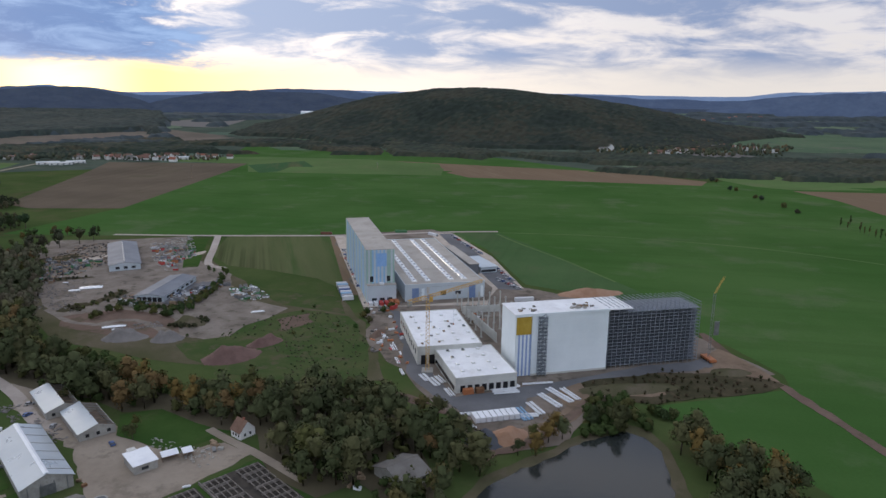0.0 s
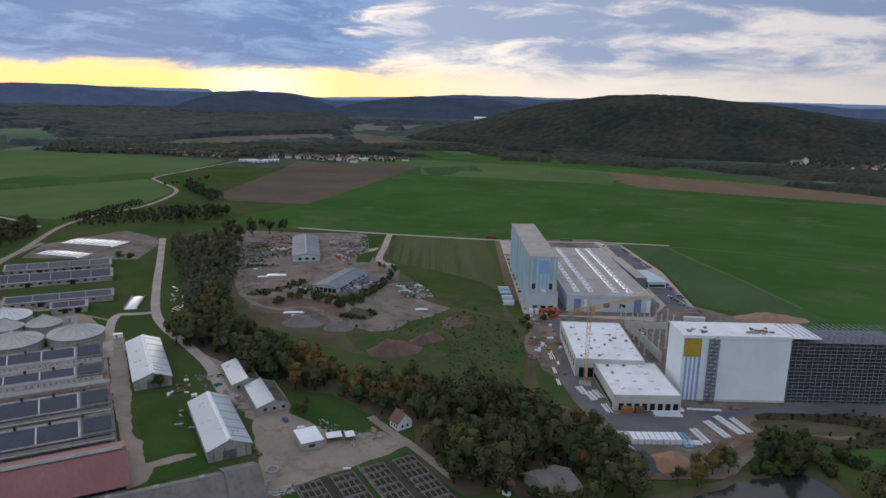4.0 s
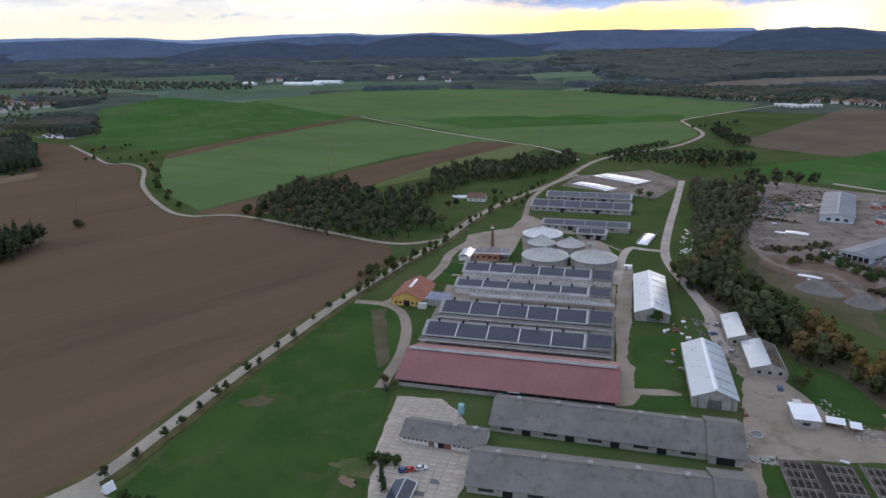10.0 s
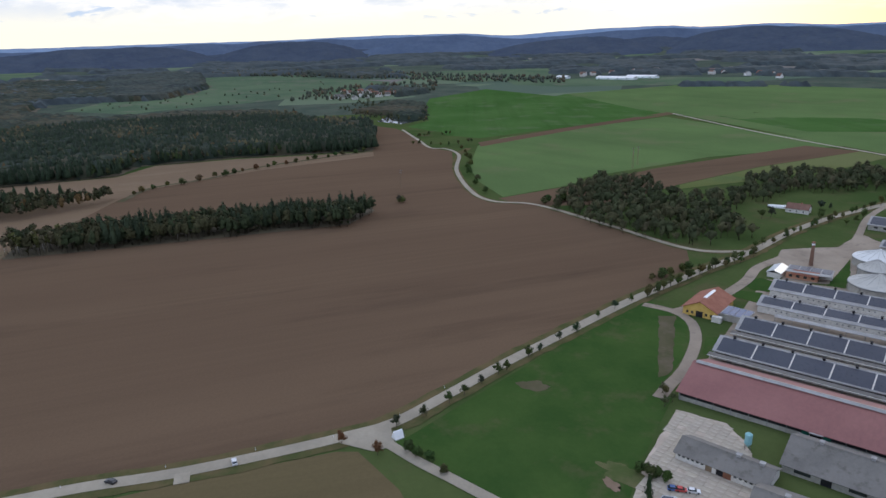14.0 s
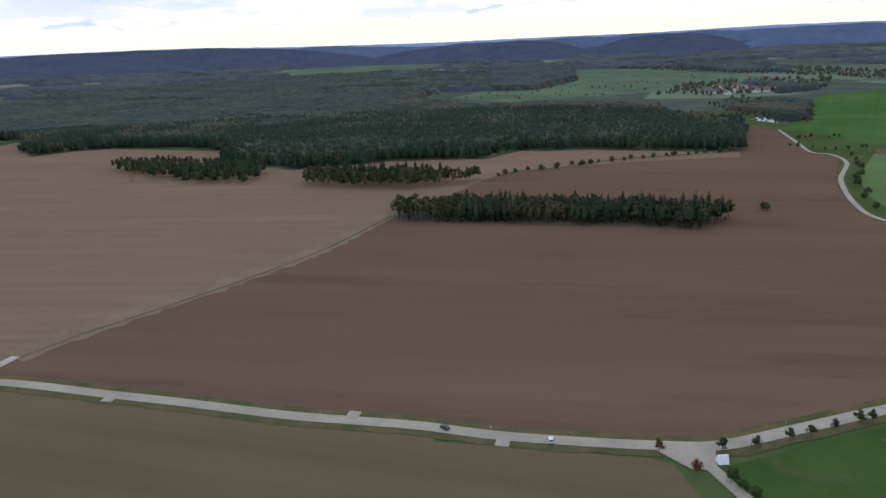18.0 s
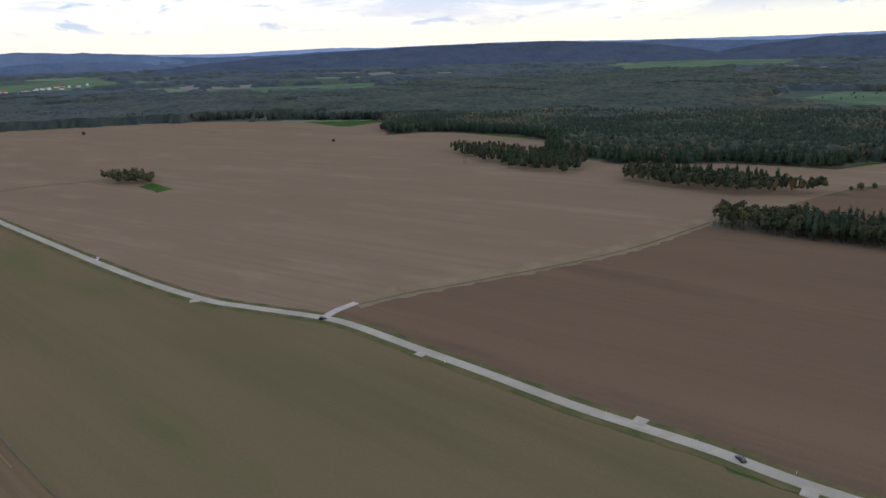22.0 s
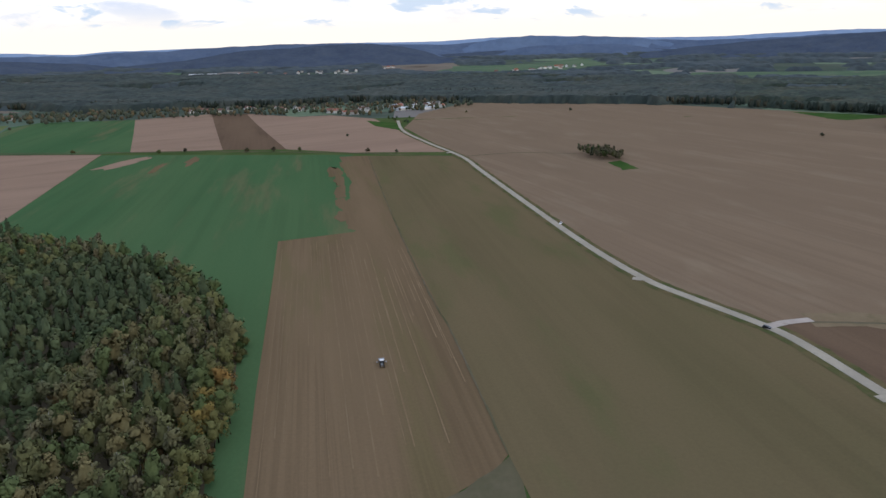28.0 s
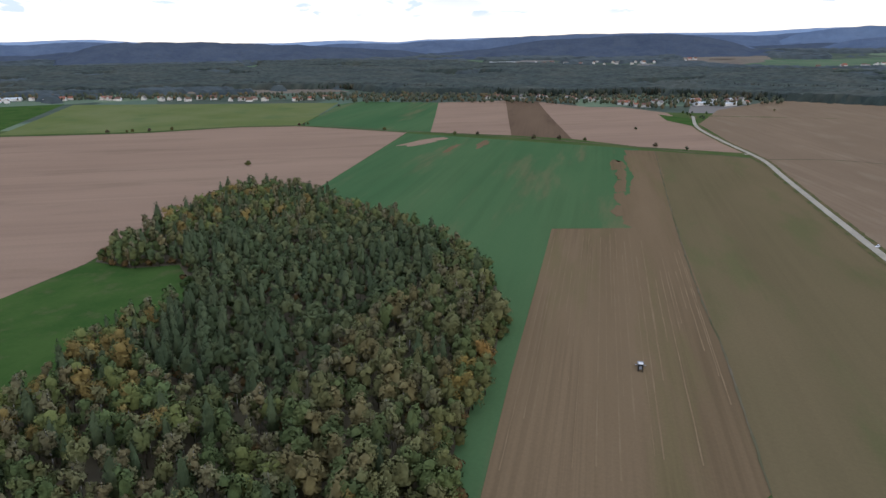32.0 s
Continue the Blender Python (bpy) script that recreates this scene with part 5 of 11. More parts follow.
def tree_form(kind, seed, level):
    """The points, triangles and material numbers (0 leaves, 1 bark) of one tree, about one metre of scale a metre of height.
    level: 3 for trees near the camera down to 0 for the farthest."""
    rng = np.random.default_rng(seed)
    height = {"broad": 17.0, "slim": 18.0, "pine": 20.0, "birch": 18.0, "bush": 4.5, "poplar": 16.0}[kind]
    parts = []
    if kind == "pine":
        sides, rows_up = (5, 3) if level < 2 else (6, 4)
        core = (0.95, 0.85, 0.60, 0.54)[level]
        vs, fs = [(0, 0, 19.4 if level < 2 else 18.0)], []
        for i in range(rows_up):
            t = 1 - (i + 0.75) / rows_up if i < rows_up - 1 else 0.0
            for j in range(sides):
                a = math.tau * (j + 0.5 * (i % 2)) / sides
                r = core * (4.0 * (1 - t) ** 0.6 + 0.25) * rng.uniform(0.72, 1.25)
                vs.append((r * math.cos(a), r * math.sin(a), 4.2 + 14.6 * t + rng.uniform(-0.7, 0.7)))
        for j in range(sides):
            k = (j + 1) % sides
            fs.append((0, 1 + j, 1 + k))
            for i in range(rows_up - 1):
                a, b = 1 + i * sides, 1 + (i + 1) * sides
                fs += [(a + j, b + j, b + k), (a + j, b + k, a + k)]
        parts.append((np.array(vs), np.array(fs), 0))
        count = (0, 24, 110, 270)[level]
        if count:
            t = rng.uniform(0, 1, count) ** 1.35
            a = rng.uniform(0, math.tau, count)
            tier = 0.86 + 0.22 * np.cos(t * 34.0 + rng.uniform(0, 6))
            r = (4.0 * (1 - t) ** 0.6 + 0.2) * tier * rng.uniform(0.70, 1.10, count)
            c = np.c_[r * np.cos(a), r * np.sin(a), 4.6 + 15.2 * t]
            d = np.c_[np.cos(a), np.sin(a), rng.uniform(-0.1, 0.9, count)] + rng.normal(scale=0.25, size=(count, 3))
            d /= np.linalg.norm(d, axis=1)[:, None]
            side = np.c_[-np.sin(a), np.cos(a), rng.normal(scale=0.3, size=count)]
            side /= np.linalg.norm(side, axis=1)[:, None]
            other = np.cross(side, d)
            size = (0, 1.5, 1.05, 0.66)[level] * rng.uniform(0.6, 1.25, (count, 1)) * (1 - 0.45 * t[:, None])
            parts.append((np.stack([c - other * size * 1.1, c - side * size * 0.75 + other * size * 0.5, c + side * size * 0.75 + other * size * 0.5], 1).reshape(-1, 3), np.arange(count * 3).reshape(-1, 3), 0))
        if level > 1:
            parts.append((*trunk(rng, 17.0, 0.28, 0.01, 4, 0), 1))
    else:
        wide, tall, mid = {"broad": (5.8, 7.0, 8.6), "slim": (4.0, 7.2, 9.8), "birch": (2.9, 7.0, 10.4), "bush": (2.6, 2.0, 2.2), "poplar": (1.5, 7.4, 8.6)}[kind]
        clumps = {0: 1, 1: 3, 2: 7, 3: 11}[level]
        if level == 0:
            parts.append((*blob(rng, (wide, wide, tall), (0, 0, mid), 3, 5, 0.26), 0))
        else:
            d = rng.normal(size=(clumps, 3))
            d /= np.linalg.norm(d, axis=1)[:, None]
            d[:, 2] = np.maximum(d[:, 2], -0.92)
            c = d * np.array([wide, wide, tall]) * rng.uniform(0.42, 0.80, (clumps, 1)) + np.array([0, 0, mid])
            s = rng.uniform(0.24, 0.46, clumps) * (wide + min(tall, wide * 1.4)) / 2
            for p, q in list(zip(c, s))[:6]:
                parts.append((*blob(rng, (q * 0.62, q * 0.62, q * 0.60), p, 3, 5, 0.34), 0))
            core = 0.32 if kind == "birch" else 0.50
            parts.append((*blob(rng, (wide * core, wide * core, tall * core), (0, 0, mid), 3, 6, 0.25), 0))
            count = {1: 40, 2: 170, 3: 590}[level]
            c = np.concatenate([c, [(0, 0, mid + tall * 0.40), (0, 0, mid + tall * 0.05)]])
            s = np.concatenate([s, [wide * 0.46, wide * 0.62]])
            if kind == "birch":
                count = int(count * 0.8)
            parts.append((*leaves(rng, c, s, count, {1: 1.2, 2: 0.84, 3: 0.52}[level] * (0.6 if kind == "bush" else 1.0)), 0))
            if kind != "bush" and level > 1:
                parts.append((*trunk(rng, height * 0.86, 0.36 if kind == "broad" else 0.2, 0.04, 5, 4 if kind == "broad" else 2, 0.22 if kind == "broad" else 0.1), 2 if kind == "birch" else 1))
    v = np.concatenate([p[0] for p in parts])
    shift = np.cumsum([0] + [len(p[0]) for p in parts])
    f = np.concatenate([p[1] + o for p, o in zip(parts, shift)])
    which = np.concatenate([np.full(len(p[1]), p[2]) for p in parts])
    # leaves shade as the rounded crown that they belong to
    heart = np.array([0, 0, v[:, 2].max() * 0.5])
    soft = (v - heart) / np.array([wide, wide, tall] if kind != "pine" else [3.0, 3.0, 9.0])
    own = np.concatenate([(p[0] - p[0].mean(0)) / (np.abs(p[0] - p[0].mean(0)).max() + 1e-6) for p in parts])
    soft = soft + own * 0.55 + rng.normal(scale=0.09, size=v.shape) + np.array([0, 0, 0.45])
    SOFT[kind, seed, level] = soft / np.linalg.norm(soft, axis=1)[:, None]
    return v, f, which


SOFT = {}


def near_line(p, line):
    """Distance of each point from a line of points."""
    best = np.full(len(p), 1e9)
    for a, b in zip(line, line[1:]):
        a, d = np.array(a), np.array(b) - np.array(a)
        t = np.clip(((p - a) @ d) / (d @ d), 0, 1)
        best = np.minimum(best, np.linalg.norm(p - a - t[:, None] * d, axis=1))
    return best


def clearing(pts, gaps):
    """True where the far woods leave no clearing."""
    return np.array([noise.noise((x / 330, y / 230, 6.0)) + 0.4 * noise.noise((x / 110, y / 110, 1.0)) > gaps for x, y in pts])


# meadows that the far woods leave open
OPEN_LAND = [[(-1257.2, 1659.9), (-1228.1, 1965.2), (-1091.3, 2148.9), (-982.4, 2280.3), (-876.9, 2082.8), (-1003.7, 1762.6), (-1116.3, 1634.8)],
             [(-871.4, 2168.0), (-1074.8, 2679.5), (-1048.1, 2849.3), (-669.1, 2213.6), (-223.8, 1875.2), (-524.7, 2011.1), (-716.4, 1897.6)],
             [(872.3, 2063.9), (1157.3, 2330.8), (1497.1, 2291.7), (1117.2, 1699.7), (716.2, 1686.8)],
             [(-1648.9, -701.9), (-1922.0, -772.5), (-1966.9, -498.9), (-2300.6, -439.9), (-2743.0, -526.6), (-2768.8, -140.4), (-2429.2, 92.5), (-1856.0, 30.6), (-1792.5, -120.7), (-1564.8, -296.0), (-1544.4, -494.8)],
             [(-908.5, -2221.2), (-1045.7, -2495.6), (-1637.7, -2167.0), (-1328.8, -1979.2)],
             [(-2624.0, -1857.1), (-3226.8, -1982.6), (-3341.9, -1343.0), (-3022.7, -1214.8), (-2580.0, -1365.9), (-2429.2, -1550.3)],
             [(153.4, -3286.5), (-168.7, -3929.0), (-278.8, -3398.6), (-119.3, -2958.4)], [(-344.8, -3155.7), (-956.7, -3759.9), (-926.1, -3141.2), (-589.0, -2982.1)],
             [(-2600, -80), (-2300, -60), (-1900, 250), (-1700, 560), (-1820, 930), (-1690, 1120), (-1330, 1360), (-1700, 1500), (-2100, 1100), (-2300, 700)],
             [(-1500, 3600), (-1000, 3150), (-600, 3250), (-620, 3600), (-1300, 3800)]]
OPEN_LAND += [outline for outline, mat in FAR_MEADOWS]


def roof_tint(pts, palette, rng, stand=130.0):
    """Leaf colours for points of a far wood: stands of one kind, with odd trees among them."""
    n = np.array([noise.noise((x / stand, y / stand, 8.0)) for x, y in pts])
    at = np.clip((0.42 + 0.75 * n + rng.normal(scale=0.20, size=len(pts))) * len(palette), 0, len(palette) - 1.001).astype(int)
    return np.array(palette)[at] * rng.uniform(0.72, 1.28, (len(pts), 1))


def leaf_roof(name, pts, shape, ok, height, palette, label, rough, seed):
    """Joins a grid of points into the uneven roof of leaves over a far wood; its rim falls to the ground."""
    rng = np.random.default_rng(seed)
    low = np.array([ground_height(x, y) for x, y in pts])
    stand = np.array([noise.noise((x / 95, y / 95, 4.0)) for x, y in pts])
    z = np.where(ok, low + height * (1 + 0.22 * stand) + rough * rng.uniform(-1.0, 1.0, len(pts)), low - 0.6)
    at = np.arange(len(pts)).reshape(shape)
    quads = np.stack([at[:-1, :-1], at[1:, :-1], at[1:, 1:], at[:-1, 1:]], -1).reshape(-1, 4)
    quads = quads[ok[quads].any(1)]
    used = np.unique(quads)
    back = np.zeros(len(pts), int)
    back[used] = np.arange(len(used))
    me = numpy_mesh(name, np.c_[pts, z][used], back[quads], [LEAF], None, roof_tint(pts[used], palette, rng))
    me.polygons.foreach_set("use_smooth", [True] * len(me.polygons))
    return tagged(new(name, me), label, "wood", "", "stuff")


def canopy(name, poly, height, palette, label, cell=9.0, gaps=None, rough=2.6, seed=1, inset=0.0):
    """The closed roof of leaves of a far forest inside an outline."""
    rng = np.random.default_rng(seed)
    p = np.array(poly)
    lo, hi = p.min(0) - cell, p.max(0) + cell
    nx, ny = int((hi[0] - lo[0]) / cell) + 2, int((hi[1] - lo[1]) / cell) + 2
    gx, gy = np.meshgrid(lo[0] + np.arange(nx) * cell, lo[1] + np.arange(ny) * cell, indexing="ij")
    pts = np.c_[gx.ravel(), gy.ravel()] + rng.uniform(-0.36, 0.36, (nx * ny, 2)) * cell
    ok = inside(pts + 7.0 * np.array([(noise.noise((x / 31, y / 31, 2.0)), noise.noise((x / 31, y / 31, 9.0))) for x, y in pts]), poly)
    if inset:
        ok &= near_line(pts, [*poly, poly[0]]) > inset
    if gaps is not None:
        ok &= clearing(pts, gaps)
    for plot in OPEN_LAND:
        ok &= ~inside(pts, plot)
    return leaf_roof(name, pts, (nx, ny), ok, height, palette, label, rough, seed)


FORMS = {}


def form(kind, variant, level):
    key = (kind, variant, level)
    if key not in FORMS:
        seed = hash_of(kind) + variant * 17 + level
        FORMS[key] = (*tree_form(kind, seed, level), SOFT[kind, seed, level])
    return FORMS[key]


def hash_of(word):
    return sum((i + 1) * ord(c) for i, c in enumerate(word))


def inside(pts, poly):
    x, y = pts[:, 0], pts[:, 1]
    hit = np.zeros(len(pts), bool)
    for (ax, ay), (bx, by) in zip(poly, [*poly[1:], poly[0]]):
        cross = (ay > y) != (by > y)
        with np.errstate(divide="ignore", invalid="ignore"):
            hit ^= cross & (x < (bx - ax) * (y - ay) / (by - ay) + ax)
    return hit


def scatter(poly, spacing, seed, keep=1.0):
    """Points spread unevenly inside an outline."""
    rng = np.random.default_rng(seed)
    p = np.array(poly)
    lo, hi = p.min(0), p.max(0)
    gx, gy = np.meshgrid(np.arange(lo[0], hi[0] + spacing, spacing), np.arange(lo[1], hi[1] + spacing, spacing))
    pts = np.c_[gx.ravel(), gy.ravel()] + rng.uniform(-0.48, 0.48, (gx.size, 2)) * spacing
    sway = min(spacing * 1.6, 30.0)
    moved = pts + sway * np.array([(noise.noise((x / sway / 4, y / sway / 4, 2.0)), noise.noise((x / sway / 4, y / sway / 4, 9.0))) for x, y in pts])
    return pts[inside(moved, poly) & (rng.uniform(size=len(pts)) < keep)]


def plant(name, pts, mix, level, seed, label, category="wood", size=1.0, spread=0.25, far=0.0):
    """Joins trees at pts into ONE object. mix: rows of (share, kind, leaf colours). far: how much of a blue-grey
    distance haze is mixed into the leaf colour."""
    rng = np.random.default_rng(seed)
    share = np.array([m[0] for m in mix], float)
    drift = np.array([noise.noise((x / 90, y / 90, seed * 0.37)) for x, y in pts])
    kinds = np.searchsorted(np.cumsum(share / share.sum())[:-1], np.clip(rng.uniform(size=len(pts)) * 0.62 + 0.19 + drift * 0.62, 0, 0.9999))
    vs, fs, ws, ts, ns, n = [], [], [], [], [], 0
    for i, m in enumerate(mix):
        for variant in range(3):
            here = pts[(kinds == i) & (np.arange(len(pts)) % 3 == variant)]
            if not len(here):
                continue
            v, f, w, soft = form(m[1], variant, level)
            k = len(here)
            a = rng.uniform(0, math.tau, k)
            s = size * rng.uniform(1 - spread, 1 + spread, k)
            sx = s * rng.uniform(0.85, 1.15, k)
            x = v[None, :, 0] * np.cos(a)[:, None] - v[None, :, 1] * np.sin(a)[:, None]
            y = v[None, :, 0] * np.sin(a)[:, None] + v[None, :, 1] * np.cos(a)[:, None]
            z0 = np.array([ground_height(px, py) for px, py in here])
            out = np.stack([x * sx[:, None] + here[:, :1], y * sx[:, None] + here[:, 1:2], v[None, :, 2] * s[:, None] + z0[:, None]], 2)
            vs.append(out.reshape(-1, 3))
            nx = soft[None, :, 0] * np.cos(a)[:, None] - soft[None, :, 1] * np.sin(a)[:, None]
            ny = soft[None, :, 0] * np.sin(a)[:, None] + soft[None, :, 1] * np.cos(a)[:, None]
            ns.append(np.stack([nx, ny, np.tile(soft[:, 2], (k, 1))], 2).reshape(-1, 3))
            fs.append((f[None] + (n + np.arange(k) * len(v))[:, None, None]).reshape(-1, 3))
            ws.append(np.tile(w, k))
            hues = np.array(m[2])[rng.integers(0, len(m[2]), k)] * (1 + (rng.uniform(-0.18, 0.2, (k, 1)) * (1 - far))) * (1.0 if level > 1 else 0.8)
            # haze painted into the leaves: far trees lean to one blue-grey
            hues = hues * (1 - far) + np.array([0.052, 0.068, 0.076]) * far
            fleck = np.repeat(rng.uniform(0.86, 1.14, len(v) // 3 + 1), 3)[:len(v)]
            ts.append((hues[:, None, :] * fleck[None, :, None]).reshape(-1, 3))
            n += k * len(v)
    me = numpy_mesh(name, np.concatenate(vs), np.concatenate(fs), [LEAF, BARK, BIRCH_BARK], np.concatenate(ws), np.concatenate(ts))
    me.polygons.foreach_set("use_smooth", [True] * len(me.polygons))
    me.normals_split_custom_set_from_vertices(np.concatenate(ns).astype(np.float32))
    return tagged(new(name, me), label, category, "", "stuff")


def single(kind, x, y, colour, size, label, seed, level=3, group="", name="tree", category="tree"):
    """One tree as a thing with a trunk and a crown."""
    v, f, w, soft = form(kind, seed % 3, level)
    ob = thing(name, label, category, x, y, (seed * 77) % 360, group=group)
    used = np.unique(f[w == 0])
    back = np.full(len(v), -1)
    back[used] = np.arange(len(used))
    part("crown", numpy_mesh("crown", v[used] * size, back[f[w == 0]], [LEAF], None, np.tile(np.array(colour), (len(used), 1))), None, ob)
    if (w == 1).any():
        used = np.unique(f[w == 1])
        back[used] = np.arange(len(used))
        part("trunk", numpy_mesh("trunk", v[used] * size, back[f[w == 1]], [BARK], None), None, ob)
    return ob


AUTUMN = ((4.6, "broad", ((0.070, 0.084, 0.036), (0.100, 0.100, 0.044), (0.082, 0.094, 0.042))), (3.0, "broad", ((0.160, 0.104, 0.044), (0.185, 0.125, 0.040), OLIVE, (0.125, 0.106, 0.042))), (1.2, "slim", ((0.076, 0.084, 0.040), (0.112, 0.096, 0.050))))
MIXED = ((2.2, "pine", (PINE, (0.042, 0.060, 0.030), (0.044, 0.064, 0.034))), (4.2, "slim", ((0.056, 0.070, 0.032), (0.084, 0.084, 0.040), (0.068, 0.078, 0.038))), (1.8, "birch", ((0.105, 0.092, 0.056), (0.092, 0.088, 0.044))), (0.2, "slim", (RUSSET,)))

# the wood under the camera
NEAR_WOOD = [(393.8, -341.4), (397.6, -379.2), (409.6, -445.0), (429.2, -524.6), (417.8, -564.9), (373.6, -573.1), (312.1, -522.5), (256.7, -497.8), (202.0, -477.1), (145.1, -418.6), (107.1, -367.8), (90.4, -320.9), (81.5, -277.4), (77.1, -229.4), (73.7, -201.3), (67.0, -171.0), (64.1, -156.4), (59.7, -132.3), (149.8, -110.2), (215.9, -114.9), (266.7, -197.6), (265.2, -218.1), (268.2, -228.9), (264.1, -242.1), (265.2, -270.1), (275.1, -301.1), (323.3, -342.7), (348.4, -325.9), (384.1, -329.4)]
patch("wood_floor", NEAR_WOOD, LITTER, 0.13, "dark leaf litter under the wood", "ground")
pts = scatter(NEAR_WOOD, 7.0, 11)


CONIFERS = [(335.8, -320.5), (344.7, -416.1), (293.0, -472.3), (184.3, -449.0), (138.3, -386.8), (149.1, -294.4), (144.2, -229.3), (139.8, -200.7), (185.5, -194.6), (236.4, -207.9), (252.9, -255.6), (273.5, -302.4)]
BIRCHES = [(138.3, -386.8), (98.6, -322.5), (81.5, -243.8), (77.0, -191.3), (65.6, -151.4), (114.6, -139.5), (135.6, -201.7), (144.2, -229.3), (149.1, -294.4)]
SILVER_MIX = ((3.0, "birch", ((0.185, 0.166, 0.090), (0.166, 0.159, 0.081), (0.156, 0.159, 0.068))), (3.2, "slim", ((0.105, 0.132, 0.051), (0.149, 0.149, 0.063), (0.178, 0.151, 0.068))), (0.5, "pine", ((0.071, 0.096, 0.046), (0.068, 0.090, 0.044))), (1.0, "broad", ((0.232, 0.166, 0.056), (0.183, 0.171, 0.054), (0.112, 0.137, 0.051))))
BROAD_MIX = ((3.4, "slim", ((0.095, 0.129, 0.049), (0.127, 0.146, 0.056), (0.151, 0.154, 0.063))), (1.8, "birch", ((0.176, 0.159, 0.085), (0.159, 0.154, 0.073), (0.183, 0.154, 0.078))), (0.8, "pine", ((0.071, 0.096, 0.046), (0.081, 0.105, 0.051))), (1.3, "broad", ((0.232, 0.168, 0.056), (0.146, 0.165, 0.054), (0.098, 0.132, 0.049))))
DARK_MIX = ((1.1, "pine", ((0.071, 0.098, 0.049), (0.081, 0.107, 0.054), (0.093, 0.117, 0.059))), (4.2, "slim", ((0.073, 0.100, 0.046), (0.085, 0.112, 0.054), (0.098, 0.122, 0.056), (0.120, 0.137, 0.063))), (0.9, "birch", ((0.159, 0.149, 0.081), (0.142, 0.142, 0.073))), (0.5, "broad", ((0.102, 0.129, 0.054), (0.146, 0.149, 0.059))))
edge = near_line(pts, NEAR_WOOD[9:18])
stray = pts + 9.0 * np.array([(noise.noise((x / 17, y / 17, 1.0)), noise.noise((x / 17, y / 17, 5.0))) for x, y in pts])
dark, pale = inside(stray, CONIFERS), inside(stray, BIRCHES)
close = np.hypot(pts[:, 0], pts[:, 1]) < 335
for level, here in ((3, close), (2, ~close)):
    plant("conifer_wood", pts[here & (edge >= 9) & dark], DARK_MIX, level, 21 + level, "dense dark conifers in the middle of the wood", size=0.84, spread=0.30)
    plant("birch_wood", pts[here & (edge >= 9) & pale & ~dark], SILVER_MIX, level, 31 + level, "thinning greyish birches with pale trunks", size=1.0, spread=0.30)
    plant("mixed_wood", pts[here & (edge >= 9) & ~pale & ~dark], BROAD_MIX, level, 41 + level, "dense mixed wood of oaks, birches and pines in autumn", size=0.92, spread=0.32)
    plant("wood_edge", pts[here & (edge < 9)], ((4, "broad", ((0.146, 0.148, 0.056), (0.103, 0.132, 0.047), (0.162, 0.155, 0.065))), (1.9, "broad", ((0.252, 0.151, 0.047), (0.230, 0.168, 0.049), (0.168, 0.157, 0.054)))), level, 51 + level, "yellowing oaks along the wood's edge", size=0.88)
plant("wood_understorey", scatter(NEAR_WOOD, 13.0, 13), ((1, "bush", (GREEN, OLIVE, RUSSET)),), 1, 24, "undergrowth beneath the wood", size=1.4)
hem = scatter(NEAR_WOOD, 5.0, 14)
plant("wood_hem", hem[near_line(hem, [*NEAR_WOOD, NEAR_WOOD[0]]) < 6], ((1, "bush", (GREEN, OLIVE, OLIVE, RUSSET)),), 2, 25, "bushes along the wood's edge", "bushes", size=1.15)

# copses in the fields
patch("wood_floor", [(-502.2, -252.8), (-543.2, -4.9), (-588.3, 18.3), (-615.9, 11.4), (-559.0, -262.8)], LITTER, 0.22, "dark ground under the copse", "ground")
COPSE = [(-504.0, -253.6), (-519.1, -152.5), (-533.8, -63.6), (-541.4, -4.9), (-580.6, 19.0), (-584.8, 14.7), (-573.1, -117.2), (-540.3, -264.8)]
plant("long_copse", scatter(COPSE, 5.4, 31), ((2.0, "pine", ((0.036, 0.050, 0.028), (0.042, 0.058, 0.032))), (4.2, "slim", ((0.046, 0.060, 0.028), (0.072, 0.070, 0.034))), (1, "birch", (GREYISH, OLIVE))), 2, 32, "long dark copse of pines and oaks in the ploughed field", size=0.98, spread=0.13)
plant("copse", scatter([(-617.2, -409.9), (-621.4, -304.2), (-675.4, -235.9), (-725.4, -239.5), (-697.9, -240.1), (-694.8, -338.5), (-675.8, -443.9)], 6.4, 33), MIXED, 1, 34, "dark copse at the end of the grass track", size=0.95, spread=0.16)
plant("copse", scatter([(-661.3, -749.0), (-607.9, -566.6), (-614.7, -484.2), (-667.4, -502.5), (-701.2, -535.1), (-721.6, -695.5), (-672.5, -758.8)], 7.4, 35), MIXED, 1, 36, "dark copse in the stubble field", size=0.9, spread=0.16)
plant("field_copse", scatter([(-225.6, -905.6), (-234.4, -853.1), (-256.2, -819.1), (-273.1, -854.3), (-269.6, -903.2), (-233.0, -908.0)], 5.5, 37), ((2, "broad", (GREYISH, OLIVE)), (2, "birch", (GREYISH, GREEN)), (1, "pine", (PINE,))), 1, 38, "small copse alone in the stubble field", size=0.75)
patch("grass_spot", [(-246.4, -822.0), (-265.8, -832.5), (-267.6, -769.8), (-247.7, -762.5)], LAWN, 0.2, "green grassy spot beside the small copse", "field", ragged=2.0)

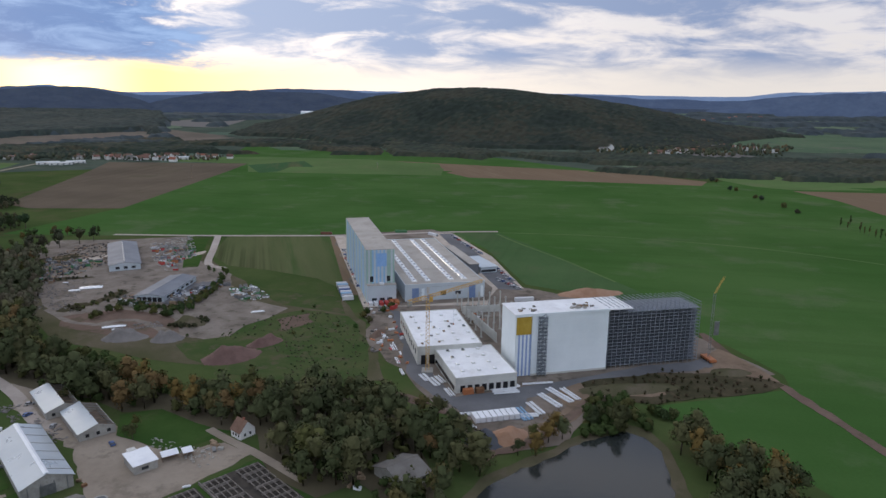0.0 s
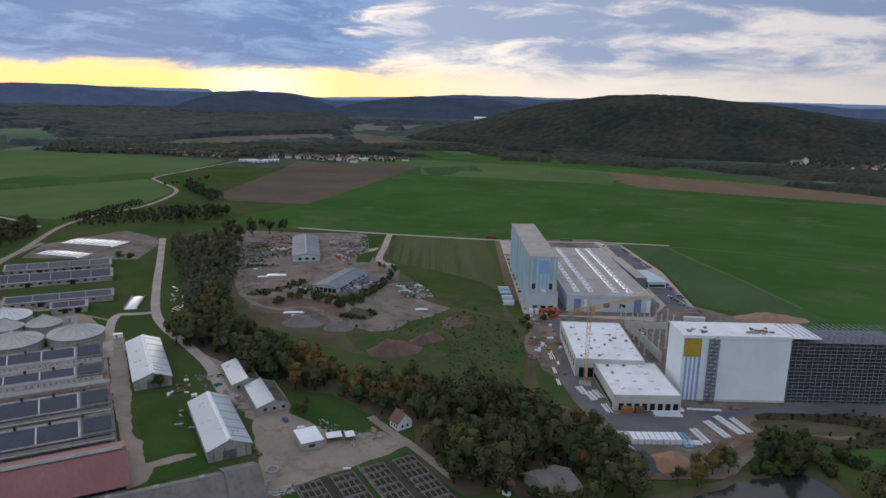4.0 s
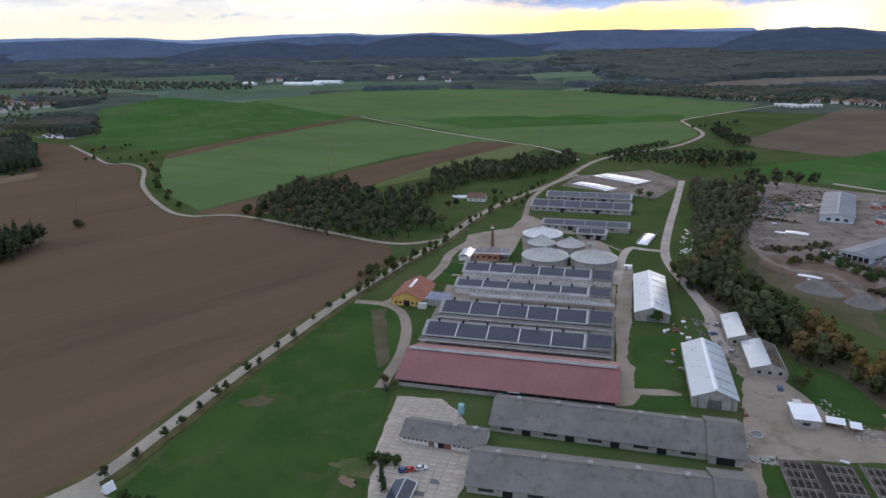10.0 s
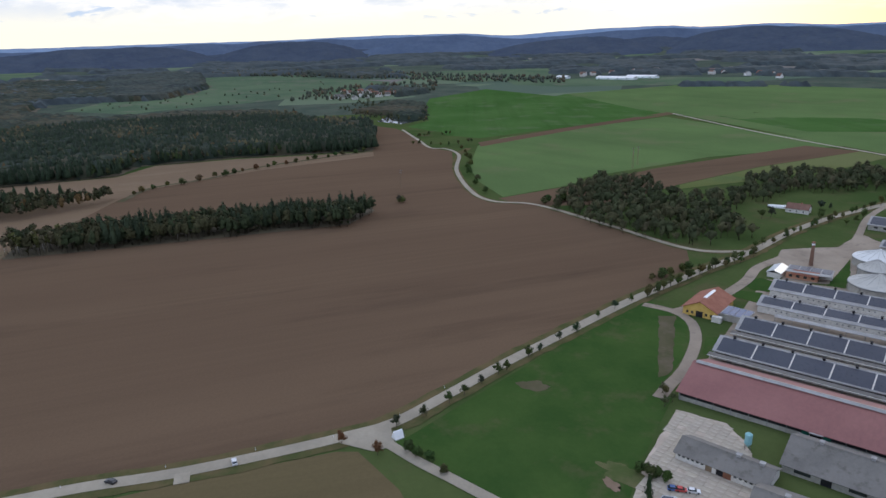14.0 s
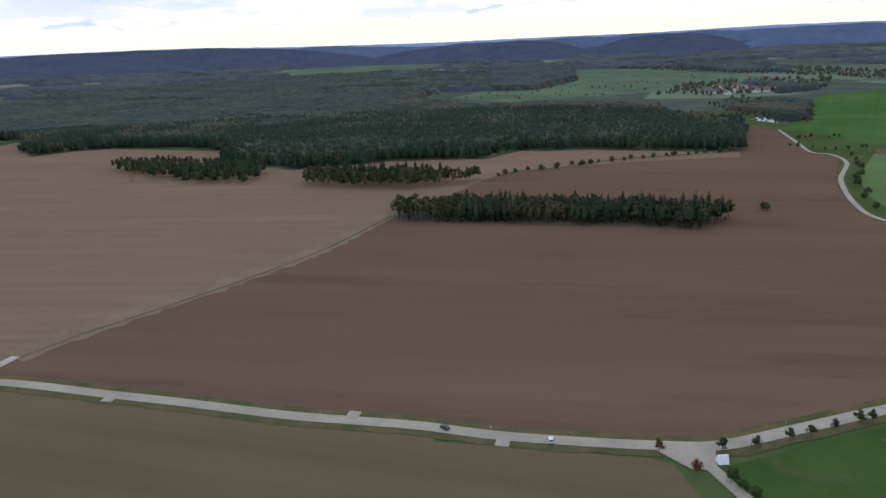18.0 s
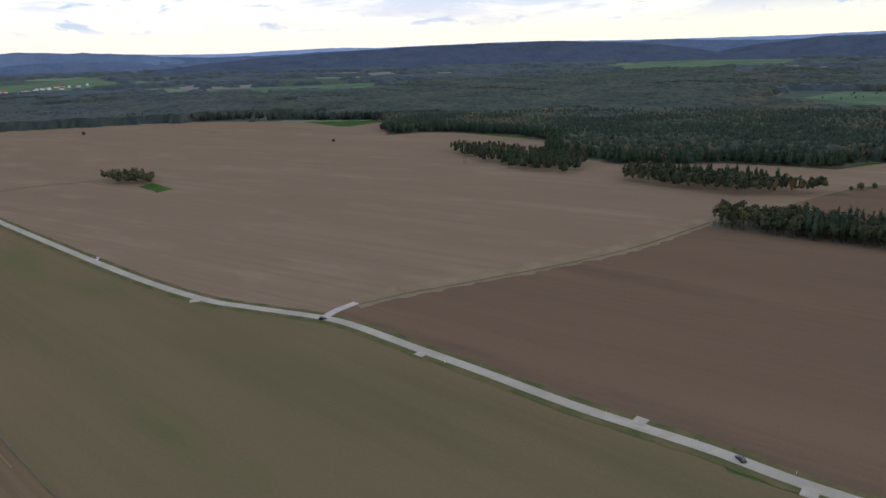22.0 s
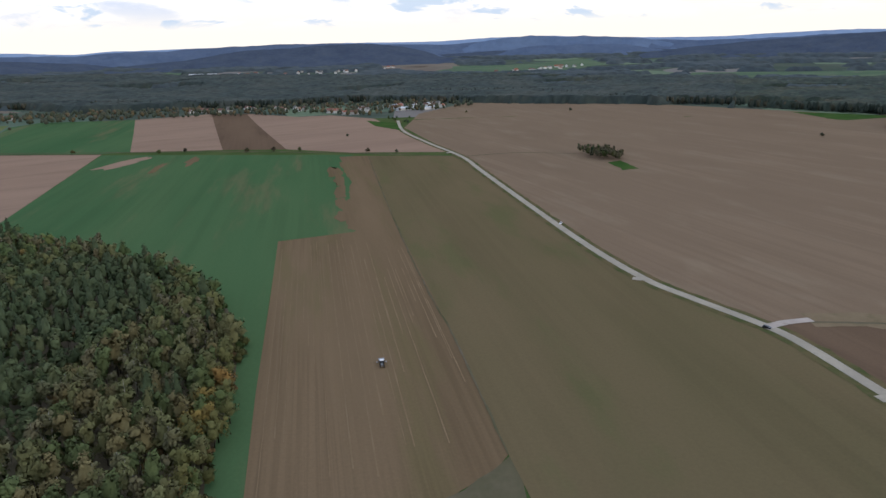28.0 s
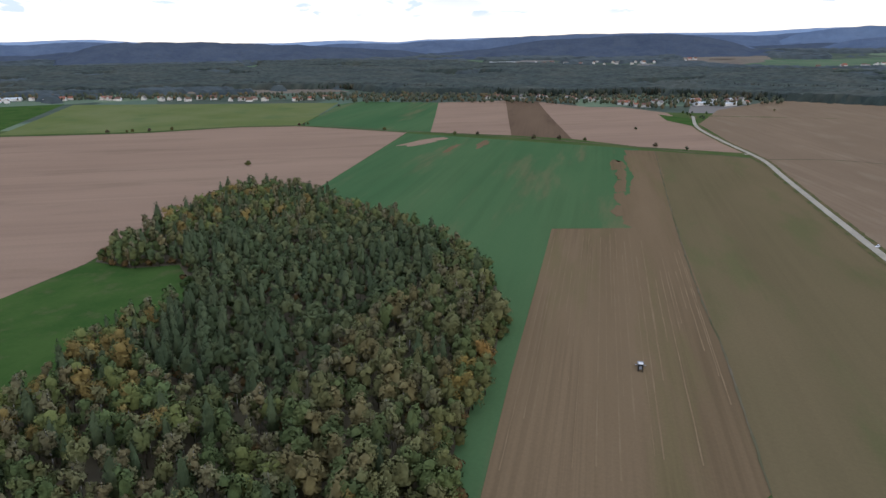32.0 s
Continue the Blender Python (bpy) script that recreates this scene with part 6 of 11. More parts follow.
# the great forest in the west
FOREST = [(-738.1, -995.0), (-801.1, -971.8), (-833.6, -920.6), (-864.0, -794.6), (-839.0, -711.8), (-730.9, -608.9), (-716.8, -492.0), (-742.8, -441.5), (-800.6, -389.4), (-837.8, -276.2), (-904.2, -264.9), (-941.4, -154.5), (-947.6, 31.9), (-1108.4, 41.5), (-1270.0, 34.6), (-1345.0, -66.0), (-1554.5, -156.4), (-1585.3, -324.6), (-1520.1, -500.3), (-1603.5, -629.6), (-1689.4, -719.1), (-1956.4, -786.4), (-1932.4, -554.0), (-2069.3, -410.5), (-2130.0, -350.0), (-2746.6, -548.3), (-2566.3, -869.4), (-2725.4, -1172.1), (-2316.3, -1155.8), (-2250.4, -1437.2), (-2131.8, -1616.6), (-2008.6, -1788.5), (-1684.7, -2024.3), (-1348.8, -1890.1), (-1197.4, -1943.8), (-843.5, -1389.6), (-886.5, -1201.2)]
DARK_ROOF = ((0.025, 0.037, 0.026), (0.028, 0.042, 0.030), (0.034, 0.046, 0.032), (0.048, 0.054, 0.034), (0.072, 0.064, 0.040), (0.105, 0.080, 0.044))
# two palettes for farther woods, with bluish haze mixed into the leaf colours
HAZED_ROOF = ((0.037, 0.050, 0.045), (0.043, 0.057, 0.050), (0.048, 0.061, 0.051), (0.060, 0.068, 0.056), (0.082, 0.075, 0.058))
FAR_HAZED_ROOF = ((0.048, 0.064, 0.070), (0.055, 0.071, 0.076), (0.063, 0.078, 0.078), (0.078, 0.089, 0.085))
patch("wood_floor", FOREST, LITTER, 0.30, "dark ground under the wide forest", "ground", ragged=4.0)
pts = scatter(FOREST, 7.4, 41)
away = np.hypot(pts[:, 0], pts[:, 1])
rim = near_line(pts, FOREST[:13])
FRONT_MIX = ((6, "pine", (PINE, PINE, (0.042, 0.062, 0.032))), (1.8, "slim", (OLIVE, GREEN)), (1.3, "birch", (GREYISH, (0.128, 0.098, 0.046), (0.095, 0.080, 0.044))))
plant("forest_edge", pts[rim < 34], FRONT_MIX, 1, 42, "dark edge of the forest, pines with autumn birches", size=0.92, far=0.08)
deep = (rim >= 34) & (away < 1480)
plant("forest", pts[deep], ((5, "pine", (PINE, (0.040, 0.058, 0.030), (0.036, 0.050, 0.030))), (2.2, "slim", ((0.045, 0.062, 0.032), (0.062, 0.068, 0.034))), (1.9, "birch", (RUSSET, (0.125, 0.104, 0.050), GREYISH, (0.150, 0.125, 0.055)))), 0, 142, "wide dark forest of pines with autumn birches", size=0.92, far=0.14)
canopy("forest_canopy", FOREST, 12.5, DARK_ROOF, "closed leaf roof of the wide forest", 9.5, seed=2, inset=16.0)
area = [(113.8, -2067.5), (-204.0, -1941.8), (-337.7, -1920.8), (-467.2, -1695.9), (-693.6, -1495.4), (-894.2, -1240.4), (-1000.0, -1150.0), (-1010.0, -900.0), (-1060.0, -740.0), (-1282.4, -608.1), (-2733.2, -1327.3), (-2107.0, -1745.6), (-1629.8, -1984.8), (-1326.2, -1845.3), (-886.3, -2073.9), (-459.1, -2564.6), (45.0, -2680.2), (130.9, -2516.2)]
canopy("forest_canopy", area, 15.0, ((0.030, 0.043, 0.033), (0.035, 0.050, 0.037), (0.041, 0.054, 0.039), (0.057, 0.064, 0.043), (0.086, 0.077, 0.049)), "closed leaf roof of the forest under the hills", 11.0, -0.5, seed=3)
area = [(1319.3, -1817.6), (1050.9, -1835.8), (799.5, -1849.7), (491.5, -1790.0), (317.2, -1776.9), (149.9, -1846.4), (-158.9, -1753.4), (-531.1, -1593.1), (-696.8, -1427.8), (-1039.3, -2148.4), (-875.6, -2194.7), (-172.4, -2586.7), (998.1, -3004.8), (1688.4, -2994.2), (2002.1, -2795.1)]
canopy("forest_canopy", area, 17.0, HAZED_ROOF, "dark belt of forest behind the village", 11.0, -0.5, seed=4)
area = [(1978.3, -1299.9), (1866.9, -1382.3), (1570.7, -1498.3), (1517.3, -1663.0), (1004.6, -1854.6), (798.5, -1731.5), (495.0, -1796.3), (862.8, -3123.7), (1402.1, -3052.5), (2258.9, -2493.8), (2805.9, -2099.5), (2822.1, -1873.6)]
canopy("forest_canopy", area, 16.0, HAZED_ROOF, "dark belt of forest behind the long village", 11.0, -0.45, seed=5)
for seed, line in ((171, [(113.8, -2067.5), (-204.0, -1941.8), (-337.7, -1920.8), (-467.2, -1695.9), (-693.6, -1495.4), (-894.2, -1223.4)]), (172, [(1319.3, -1817.6), (1050.9, -1835.8), (799.5, -1849.7), (491.5, -1790.0), (317.2, -1776.9), (149.9, -1846.4), (-158.9, -1753.4)])):
    rng = random.Random(seed)
    row = np.array([(p.x + rng.uniform(-16, 16), p.y + rng.uniform(-16, 16)) for p in smooth_line(line, 3.2)])
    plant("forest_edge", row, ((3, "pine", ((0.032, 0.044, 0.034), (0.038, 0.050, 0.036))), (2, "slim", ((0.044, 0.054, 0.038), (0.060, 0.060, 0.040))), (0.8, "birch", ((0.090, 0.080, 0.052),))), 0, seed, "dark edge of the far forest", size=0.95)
area = [(-2710.1, -872.1), (-2987.9, -722.9), (-2841.3, -554.4), (-2459.4, -484.0), (-2217.5, -362.1), (-2027.3, -418.2), (-1940.1, -558.8), (-1941.7, -635.3)]
canopy("forest_canopy", area, 15.0, HAZED_ROOF, "dark forest on the plain", 11.0, seed=6)
canopy("far_coppice", [(-2815.0, -168.7), (-2965.7, 92.0), (-2650.1, 162.9), (-2371.3, 106.8), (-2437.6, -76.5)], 12.0, HAZED_ROOF, "small wood on the far plain", 11.0, seed=7)
canopy("far_coppice", [(-2098.1, 109.1), (-2297.3, 249.1), (-2206.5, 292.5), (-1937.2, 247.4), (-1829.7, 136.7)], 12.0, HAZED_ROOF, "small wood beside the far village", 9.0, seed=8)
canopy("far_coppice", [(-1504.0, 14.7), (-1692.0, 125.4), (-1599.2, 182.6), (-1329.6, 147.8), (-1330.7, 108.5), (-1420.0, 95.0)], 9.0, DARK_ROOF, "trees behind the village ponds", 8.0, seed=9)

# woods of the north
canopy("far_wood_canopy", [(-1928.0, 2974.8), (-2023.9, 3384.4), (-1670.6, 3238.0), (-1297.2, 3173.1), (-1074.8, 2679.5), (-893.0, 2133.5), (-1047.0, 1987.4), (-1230.5, 1888.4)], 15.0, HAZED_ROOF, "wide far wood across the valley", 12.0, seed=10)
canopy("far_wood_canopy", [(-2276.7, 2046.6), (-2649.5, 2618.2), (-2485.7, 3073.2), (-1880.9, 3292.1), (-1387.1, 3275.1), (-1177.7, 2846.5), (-1002.4, 2326.1), (-1113.2, 2191.6), (-1216.4, 1946.5), (-1321.7, 1631.7), (-1492.1, 1669.9), (-1701.8, 1787.0), (-1939.0, 1853.0)], 15.0, HAZED_ROOF, "wide dark far wood in the valley", 12.0, -0.42, seed=11)
canopy("far_wood_canopy", [(-829.9, 1972.8), (-622.8, 2020.4), (-455.7, 2042.6), (-169.3, 1835.3), (-156.9, 1699.0), (-358.3, 1678.5), (-506.8, 1654.6), (-620.0, 1656.8), (-735.7, 1577.1), (-909.8, 1484.4), (-1212.5, 1355.5), (-1367.3, 1344.8), (-1243.1, 1534.5), (-986.3, 1732.4)], 8.5, DARK_ROOF, "belt of trees behind the fields and the village", 9.0, -0.34, seed=12)
STREAM = [(-194.9, 2064.4), (-107.2, 2032.9), (170.8, 1743.9), (404.8, 1746.5), (596.8, 1709.6), (661.5, 1655.2), (1061.0, 1612.3), (1500.0, 1560.0), (1260.0, 1180.0), (829.8, 1252.7), (590.0, 1278.6), (508.1, 1289.9), (367.8, 1377.2), (154.8, 1572.9), (24.2, 1671.0), (-116.1, 1678.1)]
canopy("far_wood_canopy", STREAM, 9.0, ((0.036, 0.048, 0.034), (0.046, 0.056, 0.036), (0.060, 0.062, 0.040), (0.085, 0.070, 0.042)), "line of woods along the stream", 9.0, -0.30, seed=13)
canopy("hill_canopy", [(-690, 1890), (1230, 1890), (1230, 2560), (-690, 2560)], 9.0, ((0.026, 0.035, 0.027), (0.031, 0.041, 0.030), (0.036, 0.045, 0.032), (0.050, 0.050, 0.034), (0.074, 0.056, 0.036)), "dark mixed wood covering the long hill", 10.0, seed=14)

# scattered woods and hedges of the far valley
RADII = np.concatenate([np.arange(1950, 2900, 17.0), np.arange(2900, 4020, 26.0)])
turns = np.radians(np.arange(0, 360.01, 0.36))
gr, ga = np.meshgrid(RADII, turns, indexing="ij")
chance = np.random.default_rng(15)
gr = gr + chance.uniform(-6, 6, gr.shape)
pts = np.c_[(gr * np.cos(ga)).ravel(), (gr * np.sin(ga)).ravel()]
spread = np.array([noise.noise((a * 9.0, r / 210, 3.0)) + 0.55 * noise.noise((a * 31.0, r / 70, 5.0)) for r, a in zip(gr.ravel(), ga.ravel())])
ok = spread > 0.07 - 0.10 * (gr.ravel() - 1950) / 2000
ok &= (gr.ravel() > 1990)
for plot in OPEN_LAND:
    ok &= ~inside(pts, plot)
ok &= ~inside(pts, [(-760, 1850), (1300, 1850), (1300, 2990), (-760, 2990)])
leaf_roof("valley_woods", pts, gr.shape, ok, 12.0, FAR_HAZED_ROOF, "scattered dark woods and hedges of the far valley", 3.0, 16)
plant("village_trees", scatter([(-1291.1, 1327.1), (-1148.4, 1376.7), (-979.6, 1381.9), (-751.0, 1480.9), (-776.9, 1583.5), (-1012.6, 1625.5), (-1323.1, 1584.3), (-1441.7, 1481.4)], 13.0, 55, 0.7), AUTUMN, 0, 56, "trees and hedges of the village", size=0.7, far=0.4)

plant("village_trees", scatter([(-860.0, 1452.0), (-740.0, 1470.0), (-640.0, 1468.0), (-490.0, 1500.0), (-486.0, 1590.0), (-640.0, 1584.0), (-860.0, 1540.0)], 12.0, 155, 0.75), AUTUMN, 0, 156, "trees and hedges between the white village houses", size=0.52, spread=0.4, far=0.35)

# the belt between farm and works
BELT = [(-412.0, 566.0), (-366.0, 592.0), (-268.0, 430.0), (-256.0, 398.0), (-217.0, 350.0), (-193.0, 329.0), (-172.0, 320.0), (-147.0, 309.0), (-131.0, 303.0), (-114.0, 298.0), (-95.0, 297.0), (-76.0, 300.0), (-58.0, 303.0), (-42.0, 301.0), (-32.0, 297.0), (-22.0, 287.0), (-10.0, 262.0), (-1.1, 232.2), (-1.2, 201.9), (-9.1, 205.6), (-29.5, 227.8), (-43.8, 217.6), (-63.0, 231.4), (-70.6, 244.4), (-77.0, 264.0), (-96.0, 268.5), (-107.0, 274.0), (-127.0, 287.0), (-143.0, 283.0), (-165.0, 297.0), (-190.0, 303.0), (-232.0, 322.0), (-256.0, 344.0), (-277.0, 388.0), (-312.0, 437.0), (-355.0, 492.0)]
patch("wood_floor", BELT, LITTER, 0.20, "dark ground under the tree belt", "ground")
pts = scatter(BELT, 7.6, 71)
SHED = -13.2, 221.2
pts = pts[np.hypot(pts[:, 0] - SHED[0], pts[:, 1] - SHED[1] - 9.0) > 17.0]
head = pts[:, 1] - 0.5 * pts[:, 0] > 520
plant("tree_belt", pts[~head], AUTUMN, 3, 72, "dense belt of autumn oaks and alders behind the farm", size=0.98, spread=0.34)
plant("tree_belt", pts[head], ((4, "broad", ((0.110, 0.114, 0.062), (0.134, 0.124, 0.076), (0.098, 0.110, 0.058))), (1.6, "birch", ((0.165, 0.138, 0.094), (0.145, 0.128, 0.082))), (1.2, "slim", ((0.104, 0.110, 0.062), (0.138, 0.118, 0.074)))), 3, 172, "thin greyish autumn trees along the lane", size=0.72, spread=0.40)
plant("belt_understorey", scatter(BELT, 8.0, 73), ((1, "bush", (GREEN, OLIVE)),), 1, 74, "bushes beneath the tree belt", size=1.2)
plant("field_wood", scatter([(-546.1, 168.9), (-631.7, 223.9), (-666.9, 252.9), (-633.6, 297.1), (-581.6, 289.2), (-559.4, 313.1), (-567.7, 351.1), (-620.1, 393.7), (-631.8, 459.5), (-626.4, 541.8), (-611.0, 596.4), (-557.0, 544.0), (-544.6, 454.9), (-557.4, 404.8), (-529.1, 334.7), (-485.4, 292.3), (-440.1, 285.1), (-423.9, 282.2), (-439.0, 260.5), (-408.4, 242.6), (-429.4, 219.4), (-487.0, 192.9)], 8.6, 75), ((5, "broad", ((0.058, 0.072, 0.034), (0.068, 0.078, 0.038), (0.084, 0.084, 0.042))), (1.2, "slim", ((0.060, 0.070, 0.036), (0.092, 0.084, 0.048)))), 2, 76, "dark thicket of broad trees beside the lane", size=0.74, spread=0.38)
plant("thicket", scatter([(-558.2, 600.4), (-485.2, 647.9), (-440.2, 695.3), (-486.0, 772.1), (-541.9, 771.4), (-604.0, 649.3)], 7.0, 77, 0.55), ((4, "broad", ((0.046, 0.060, 0.028), (0.056, 0.066, 0.032), (0.066, 0.070, 0.036))), (1, "broad", ((0.090, 0.080, 0.042),))), 1, 78, "trees round the crossroads", size=0.5)
plant("road_thicket", scatter([(-604.8, 623.8), (-620.2, 700.3), (-625.3, 791.8), (-600.7, 767.2), (-586.7, 662.9)], 6.0, 79), ((4, "broad", ((0.046, 0.060, 0.028), (0.056, 0.066, 0.032), (0.066, 0.070, 0.036))), (1, "broad", ((0.090, 0.080, 0.042),))), 1, 80, "hedge of trees along the bend of the road", size=0.4)
plant("road_thicket", scatter([(-670.7, 938.8), (-677.5, 976.4), (-549.1, 869.9), (-525.7, 813.2)], 7.0, 81), ((4, "broad", ((0.046, 0.060, 0.028), (0.056, 0.066, 0.032), (0.066, 0.070, 0.036))), (1, "broad", ((0.090, 0.080, 0.042),))), 1, 82, "thicket beside the brown field", size=0.65)
plant("pond_trees", scatter([(33.0, 251.1), (49.2, 266.4), (48.8, 256.3), (36.4, 242.1)], 6.5, 83), AUTUMN, 3, 84, "alders on the pond's bank", size=0.62)
plant("pond_trees", scatter([(64.0, 268.0), (70.0, 279.0), (80.0, 280.0), (82.0, 272.0), (72.0, 264.0)], 5.5, 85), ((1, "broad", ((0.050, 0.066, 0.028), (0.066, 0.072, 0.030))),), 3, 86, "dark alders on the pond's bank", size=0.72)
plant("pond_bushes", scatter([(57.1, 268.0), (70.4, 296.3), (89.0, 306.2), (92.1, 288.0), (91.6, 268.9), (79.8, 275.4), (65.3, 260.8)], 4.5, 185), ((1, "bush", (GREEN, OLIVE)),), 2, 186, "bushes under the alders on the bank", "bushes", size=1.1)
plant("pond_trees", scatter([(103.0, 257.2), (118.0, 262.5), (114.9, 243.6), (120.5, 231.1), (123.9, 212.6), (118.5, 187.7), (85.5, 186.9), (97.0, 222.7)], 7.5, 87), AUTUMN, 3, 88, "willows and oaks beside the pond", size=1.0)
plant("bank_scrub", scatter([(71.1, 322.5), (118.9, 338.3), (170.9, 333.0), (178.3, 322.6), (162.3, 313.6), (103.3, 299.3), (89.8, 300.8), (75.7, 300.4)], 3.6, 191, 0.6), ((1, "bush", ((0.072, 0.060, 0.030), (0.056, 0.058, 0.026), (0.098, 0.074, 0.044))),), 1, 192, "brown scrub and brambles on the bank", "bushes", size=0.42, spread=0.4)
wet = scatter([(-6.0, 290.7), (13.1, 264.3), (16.4, 241.2), (14.2, 227.1), (-3.0, 218.0), (-14.6, 209.7), (-7.8, 257.7)], 7.0, 189)
wet = wet[np.hypot(wet[:, 0] - SHED[0], wet[:, 1] - SHED[1] - 9.0) > 15.0]
plant("shed_trees", wet, AUTUMN, 3, 190, "alders and oaks round the old shed", size=0.8)
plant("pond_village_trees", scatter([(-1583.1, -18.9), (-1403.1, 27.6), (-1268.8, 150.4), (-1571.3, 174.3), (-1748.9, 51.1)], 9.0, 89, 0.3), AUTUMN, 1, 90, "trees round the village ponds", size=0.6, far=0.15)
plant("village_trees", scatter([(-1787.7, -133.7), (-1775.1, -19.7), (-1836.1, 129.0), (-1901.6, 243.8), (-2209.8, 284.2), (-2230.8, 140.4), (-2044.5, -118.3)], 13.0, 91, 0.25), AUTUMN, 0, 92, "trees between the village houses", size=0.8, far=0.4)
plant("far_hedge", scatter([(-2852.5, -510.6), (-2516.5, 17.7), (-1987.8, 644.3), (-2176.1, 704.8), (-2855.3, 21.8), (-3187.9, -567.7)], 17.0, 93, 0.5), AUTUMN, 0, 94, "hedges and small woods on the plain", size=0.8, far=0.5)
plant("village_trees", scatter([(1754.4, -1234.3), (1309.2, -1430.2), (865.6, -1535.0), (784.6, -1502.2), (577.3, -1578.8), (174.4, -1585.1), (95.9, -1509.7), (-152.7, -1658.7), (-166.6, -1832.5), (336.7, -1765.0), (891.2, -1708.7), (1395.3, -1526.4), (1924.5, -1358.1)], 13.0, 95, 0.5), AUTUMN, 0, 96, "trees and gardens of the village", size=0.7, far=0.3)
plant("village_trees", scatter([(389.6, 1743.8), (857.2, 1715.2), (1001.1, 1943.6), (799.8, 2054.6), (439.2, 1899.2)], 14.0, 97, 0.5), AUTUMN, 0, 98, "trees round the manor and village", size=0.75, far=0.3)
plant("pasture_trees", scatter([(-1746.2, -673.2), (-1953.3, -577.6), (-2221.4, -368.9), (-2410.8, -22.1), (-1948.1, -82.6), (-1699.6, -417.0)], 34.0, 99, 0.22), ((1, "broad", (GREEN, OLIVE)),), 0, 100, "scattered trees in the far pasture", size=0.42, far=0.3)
plant("rough_bushes", scatter([(-193.0, 414.9), (-168.3, 437.5), (-128.0, 474.5), (-65.1, 457.4), (-39.3, 377.2), (-44.4, 324.2), (-75.7, 330.1), (-110.1, 409.3), (-140.5, 365.1), (-162.2, 347.9)], 11.0, 101, 0.09), ((1, "bush", (GREEN, OLIVE, OLIVE)),), 2, 102, "scattered weedy bushes on the rough ground", "bushes", size=0.55)
plant("depot_hedge", scatter([(-221.4, 442.7), (-202.5, 439.0), (-176.5, 428.4), (-170.2, 446.8), (-165.7, 500.3), (-170.5, 508.2), (-177.3, 458.4), (-184.0, 440.4), (-210.2, 450.3), (-225.2, 453.1)], 2.9, 187), ((1, "bush", (GREEN, (0.045, 0.062, 0.024), OLIVE)),), 2, 188, "dark hedge along the depot's front", "hedge", size=0.66)
plant("yard_scrub", scatter([(-258.9, 434.7), (-245.8, 443.9), (-238.1, 468.6), (-234.7, 494.9), (-224.3, 470.0), (-230.0, 447.0), (-238.6, 428.4), (-249.9, 423.8)], 4.2, 193, 0.55), ((1, "bush", ((0.070, 0.064, 0.034), (0.054, 0.062, 0.030), OLIVE)),), 2, 194, "brown and green scrub across the yard", "bushes", size=0.55, spread=0.4)
plant("yard_scrub", scatter([(-316.3, 501.1), (-279.9, 512.0), (-279.0, 516.5), (-317.0, 507.5)], 3.0, 195, 0.8), ((1, "bush", ((0.060, 0.056, 0.034), (0.050, 0.056, 0.030))),), 2, 196, "low dark scrub on a bank in the yard", "bushes", size=0.5)
plant("mound_scrub", scatter([(-168.0, 402.0), (-164.0, 416.0), (-154.0, 417.0), (-148.0, 408.0), (-151.0, 399.0), (-160.0, 396.0)], 2.8, 197), ((1, "bush", ((0.058, 0.058, 0.030), (0.048, 0.056, 0.026))),), 2, 198, "dark brambles covering the mound", "bushes", size=0.62)
plant("yard_weeds", scatter([(-140.0, 372.0), (-124.0, 405.0), (-112.0, 424.0), (-82.0, 434.0), (-62.0, 426.0), (-42.0, 378.0), (-38.0, 322.0), (-72.0, 318.0), (-92.0, 362.0), (-112.0, 382.0)], 3.0, 199, 0.5), ((1, "bush", ((0.076, 0.112, 0.042), (0.094, 0.116, 0.050), (0.126, 0.116, 0.066))),), 0, 200, "knee-high weeds on the rough ground", "weeds", size=0.20, spread=0.5)
plant("yard_edge_bushes", scatter([(-241.1, 372.9), (-183.8, 346.0), (-138.7, 322.0), (-97.5, 312.0), (-124.4, 303.0), (-181.0, 329.0), (-222.8, 349.4)], 6.0, 103, 0.7), ((1, "bush", (GREEN, OLIVE)),), 2, 104, "bushes along the edge of the tree belt", "bushes", size=1.2)


# ---- the farm ----
FIBRE = material("grey_fibre_cement_roof", (0.146, 0.138, 0.126), (0.200, 0.188, 0.170), 0.12, 1.2, 0.85, rows=(0, 1.1, 0.35), third=((0.108, 0.100, 0.084), 0.7), contrast=0.5)
FIBRE_PALE = material("pale_grey_roof_sheets", (0.280, 0.275, 0.270), (0.370, 0.363, 0.355), 0.12, 1.2, 0.8, rows=(0, 1.1, 0.3), third=((0.213, 0.204, 0.191), 0.6))
RED_ROOF = material("faded_red_metal_roof", (0.222, 0.092, 0.086), (0.262, 0.114, 0.104), 0.05, 0.8, 0.65, rows=(0, 1.0, 0.25), spec=0.4)
TILE_RED = material("orange_red_roof_tiles", (0.250, 0.092, 0.058), (0.310, 0.126, 0.082), 0.3, 2.0, 0.8, rows=(90, 0.5, 0.4))
TILE_BROWN = material("brown_roof_tiles", (0.155, 0.085, 0.062), (0.20, 0.115, 0.085), 0.3, 2.0, 0.85, rows=(90, 0.5, 0.4), vary=0.4)
WHITE_METAL = material("pale_galvanised_roof", (0.42, 0.47, 0.50), (0.52, 0.56, 0.58), 0.05, 0.12, 0.30, metal=0.6, rows=(0, 1.2, 0.25), spec=0.6, contrast=0.6, depth=0.1)
WHITE_SHEET = material("white_plastic_sheet", (0.76, 0.77, 0.79), (0.85, 0.86, 0.87), 0.12, 1.0, 0.34, spec=0.6, third=((0.66, 0.67, 0.68), 0.5), depth=0.12)
